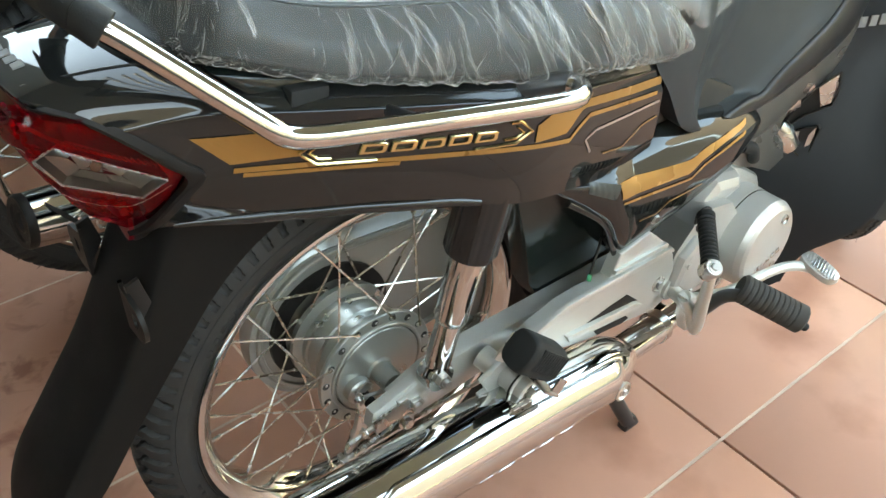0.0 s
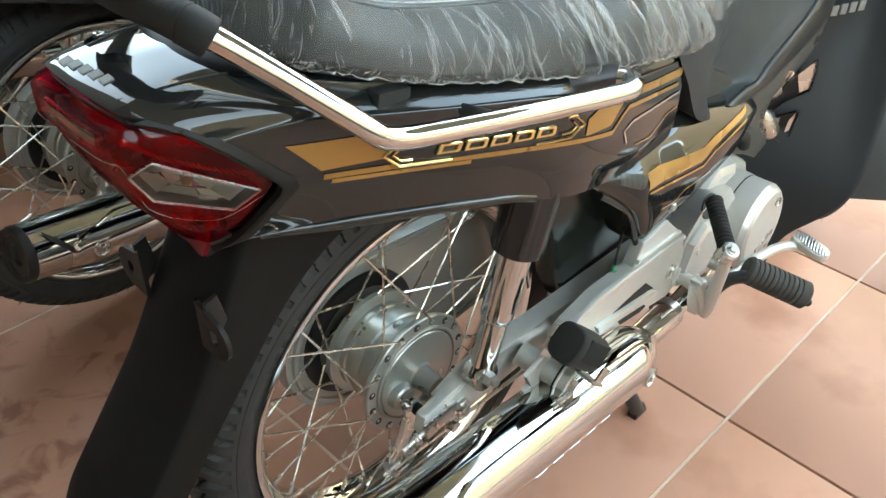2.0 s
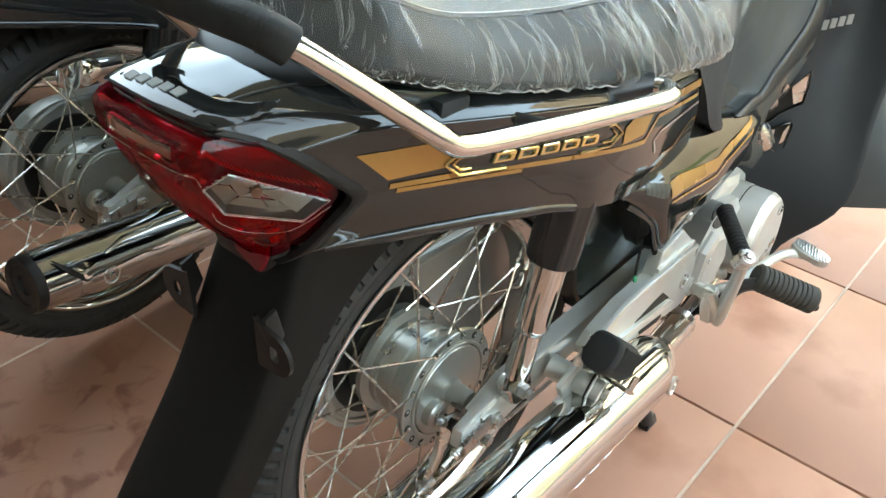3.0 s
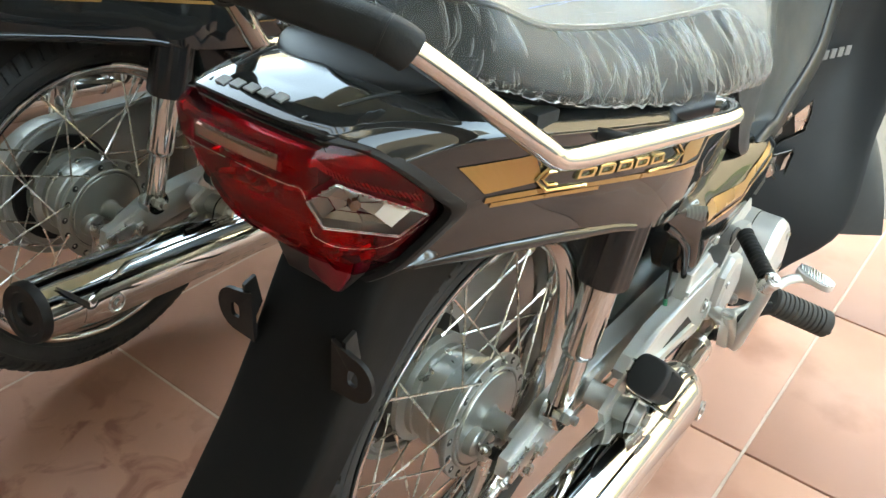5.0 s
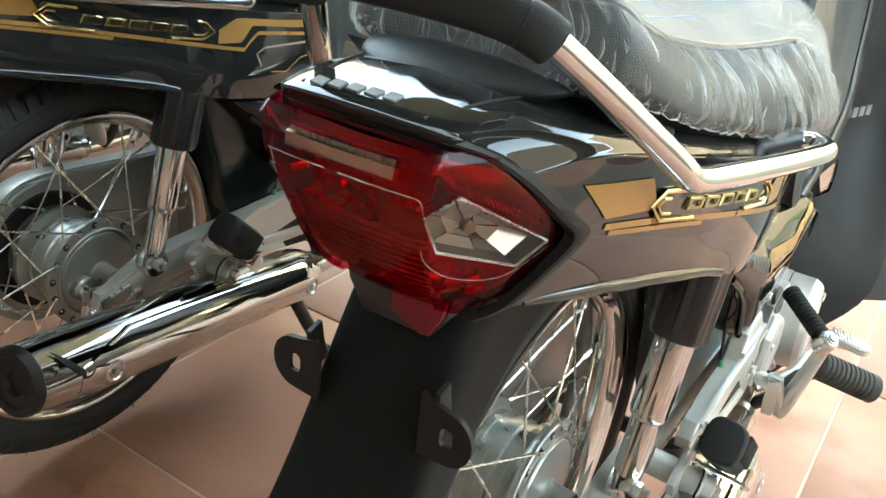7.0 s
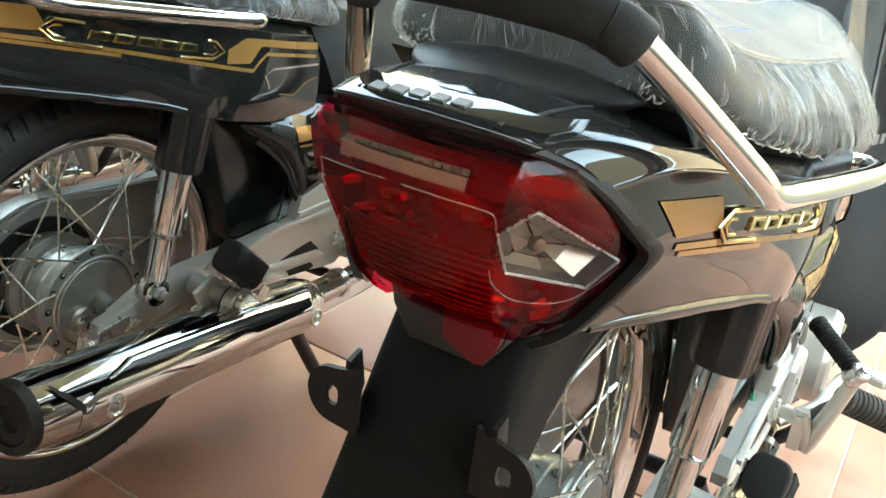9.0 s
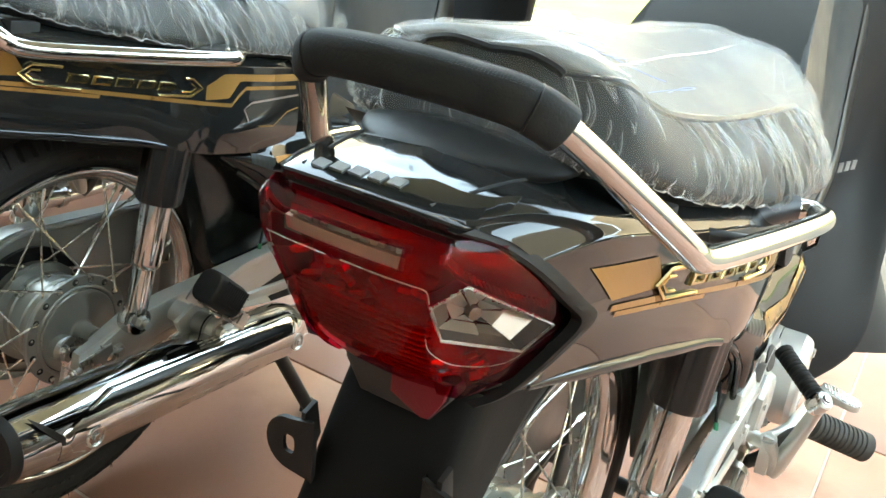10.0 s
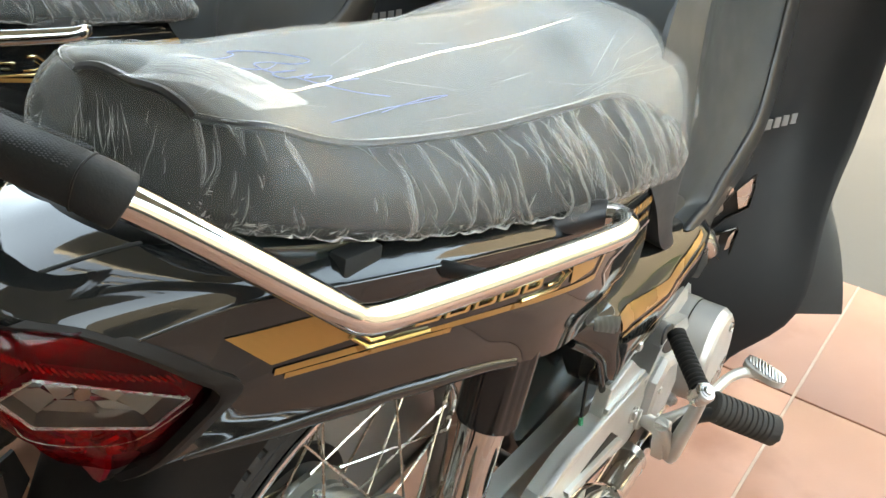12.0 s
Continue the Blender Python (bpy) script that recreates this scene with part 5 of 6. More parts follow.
def chain_case(bike):
    out = []
    for a in np.linspace(math.radians(78), math.radians(275), 30):
        out.append((0.0 + 0.112 * math.cos(a), 0.312 + 0.112 * math.sin(a)))
    out += [(0.20, 0.222), (0.40, 0.248), (0.46, 0.28), (0.47, 0.35), (0.42, 0.382), (0.20, 0.405)]
    g = Geo().prism(out, 0.098, 0.064, 0.010)
    cc = part("chain_case", g, CASE_GREY, bike, "silver painted full chain case")
    ring = Geo()
    inner = [(0.96 * (x - 0.2) + 0.2, 0.94 * (z - 0.315) + 0.315) for x, z in out]
    ring.tube([(x, 0.0625, z) for x, z in inner] + [(inner[0][0], 0.0625, inner[0][1])], 0.0045, 8, 1)
    part("case_bead", ring, CASE_GREY, cc)
    # black ring drawn where the gap between hub and case lies in shadow
    dark = Geo().lathe([(0.066, 0.058), (0.086, 0.058), (0.086, 0.066), (0.066, 0.066)], AXLE, (0, 1, 0), 40, closed=True)
    part("sprocket_opening", dark, MATTE_BLACK, cc, "dark ring painting the shadow round the sprocket")
    return cc


def exhaust(bike):
    a, b = Vector((0.292, -0.166, 0.243)), Vector((-0.232, -0.190, 0.327))
    d = (b - a).normalized()
    prof = [(0.020, -0.022), (0.024, -0.016), (0.034, 0.004), (0.0405, 0.022), (0.0425, 0.045), (0.0425, 0.49), (0.0410, 0.515), (0.0405, 0.530)]
    g = Geo().lathe(prof, a, d, 56)
    ex = part("exhaust", g, CHROME, bike, "long polished chrome exhaust silencer", 50)
    up = (Vector((0, 0, 1)) - d * d.z).normalized()
    out = d.cross(up)
    if out.y > 0:
        out = -out
    cap = Geo().lathe([(0.0408, 0.524), (0.0412, 0.531), (0.0385, 0.537), (0.030, 0.536), (0.028, 0.533), (0.0165, 0.533), (0.015, 0.528), (0.0, 0.528)], a, d, 48)
    part("end_cap", cap, MATTE_BLACK, ex, "black silencer end cap")
    # raised outer heat shield with a pointed rear edge
    rows = []
    for i in range(61):
        s = 0.012 + 0.465 * i / 60
        span = 64 if i < 50 else 64 - 40 * ((i - 50) / 10)
        r = 0.0460 if i > 4 else 0.034 + 0.003 * i
        row = []
        for j in range(25):
            t = math.radians(-span + 2 * span * j / 24 - 6)
            edge = 0.0030 if j in (0, 24) or i == 60 else 0.0
            row.append(a + d * s + (math.cos(t) * out + math.sin(t) * up) * (r - edge))
        rows.append(row)
    sh = part("heat_shield", Geo().grid(rows), CHROME, ex, "chrome heat shield pressed in a long panel", 50)
    for s in (0.036, 0.432):
        o = a + d * s + (out * math.cos(-0.1) + up * math.sin(-0.1)) * 0.0455
        part("shield_bolt", Geo().lathe([(0.0135, -0.003), (0.0140, 0.0012), (0.0115, 0.0022), (0.0098, -0.0008), (0.0, -0.0008)], o, out, 24).bolt(o, out, 0.0052, 0.004), STEEL, sh, "bolt in a recessed washer")
    # dark ribbon painting gap shade where the shield's pointed rear end leaves the silencer
    slit = []
    for s, deg, half in ((0.508, 58, 0.0005), (0.498, 40, 0.0045), (0.482, 18, 0.0050), (0.466, -4, 0.0036), (0.454, -24, 0.0022), (0.446, -38, 0.0004)):
        t = math.radians(deg)
        o = a + d * s + (math.cos(t) * out + math.sin(t) * up) * 0.0452
        slit.append([o - d * half, o + d * half])
    part("shield_slit", Geo().grid(slit), MATTE_BLACK, sh, "dark ribbon painting the gap shade behind the heat shield")
    # embossed bars where lettering was pressed in
    em = Geo()
    for k in range(5):
        c0, w = 0.130 + 0.034 * k, 0.021
        loop = [(0.0, -0.34), (1.0, -0.34), (1.0, -0.64), (0.0, -0.64), (0.0, -0.34)]
        if k % 2:
            loop += [(0.0, -0.49), (1.0, -0.49)]
        em.tube([a + d * (c0 + w * f) + (math.cos(t) * out + math.sin(t) * up) * 0.0460 for f, t in loop], 0.0004, 5, 1)
    part("embossed_bars", em, CHROME, sh, "pressed relief bars")
    em2 = Geo()
    for k in range(6):
        for t in (1.12, 1.24):
            c0 = 0.16 + 0.013 * k
            em2.tube([a + d * (c0 + 0.009 * f) + (math.cos(t) * out + math.sin(t) * up) * 0.0428 for f in (0, 1)], 0.0008, 5, 1)
    part("stamped_marks", em2, STEEL, ex, "stamped marks")
    part("clamp", Geo().lathe([(0.0212, 0.0), (0.0240, 0.001), (0.0240, 0.016), (0.0212, 0.017)], (0.392, -0.148, 0.226), (1, 0.06, -0.06), 28), STEEL, ex, "steel pipe clamp")
    pipe = Geo().tube([(0.275, -0.164, 0.247), (0.33, -0.157, 0.237), (0.395, -0.150, 0.227), (0.402, -0.150, 0.226)], [0.022, 0.0215, 0.0212, 0.0212], 24, 3)
    pipe.tube([(0.395, -0.149, 0.226), (0.45, -0.144, 0.220), (0.52, -0.132, 0.214), (0.60, -0.11, 0.212), (0.70, -0.06, 0.225), (0.80, -0.03, 0.27)], 0.0165, 20, 4)
    part("header_pipe", pipe, CHROME, ex, "chrome exhaust header pipe")
    part("hanger", Geo().box(pose(0.105, -0.150, 0.292, 0, -8, 0), 0.075, 0.006, 0.06, 0.002).box(pose(0.10, -0.15, 0.325, 0, -25, 0), 0.05, 0.008, 0.05, 0.002), SILVER, ex, "silver silencer hanger bracket")
    return ex


def pillion_step(bike):
    outline = [(0.344, 0.419), (0.387, 0.379), (0.404, 0.355), (0.418, 0.305), (0.411, 0.276), (0.388, 0.266), (0.359, 0.270), (0.325, 0.277), (0.263, 0.286), (0.214, 0.298), (0.166, 0.322), (0.132, 0.338), (0.130, 0.352), (0.148, 0.364), (0.202, 0.377), (0.279, 0.377), (0.292, 0.409)]
    g = Geo().prism(outline, -0.1475, -0.130, 0.0022)
    st = part("pillion_step", g, SILVER, bike, "silver painted pillion step bracket", 20)
    rib = Geo()
    rib.prism([(0.150, 0.3645), (0.200, 0.3790), (0.277, 0.3785), (0.392, 0.3745), (0.398, 0.3665), (0.277, 0.3690), (0.200, 0.3660), (0.158, 0.3540)], -0.1530, -0.146, 0.0014)
    rib.prism([(0.2835, 0.3885), (0.379, 0.3875), (0.384, 0.3825), (0.2815, 0.3825)], -0.1515, -0.146, 0.0012)
    rib.prism([(0.206, 0.3250), (0.335, 0.3095), (0.350, 0.2995), (0.340, 0.2945), (0.212, 0.3120)], -0.1535, -0.146, 0.0014)
    part("pressed_rib", rib, SILVER, st, "pressed ribs of the bracket")
    # dark plates on the bracket's face paint the shade of its slots
    part("slot", Geo().prism([(0.246, 0.3215), (0.289, 0.3275), (0.319, 0.3300), (0.344, 0.3065), (0.333, 0.3105)], -0.1483, -0.146, 0.0), MATTE_BLACK, st, "dark plate painting the shade of a slot")
    part("slot", Geo().prism([(0.262, 0.2985), (0.322, 0.2920), (0.331, 0.2825), (0.318, 0.2795), (0.270, 0.2870)], -0.1483, -0.146, 0.0), MATTE_BLACK, st)
    part("step_bolt", Geo().lathe([(0.0125, -0.004), (0.0125, 0.0005), (0.0100, 0.0015), (0.0090, -0.0012), (0.0, -0.0012)], (0.384, -0.1475, 0.313), (0, -1, 0), 22).bolt((0.384, -0.1468, 0.313), (0, -1, 0), 0.0060, 0.005), STEEL, st, "bolt of the bracket")
    part("step_boss", Geo().lathe([(0.015, -0.07), (0.015, -0.022), (0.0165, -0.020), (0.0165, -0.014), (0.0145, -0.012), (0.0145, -0.002), (0.0125, 0.0), (0, 0.0)], (0.112, -0.184, 0.318), (0.2, -1, -0.2), 24), CAST_ALLOY, st, "round step pivot")
    part("boss_seal", Geo().lathe([(0.0168, -0.0175), (0.0172, -0.0170), (0.0172, -0.0155), (0.0168, -0.0150)], (0.112, -0.184, 0.318), (0.2, -1, -0.2), 24, closed=True), MATTE_BLACK, st)
    part("pivot_bolt", Geo().bolt((0.112, -0.184, 0.318), (0.2, -1, -0.2), 0.0072, 0.008), STEEL, st)
    m = pose(0.1165, -0.185, 0.3745, 0, 42, -6)
    fork = Geo()
    fork.box(m @ pose(0.006, 0.0235, -0.010), 0.066, 0.0035, 0.040, 0.0012)
    fork.box(m @ pose(0.030, -0.004, -0.026), 0.030, 0.052, 0.0035, 0.0012)
    fork.box(m @ pose(0.040, -0.024, -0.018), 0.016, 0.0035, 0.024, 0.0012)
    part("fork_plate", fork, STEEL, st, "bent steel plate that carries the peg")
    loop = [(0.021 * math.copysign(abs(math.cos(a)) ** 0.62, math.cos(a)), 0.0235 * math.copysign(abs(math.sin(a)) ** 0.62, math.sin(a))) for a in np.linspace(0, 2 * math.pi, 28, endpoint=False).tolist()]
    rings = [[m @ Vector((x, u * k, v * k)) for u, v in loop] for x, k in ((-0.0325, 0.84), (-0.0318, 0.93), (-0.0285, 0.99), (-0.024, 1.0), (0.024, 0.96), (0.031, 0.92), (0.033, 0.80))]
    pg = part("pillion_peg", Geo().grid(rings, wrap_v=True).fan(rings[0]).fan(rings[-1]), RUBBER, st, "folded black rubber pillion peg", 50)
    ribs = Geo()
    for k in range(10):
        ribs.box(m @ pose(-0.017 + 0.0046 * k, -0.0208, 0.004), 0.0024, 0.0034, 0.026, 0.0007)
    part("peg_ribs", ribs, RUBBER, pg, "ribbed tread of the peg")
    part("peg_pad", Geo().box(m @ pose(0.004, -0.0200, 0.004), 0.048, 0.0030, 0.029, 0.001), RUBBER, pg)
    part("wire_clip", Geo().box(pose(0.240, -0.137, 0.354, 0, -14, 12), 0.026, 0.014, 0.017, 0.002), PAPER, st, "white plastic cable clip")
    part("green_wire", Geo().tube([(0.247, -0.136, 0.360), (0.254, -0.134, 0.372), (0.258, -0.131, 0.384)], 0.0030, 8, 4), GREEN, st, "green insulated wire")
    part("black_wire", Geo().tube([(0.258, -0.131, 0.382), (0.272, -0.125, 0.402), (0.288, -0.118, 0.430)], 0.0019, 6, 4), MATTE_BLACK, st)
    return st


def engine(bike):
    case = [(0.430, 0.262), (0.405, 0.300), (0.418, 0.352), (0.452, 0.386), (0.470, 0.412), (0.500, 0.424), (0.545, 0.420), (0.590, 0.398), (0.640, 0.365), (0.660, 0.325), (0.650, 0.272), (0.600, 0.236), (0.500, 0.232)]
    g = Geo().prism(case, -0.112, -0.02, 0.010, flare=0.002)
    en = part("engine", g, CAST_ALLOY, bike, "cast alloy engine crankcase", 20)
    # faceted casting between the kick shaft and the clutch drum
    bump = Geo().prism([(0.400, 0.298), (0.412, 0.350), (0.440, 0.382), (0.478, 0.396), (0.520, 0.388), (0.548, 0.352), (0.552, 0.270), (0.520, 0.240), (0.440, 0.254)], -0.146, -0.100, 0.0)
    bump.prism([(0.404, 0.302), (0.418, 0.344), (0.446, 0.366), (0.486, 0.352), (0.500, 0.306), (0.474, 0.268), (0.430, 0.272)], -0.160, -0.140, 0.010)
    bump.prism([(0.468, 0.396), (0.500, 0.424), (0.556, 0.412), (0.566, 0.384), (0.520, 0.372)], -0.134, -0.100, 0.016)
    part("crankcase_cover", bump, CAST_ALLOY, en, "faceted cast alloy side cover", 15)
    # black disc on the cover paints the shade of a recess
    part("casting_hollow", Geo().lathe([(0.0, 0.0), (0.0175, 0.0), (0.0190, -0.002)], (0.462, -0.1470, 0.384), (-0.1, -1, 0.25), 24), SATIN_BLACK, en, "dark disc painting the shade of a hollow")
    cl = Geo().lathe([(0.0, 0.0275), (0.050, 0.0265), (0.0590, 0.0250), (0.0640, 0.0215), (0.0690, 0.0130), (0.0700, -0.0185), (0.0690, -0.0195), (0.0690, -0.0205), (0.0712, -0.0215), (0.0725, -0.05), (0.0735, -0.085)], (0.580, -0.160, 0.303), (0.05, -1, 0.03), 72)
    cover = part("clutch_cover", cl, CAST_ALLOY, en, "round cast clutch cover", 22)
    part("cover_joint", Geo().lathe([(0.0690, -0.0190), (0.0704, -0.0190), (0.0704, -0.0204), (0.0690, -0.0204)], (0.580, -0.160, 0.303), (0.05, -1, 0.03), 72, closed=True), MATTE_BLACK, cover, "dark joint round the clutch cover")
    marks = Geo()
    for k in range(6):
        marks.box(pose(0.552 + 0.0105 * k, -0.1880, 0.274 + 0.003 * k, 0, -16, 0), 0.0075, 0.002, 0.0085, 0.0006)
    part("raised_marks", marks, STEEL, cover, "raised cast marks")
    for ang in (60, 185, 300):
        o = Vector((0.580 + 0.047 * math.cos(math.radians(ang)), -0.1865, 0.303 + 0.047 * math.sin(math.radians(ang))))
        part("cover_bolt", Geo().lathe([(0.0075, -0.004), (0.0075, 0.0006), (0.0060, 0.0012), (0.0052, -0.0008), (0.0, -0.0008)], o, (0, -1, 0), 16), STEEL, cover)
    for x, z in ((0.446, 0.276), (0.428, 0.330), (0.512, 0.258)):
        part("case_bolt", Geo().lathe([(0.009, -0.02), (0.009, 0.0), (0.0, 0.0)], (x, -0.158, z), (0, -1, 0), 14).bolt((x, -0.158, z), (0, -1, 0), 0.0050, 0.004), CAST_ALLOY, en)
    cyl = Geo().prism([(0.655, 0.272), (0.655, 0.365), (0.83, 0.365), (0.83, 0.272)], -0.05, 0.05, 0.006)
    cylinder = part("cylinder", cyl, SATIN_BLACK, en, "finned engine cylinder")
    for k in range(8):
        x = 0.665 + 0.016 * k
        part("fin", Geo().prism([(x, 0.262), (x, 0.375), (x + 0.005, 0.375), (x + 0.005, 0.262)], -0.062, 0.062, 0.001), SATIN_BLACK, cylinder)
    part("breather", Geo().tube([(0.56, -0.115, 0.445), (0.59, -0.115, 0.432), (0.61, -0.11, 0.405)], 0.009, 12, 4), RUBBER, en, "black rubber hose")
    return en


def kickstarter(bike):
    shaft = Geo().lathe([(0.0175, -0.06), (0.0175, 0.0), (0.0165, 0.002), (0.0, 0.002)], (0.412, -0.150, 0.292), (0, -1, 0), 24)
    shaft.tube([(0.412, -0.150, 0.292), (0.413, -0.182, 0.285)], 0.010, 14, 1)
    shaft.tube([(0.404, -0.178, 0.302), (0.415, -0.188, 0.270), (0.423, -0.191, 0.243)], [0.013, 0.0125, 0.011], 14, 3, flat=0.7)
    k = part("kickstarter", shaft, SILVER, bike, "folded silver kickstarter with rubber sleeve")
    part("kick_arm", Geo().tube([(0.424, -0.191, 0.244), (0.419, -0.197, 0.262), (0.401, -0.208, 0.312), (0.383, -0.219, 0.365), (0.374, -0.222, 0.390)], [0.0125, 0.0130, 0.0110, 0.0095, 0.0105], 14, 4, flat=0.75), SILVER, k)
    part("kick_wedge", Geo().prism([(0.398, 0.306), (0.420, 0.300), (0.432, 0.262), (0.430, 0.236), (0.414, 0.238), (0.402, 0.270)], -0.188, -0.172, 0.004), SILVER, k)
    part("knuckle", Geo().lathe([(0.0, -0.012), (0.0115, -0.012), (0.0125, -0.009), (0.0125, 0.008), (0.010, 0.011), (0.0, 0.012)], (0.373, -0.222, 0.393), (-0.2, -0.5, 0.8), 20).bolt((0.371, -0.228, 0.4025), (-0.2, -0.5, 0.8), 0.006, 0.004), STEEL, k)
    p0, p1 = Vector((0.377, -0.218, 0.396)), Vector((0.436, -0.161, 0.412))
    sleeve = []
    for i in range(53):
        f = i / 52
        ridge = (0.0112, 0.0118, 0.0112, 0.0084)[i % 4]
        if i < 3 or i > 49:
            ridge = 0.0122
        sleeve.append((ridge, f * (p1 - p0).length))
    part("kick_rubber", Geo().lathe([(0, 0)] + sleeve + [(0.0, (p1 - p0).length)], p0, p1 - p0, 20), RUBBER, k, "ribbed black rubber sleeve", 20)
    return k


def footpegs(bike):
    bar = Geo().tube([(0.470, -0.225, 0.300), (0.462, -0.20, 0.285), (0.455, -0.17, 0.236), (0.455, -0.12, 0.205), (0.455, 0.0, 0.200), (0.455, 0.12, 0.205), (0.455, 0.17, 0.236), (0.462, 0.20, 0.285), (0.47, 0.225, 0.30)], 0.0095, 14, 4)
    fb = part("footrest_bar", bar, SATIN_BLACK, bike, "black footrest bar with ribbed rubber pegs")
    for sg in (-1, 1):
        p0, p1 = Vector((0.474, sg * 0.214, 0.306)), Vector((0.523, sg * 0.290, 0.273))
        prof = [(0.0, 0.0), (0.017, 0.0)]
        L = (p1 - p0).length
        for i in range(11):
            s = 0.004 + (L - 0.02) * i / 10
            prof += [(0.0205, s), (0.0205, s + 0.0040), (0.0190, s + 0.0048), (0.0190, s + 0.0064)]
        prof += [(0.0205, L - 0.012), (0.0205, L - 0.003), (0.017, L), (0.0, L)]
        g = Geo().lathe([(r * 1.0, s) for r, s in prof], p0, p1 - p0, 22)
        part("peg_rubber", g, DUSTY_RUBBER, fb, "ribbed black rubber footpeg", 25)
        part("peg_nub", Geo().lathe([(0.006, 0), (0.006, 0.006), (0.004, 0.008), (0, 0.008)], p1 + Vector((0.004, 0, -0.012)), p1 - p0, 10), RUBBER, fb)
    return fb


def brake_pedal(bike):
    g = Geo().tube([(0.46, -0.15, 0.245), (0.50, -0.185, 0.262), (0.545, -0.197, 0.272), (0.600, -0.203, 0.268), (0.635, -0.215, 0.262), (0.648, -0.235, 0.260)], [0.009, 0.0085, 0.0075, 0.0075, 0.008, 0.008], 12, 4, flat=0.75)
    bp = part("brake_pedal", g, SILVER, bike, "silver rear brake pedal with knurled pad")
    m = pose(0.6485, -0.237, 0.265, 0, -6, 80)
    pad = []
    for a in np.linspace(0, 2 * math.pi, 20, endpoint=False):
        pad.append((0.031 * math.copysign(abs(math.cos(a)) ** 0.7, math.cos(a)), 0.0165 * math.copysign(abs(math.sin(a)) ** 0.7, math.sin(a))))
    pg = Geo().prism(pad, 0.006, -0.004, 0.002, "xy")
    pg.v = [tuple(m @ Vector(q)) for q in pg.v]
    pd = part("pedal_pad", pg, SILVER, bp)
    rib = Geo()
    for k in range(11):
        x = -0.026 + 0.0052 * k
        w = 0.0155 * (1 - (abs(x) / 0.034) ** 3)
        rib.box(m @ pose(x, 0, 0.0066, 0, 0, 30), 0.0028, 2 * w * 0.95, 0.0022, 0.0006)
    part("pad_ribs", rib, STEEL, pd)
    return bp


def centre_stand(bike):
    g = Geo()
    for sg in (-1, 1):
        g.tube([(0.33, sg * 0.09, 0.19), (0.352, sg * 0.115, 0.12), (0.385, sg * 0.132, 0.045), (0.402, sg * 0.136, 0.012)], [0.013, 0.012, 0.012, 0.012], 12, 4)
        g.prism([(0.390, 0.0), (0.418, 0.0), (0.421, 0.005), (0.410, 0.026), (0.394, 0.030)], sg * 0.145, sg * 0.127, 0.003)
    g.tube([(0.335, -0.10, 0.185), (0.335, 0.10, 0.185)], 0.012, 12, 1)
    return part("centre_stand", g, SATIN_BLACK, bike, "black centre stand resting on the tiles")


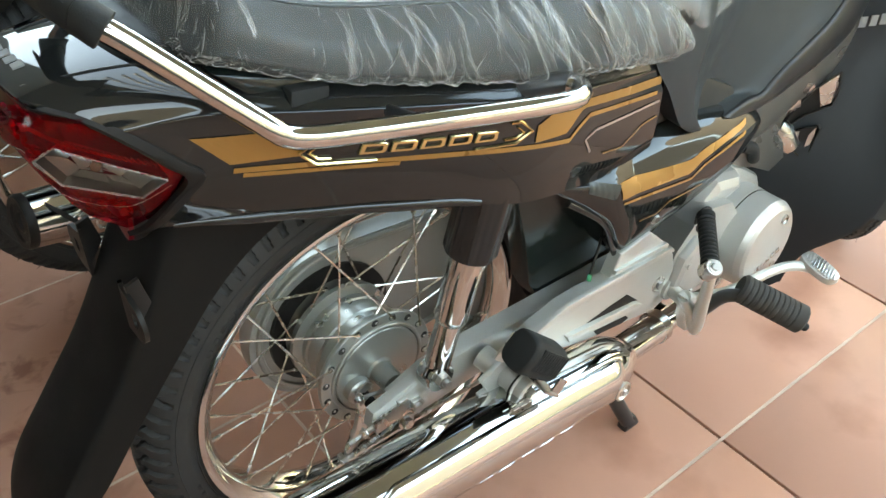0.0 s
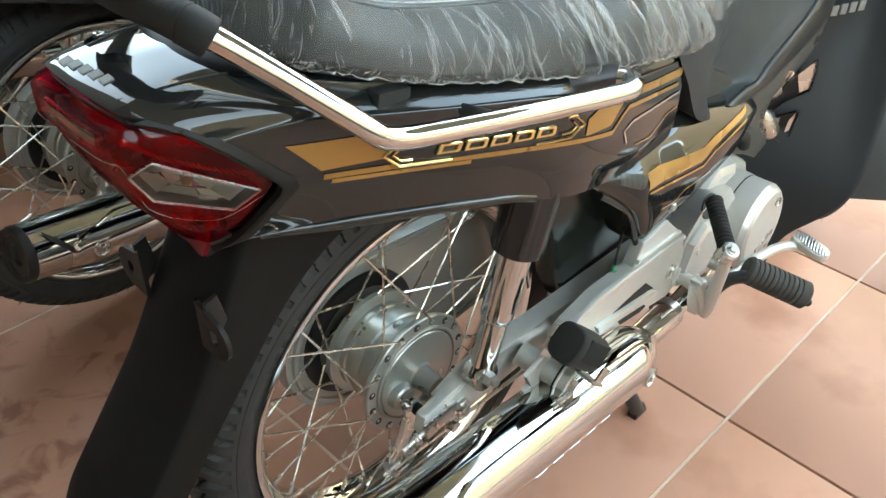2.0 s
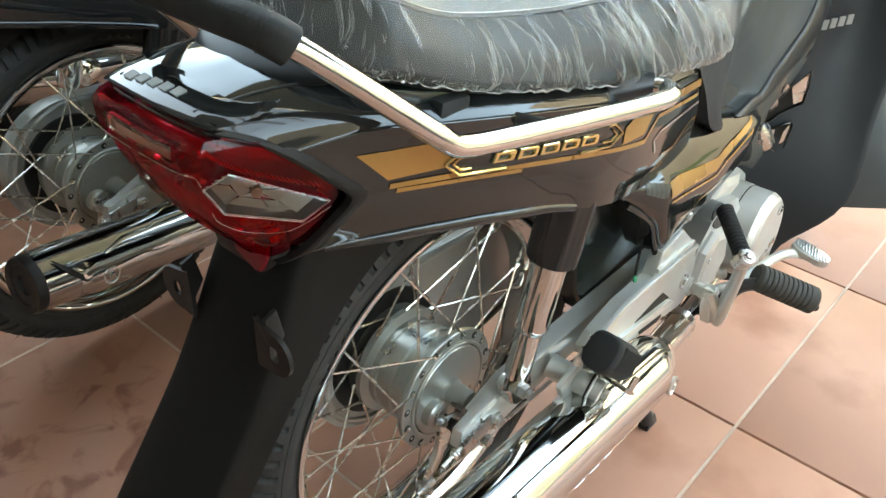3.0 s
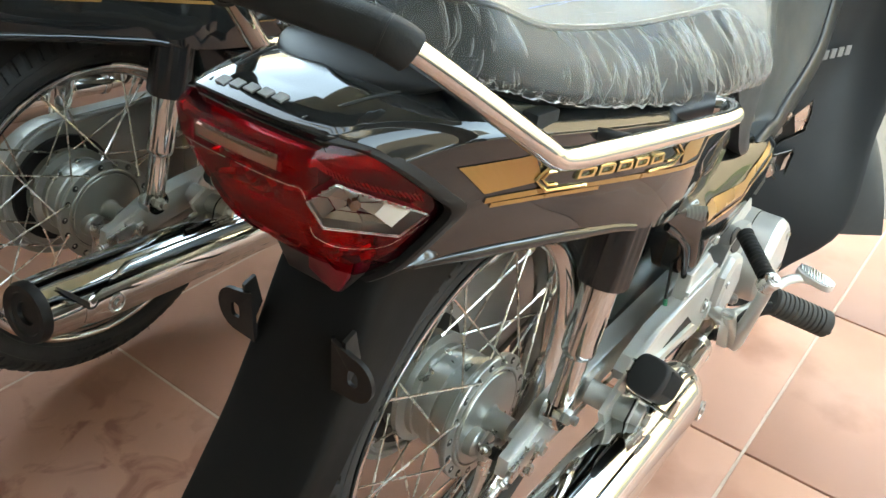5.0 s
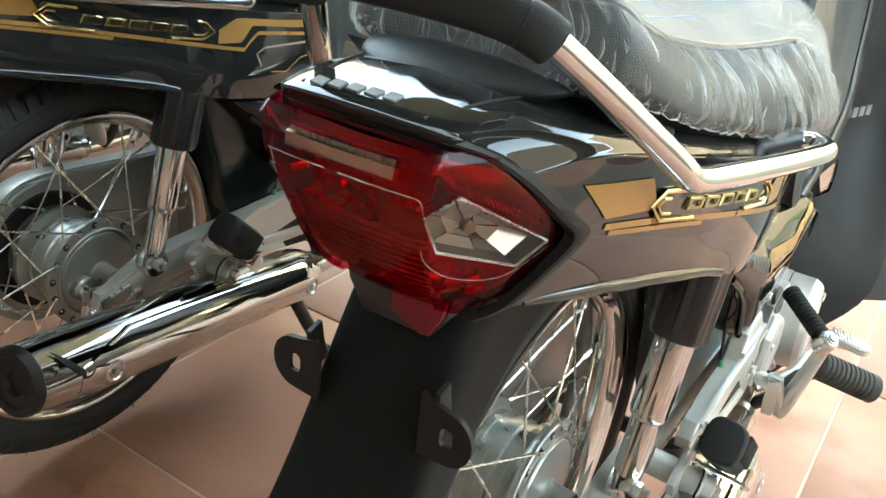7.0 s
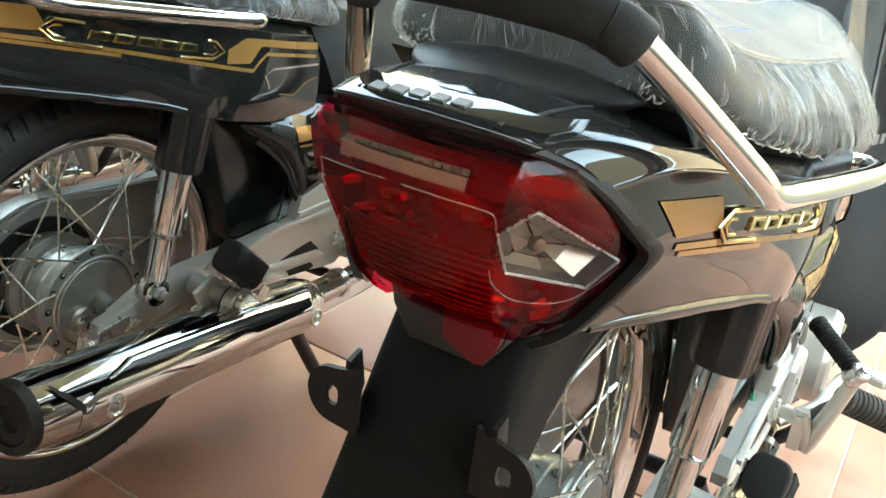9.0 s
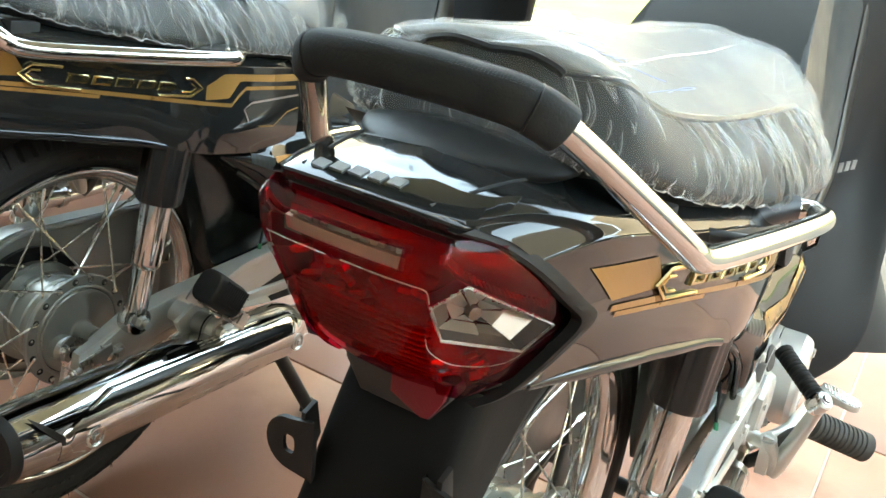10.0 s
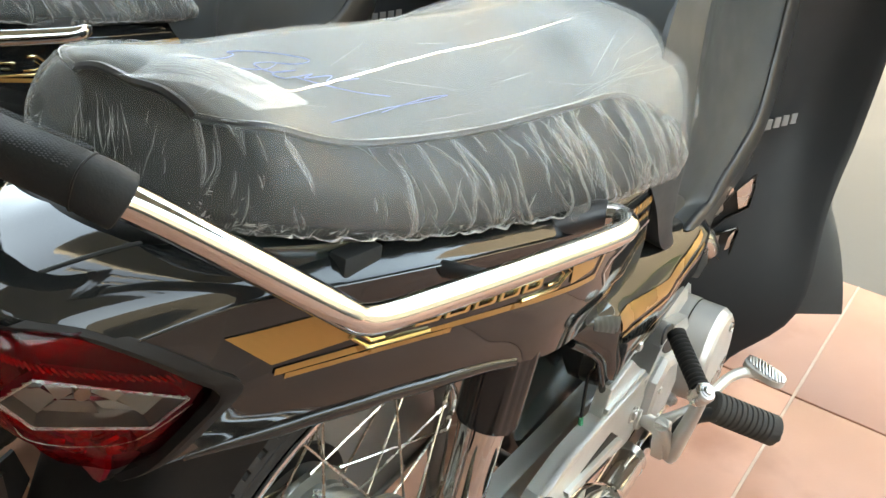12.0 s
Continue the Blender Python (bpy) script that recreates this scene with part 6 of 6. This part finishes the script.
def side_cover(bike):
    tops = [(0.176, 0.545), (0.22, 0.547), (0.29, 0.552), (0.353, 0.553), (0.40, 0.549), (0.45, 0.543), (0.525, 0.530), (0.547, 0.522), (0.560, 0.505)]
    bots = [(0.176, 0.538), (0.225, 0.497), (0.263, 0.462), (0.284, 0.420), (0.298, 0.398), (0.33, 0.402), (0.40, 0.412), (0.46, 0.432), (0.51, 0.452), (0.545, 0.470), (0.560, 0.495)]
    rows = []
    for x in np.linspace(0.176, 0.560, 52).tolist():
        zt, zb = float(np.interp(x, *zip(*tops))), float(np.interp(x, *zip(*bots)))
        full = min(1.0, (zt - zb) / 0.09)
        row = []
        for v, y in ((0.0, -0.098), (0.02, -0.116), (0.07, -0.1285), (0.16, -0.1395), (0.27, -0.1470), (0.31, -0.1500), (0.45, -0.1525), (0.70, -0.150), (0.88, -0.145), (0.96, -0.137), (1.0, -0.118), (1.0, -0.09)):
            row.append((x, -0.112 + (y + 0.112) * (0.35 + 0.65 * full), zt + (zb - zt) * v))
        rows.append(smooth_path(row, 3))
    sc = part("side_cover", Geo().grid(rows), GLOSS_BLACK, bike, "glossy black side cover with gold stripe", 60)
    fl = Side(rows)
    part("gold_stripe", Geo().grid(strip(fl, [(0.264, 0.525), (0.330, 0.516), (0.392, 0.508), (0.420, 0.513), (0.496, 0.519), (0.510, 0.520)], [(0.268, 0.503), (0.330, 0.497), (0.392, 0.490), (0.410, 0.499), (0.450, 0.507), (0.506, 0.515)], 0.0012, 30)), GOLD, sc, "gold decal stripe", 60)
    part("gold_stripe", Geo().grid(band(fl, [(0.272, 0.496), (0.396, 0.481), (0.418, 0.492), (0.500, 0.508)], 0.0036, 0.0012)), GOLD, sc, "", 60)
    part("gold_stripe", Geo().grid(band(fl, [(0.308, 0.455), (0.342, 0.451), (0.360, 0.461), (0.425, 0.460)], 0.0022, 0.0012)), GOLD, sc, "", 60)
    part("dark_decal", Geo().grid(strip(fl, [(0.226, 0.5375), (0.266, 0.5235)], [(0.222, 0.5245), (0.258, 0.5060)], 0.0012)), DECAL_GREY, sc, "dark grey green printed decal", 60)
    part("cover_trim", Geo().tube([(0.205, -0.128, 0.512), (0.228, -0.134, 0.494), (0.264, -0.136, 0.461), (0.285, -0.136, 0.419), (0.299, -0.136, 0.398), (0.331, -0.136, 0.400), (0.40, -0.134, 0.424)], 0.0042, 10, 5), GLOSS_BLACK, sc, "rolled edge of the cover")
    part("cover_bolt", Geo().bolt((0.345, -0.147, 0.440), (0, -1, 0), 0.006, 0.005), STEEL, sc)
    part("lock_barrel", Geo().lathe([(0.008, 0), (0.008, 0.004), (0.005, 0.005), (0, 0.004)], (0.55, -0.115, 0.455), (0, -1, 0), 14), STEEL, sc)
    # dark inner box behind the shock
    b = Geo().prism([(0.150, 0.60), (0.42, 0.60), (0.44, 0.46), (0.41, 0.36), (0.38, 0.305), (0.290, 0.300), (0.232, 0.310), (0.205, 0.36), (0.190, 0.44), (0.165, 0.53)], -0.082, -0.050, 0.008)
    part("inner_box", b, BOX_BLACK, bike, "black inner box behind the rear wheel")
    fr = Geo().prism([(0.14, 0.58), (0.20, 0.62), (0.42, 0.60), (0.56, 0.53), (0.60, 0.47), (0.55, 0.44), (0.45, 0.50), (0.30, 0.54)], -0.112, 0.112, 0.012)
    part("centre_cover", fr, SATIN_BLACK, bike, "satin black centre cover under the seat")
    return sc


def leg_shield(bike):
    rows = [[(0.70, 0.05, 0.10), (0.705, 0.10, 0.11), (0.715, 0.135, 0.125), (0.725, 0.150, 0.14)],
            [(0.685, 0.05, 0.20), (0.705, 0.10, 0.20), (0.730, 0.148, 0.20), (0.738, 0.165, 0.20)],
            [(0.675, 0.05, 0.30), (0.715, 0.115, 0.30), (0.760, 0.20, 0.30), (0.778, 0.233, 0.298)],
            [(0.69, 0.05, 0.45), (0.745, 0.098, 0.45), (0.812, 0.165, 0.45), (0.836, 0.222, 0.45)],
            [(0.71, 0.05, 0.56), (0.778, 0.101, 0.56), (0.858, 0.143, 0.56), (0.880, 0.224, 0.56)],
            [(0.735, 0.05, 0.70), (0.812, 0.105, 0.70), (0.880, 0.155, 0.70), (0.897, 0.225, 0.70)],
            [(0.765, 0.05, 0.85), (0.84, 0.12, 0.85), (0.885, 0.18, 0.85), (0.90, 0.220, 0.85)],
            [(0.80, 0.04, 0.97), (0.86, 0.11, 0.97), (0.89, 0.16, 0.97), (0.90, 0.19, 0.97)]]
    first = None
    for sg in (-1, 1):
        fine = []
        cols = [smooth_path([(r[j][0], sg * r[j][1], r[j][2]) for r in rows], 5) for j in range(4)]
        for i in range(len(cols[0])):
            fine.append(smooth_path([c[i] for c in cols], 5))
        g = Geo().grid(fine)
        g.grid([[q + Vector((0.006, 0, 0)) for q in r] for r in fine])
        g.grid([[r[-1] for r in fine], [r[-1] + Vector((0.003, sg * 0.002, 0)) for r in fine], [r[-1] + Vector((0.006, 0, 0)) for r in fine]])
        g.grid([fine[0], [q + Vector((0.006, 0, 0)) for q in fine[0]]])
        ls = part("leg_shield", g, SHIELD_BLACK, bike, "tall satin black leg shield", 50)
        first = first or ls
    for k in range(5):
        f = k / 4.0
        c = Vector((0.780, -0.1045, 0.561)).lerp(Vector((0.839, -0.1335, 0.565)), f)
        part("badge_block", Geo().box(Matrix.Translation(c + Vector((-0.004, -0.007, 0.004))) @ pose(0, 0, 0, 0, 0, -27), 0.0115, 0.0016, 0.0160, 0.0004), BADGE, first, "grey badge block")
    # inner grey cover from the seat nose up to the steering head
    rear = [(0.417, 0.133, 0.530), (0.393, 0.138, 0.540), (0.369, 0.138, 0.560), (0.338, 0.138, 0.610), (0.302, 0.136, 0.668), (0.33, 0.115, 0.745), (0.42, 0.09, 0.83), (0.56, 0.07, 0.92), (0.70, 0.06, 0.99)]
    crest = [(0.420, 0.136, 0.533), (0.405, 0.141, 0.548), (0.386, 0.142, 0.575), (0.381, 0.142, 0.618), (0.392, 0.139, 0.672), (0.43, 0.118, 0.75), (0.51, 0.092, 0.83), (0.62, 0.072, 0.92), (0.74, 0.06, 0.99)]
    fore = [(0.470, 0.130, 0.531), (0.519, 0.128, 0.537), (0.556, 0.126, 0.536), (0.590, 0.125, 0.555), (0.634, 0.125, 0.576), (0.708, 0.120, 0.612), (0.77, 0.105, 0.70), (0.81, 0.09, 0.82), (0.84, 0.075, 0.95)]
    strip_out = [(0.555, 0.118, 0.500), (0.575, 0.116, 0.504), (0.605, 0.116, 0.508), (0.644, 0.116, 0.514), (0.70, 0.116, 0.527), (0.77, 0.114, 0.553), (0.83, 0.106, 0.63), (0.86, 0.095, 0.76), (0.88, 0.08, 0.92)]
    web_out = [(0.572, 0.108, 0.448), (0.60, 0.108, 0.440), (0.64, 0.107, 0.444), (0.678, 0.106, 0.457), (0.76, 0.104, 0.477), (0.816, 0.102, 0.50), (0.845, 0.096, 0.58), (0.87, 0.088, 0.70), (0.89, 0.075, 0.88)]
    for sg in (-1, 1):
        a, r_, c, d, e = (smooth_path([(x, sg * y, z) for x, y, z in line], 5) for line in (rear, crest, fore, strip_out, web_out))
        y = Vector((0, sg, 0))
        rws = [[p, p.lerp(k_, 0.5) + y * 0.001, k_.lerp(p, 0.06) + y * 0.0005] + smooth_path([k_, k_.lerp(q, 0.10) - y * 0.010, k_.lerp(q, 0.45) - y * 0.030, k_.lerp(q, 0.80) - y * 0.018, k_.lerp(q, 0.95) - y * 0.004, q], 4) for p, k_, q in zip(a, r_, c)]
        g = Geo().grid(rws)
        g.grid([a, [p + Vector((0.004, -sg * 0.004, 0)) for p in a], [p + Vector((0.006, -sg * 0.05, 0.0)) for p in a]])
        part("inner_cover", g, GREY_PLASTIC, bike, "dark grey plastic inner cover below the handlebar", 40)
        bow = [smooth_path([p - y * 0.004, p + y * 0.004, p.lerp(q, 0.35) + y * 0.010, p.lerp(q, 0.75) + y * 0.008, q], 3) for p, q in zip(c, d)]
        part("cover_moulding", Geo().grid(bow), SATIN_BLACK, bike, "satin black moulding along the inner cover", 60)
        web = [smooth_path([p, p.lerp(q, 0.5) + y * 0.002, q, q - y * 0.012], 3) for p, q in zip(d, e)]
        wb = part("shield_web", Geo().grid(web), GREY_GLOSS, bike, "panel joining the leg shield, floor reflection painted taupe", 60)
        part("web_lobe", Geo().prism([(0.562, 0.500), (0.562, 0.449), (0.548, 0.422), (0.585, 0.398), (0.628, 0.380), (0.674, 0.355), (0.706, 0.368), (0.692, 0.398), (0.669, 0.421), (0.671, 0.440), (0.678, 0.455), (0.64, 0.488)], sg * 0.1065, sg * 0.098, 0.002), GREY_GLOSS, wb)
    hose = part("intake_parts", Geo().lathe([(0.0, -0.03), (0.022, -0.03), (0.026, -0.02), (0.026, 0.01), (0.018, 0.016), (0.018, 0.04), (0.0, 0.04)], (0.700, -0.082, 0.462), (0.7, -0.3, 0.5), 20), STEEL, bike, "metal intake parts behind the web")
    part("hose_clip", Geo().lathe([(0.0, -0.02), (0.019, -0.02), (0.022, 0.0), (0.016, 0.03), (0.0, 0.034)], (0.712, -0.086, 0.398), (0.5, -0.4, -0.7), 18), STEEL, hose)
    # two shield openings as black pockets that paint their shade, with metal inside
    openings = [[(-0.0885, 0.3996), (-0.0936, 0.4048), (-0.124, 0.4186), (-0.1271, 0.412), (-0.1239, 0.372), (-0.1203, 0.3585), (-0.1049, 0.3757)],
                [(-0.0898, 0.4163), (-0.0959, 0.4417), (-0.1123, 0.4791), (-0.1301, 0.5055), (-0.1331, 0.4849), (-0.1321, 0.4525), (-0.109, 0.4349), (-0.0989, 0.4189)]]
    metal = [[[(-0.1011, 0.4026), (-0.1067, 0.405), (-0.107, 0.3771), (-0.0992, 0.3866)], [(-0.1177, 0.4008), (-0.123, 0.4139), (-0.1237, 0.3913), (-0.116, 0.3676)]],
             [[(-0.1133, 0.4794), (-0.1299, 0.503), (-0.1312, 0.4565), (-0.1203, 0.4492)]]]

    def on_shield(points, depth):
        return [(0.619 + depth - y, y, z) for y, z in points]
    for k, hole in enumerate(openings):
        g = Geo().grid([on_shield(hole, 0.0), on_shield(hole, 0.006)], wrap_v=True).fan(on_shield(hole, 0.006))
        op = part("shield_opening", g, MATTE_BLACK, first, "black pocket painting the shade of a web opening", 20)
        loop = on_shield(hole, -0.001)
        part("opening_edge", Geo().tube([*loop, loop[0]], 0.0013, 6, 1), GLOSS_BLACK if k == 0 else SATIN_BLACK, op)
        for piece in metal[k]:
            part("metal_bracket", Geo().grid([on_shield(piece, 0.0045), on_shield(piece, 0.002)], wrap_v=True).fan(on_shield(piece, 0.002)), STEEL, op, "bright metal seen in the opening")
    part("inner_bridge", Geo().grid([[(x, -y, z) for x, y, z in rear], [(x - 0.01, 0, z + 0.01) for x, y, z in rear], rear]), GREY_PLASTIC, bike)
    return first


def front_end(bike):
    turn = Matrix.Rotation(radians(40), 4, "Z")
    w = wheel(bike, FRONT_AXLE, "front_wheel", turn, rear=False)
    m = Matrix.Translation(FRONT_AXLE) @ turn
    rows = []
    for i in range(41):
        a = math.radians(50 + 140.5 * i / 40)
        c = Vector((math.cos(a), 0, math.sin(a)))
        flare = max(0.0, (i - 31) / 9)
        rows.append([m @ (c * (0.309 + 0.030 * flare - 0.03 * abs(s) ** 3 * (1 - flare)) + Vector((0, (0.050 + 0.033 * flare) * s, 0))) for s in np.linspace(-1, 1, 13).tolist()])
    g = Geo().grid(rows)
    g.grid([[q + Vector((0.002, 0, -0.003)) for q in r] for r in rows])
    part("front_mudguard", g, GREY_PLASTIC, bike, "dark front mudguard over the turned wheel")
    for sg in (-1, 1):
        part("fork_leg", Geo().tube([m @ Vector((0.03, sg * 0.075, 0.0)), m @ Vector((-0.06, sg * 0.075, 0.25)), m @ Vector((-0.17, sg * 0.075, 0.62))], 0.018, 14, 3), SATIN_BLACK, bike, "front fork leg")
    return w


def motorcycle():
    bike = new("motorcycle")
    tagged(bike, "new glossy black motorcycle with gold stripes on its centre stand", "motorcycle", "row of parked motorcycles")
    wheel(bike, AXLE, "rear_wheel")
    chain_case(bike)
    swingarm(bike)
    for sg in (-1, 1):
        shock(bike, sg)
    exhaust(bike)
    pillion_step(bike)
    engine(bike)
    kickstarter(bike)
    footpegs(bike)
    brake_pedal(bike)
    centre_stand(bike)
    fender(bike)
    cowl(bike)
    tail_light(bike)
    seat_underside(bike)
    seat(bike)
    grab_rail(bike)
    side_cover(bike)
    leg_shield(bike)
    front_end(bike)
    return bike


# ---- the place ----
def slab(name, x0, x1, y0, y1, z0, z1, mat, label, category):
    g = Geo().box(Matrix.Translation(((x0 + x1) / 2, (y0 + y1) / 2, (z0 + z1) / 2)), x1 - x0, y1 - y0, z1 - z0, 0.0)
    return tagged(new(name, mesh_of(name, g, mat)), label, category, kind="structure")


FLOOR_X0, FLOOR_X1, FLOOR_Y0, FLOOR_Y1 = -3.5, 1.5, -3.745, 1.755
floor = slab("floor", FLOOR_X0, FLOOR_X1, FLOOR_Y0, FLOOR_Y1, -0.15, -0.006, GROUT_DARK, "porch floor of square terracotta tiles with thin joints", "floor")
slab("ground", -60, 60, -60, 60, -0.40, -0.14, CONCRETE, "concrete yard beyond the porch, colour darkened to dim its light", "ground")
slab("lawn", 6.0, 9.0, -30, 30, -0.16, -0.10, GRASS, "green lawn beyond the concrete yard", "lawn")
# unseen wall added to hold back the low front sky in reflections
slab("backdrop", 9.0, 9.4, -7.0, 30, -0.2, 5.0, DARK_WALL, "unseen dark wall beyond the lawn, added to dim reflections", "wall")
# out of view, added to darken the rail's reflection above the horizon
slab("backdrop_right", -4.0, 9.0, -7.4, -7.2, -0.2, 3.6, FAR_WALL, "unseen wall on the right, added to darken chrome reflections", "wall")
# unseen walls and parapets, added and sized to shape light and reflections
slab("wall_back", -3.7, -3.5, -3.945, 1.955, -0.14, 4.2, PLASTER, "unseen plain wall, added to close the porch behind", "wall")
slab("wall_left", -3.5, -0.15, 1.755, 1.955, -0.14, 4.2, CEILING_PAINT, "unseen plain side wall, added to shape the light", "wall")
slab("parapet_left", -0.15, 1.5, 1.755, 1.955, -0.14, 1.2, PLASTER, "unseen low side wall, added to block outside light", "wall")
slab("wall_right", -3.5, -2.2, -3.945, -3.745, -0.14, 4.2, PLASTER, "unseen plain side wall, added to shape the light", "wall")
slab("parapet_right", -2.2, 1.5, -3.945, -3.745, -0.14, 0.9, PLASTER, "unseen low side wall, added to block outside light", "wall")
# out of view; the ceiling's edge is placed to tune the light
slab("ceiling", -3.7, 0.35, -3.945, 1.955, 4.2, 4.4, CEILING_PAINT, "unseen pale porch ceiling, its reach set for the light", "ceiling")
# unseen slab added to block the front sky and darken the cowl's reflection
slab("canopy", 1.45, 4.1, -3.945, 3.2, 4.2, 4.36, PLASTER, "unseen roof slab, added to cut sky light in front", "ceiling")
# beams out of view, added only to stripe the glossy reflections
for k in range(3):
    slab("roof_beam_%d" % (k + 1), 0.58 + 0.28 * k, 0.63 + 0.28 * k, -3.945, 1.955, 4.22, 4.32, PLASTER, "unseen beam, added to stripe reflections in paint and chrome", "beam")
slab("grass_strip", 4.3, 4.95, 1.72, 9.0, -0.15, -0.115, GRASS, "narrow strip of lawn along the pink paving", "lawn")
board = new("white_panel", mesh_of("white_panel", Geo().prism([(1.53, -0.14), (1.515, 0.30), (1.49, 0.355), (1.35, 0.375), (1.30, 0.345), (1.42, 0.16), (1.44, -0.14)], 3.0, 3.03, 0.008, "yz"), WHITE_PAINT))
tagged(board, "white slanted panel standing in the sunlit yard", "panel")

shared_meshes()
bike = motorcycle()
for row_pose in (pose(-0.0174, 0.692, 0.0, 0.85, 0, 2.75), pose(-0.030, 1.372, 0.0, 0, 0, 2.0)):
    copy_thing(bike, row_pose)

# tiles of the floor, last
tile_mesh = Geo()
tile_mesh.prism([(0.0025, 0.0025), (0.4975, 0.0025), (0.4975, 0.4975), (0.0025, 0.4975)], 0.0, -0.02, 0.0015, "xy")
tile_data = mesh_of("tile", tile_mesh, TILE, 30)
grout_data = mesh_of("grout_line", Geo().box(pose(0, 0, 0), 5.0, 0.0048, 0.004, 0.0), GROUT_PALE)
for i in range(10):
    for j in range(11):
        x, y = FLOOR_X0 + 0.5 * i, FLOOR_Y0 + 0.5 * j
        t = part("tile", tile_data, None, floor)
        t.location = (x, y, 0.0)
for j in range(1, 11):
    gl = part("grout_line", grout_data, None, floor)
    gl.location = (-1.0, FLOOR_Y0 + 0.5 * j, -0.0028)
grout_cross = mesh_of("grout_line", Geo().box(pose(0, 0, 0), 0.0048, 5.5, 0.004, 0.0), GROUT_PALE)
for i in range(1, 8):
    gl = part("grout_line", grout_cross, None, floor)
    gl.location = (FLOOR_X0 + 0.5 * i, -0.995, -0.0030)
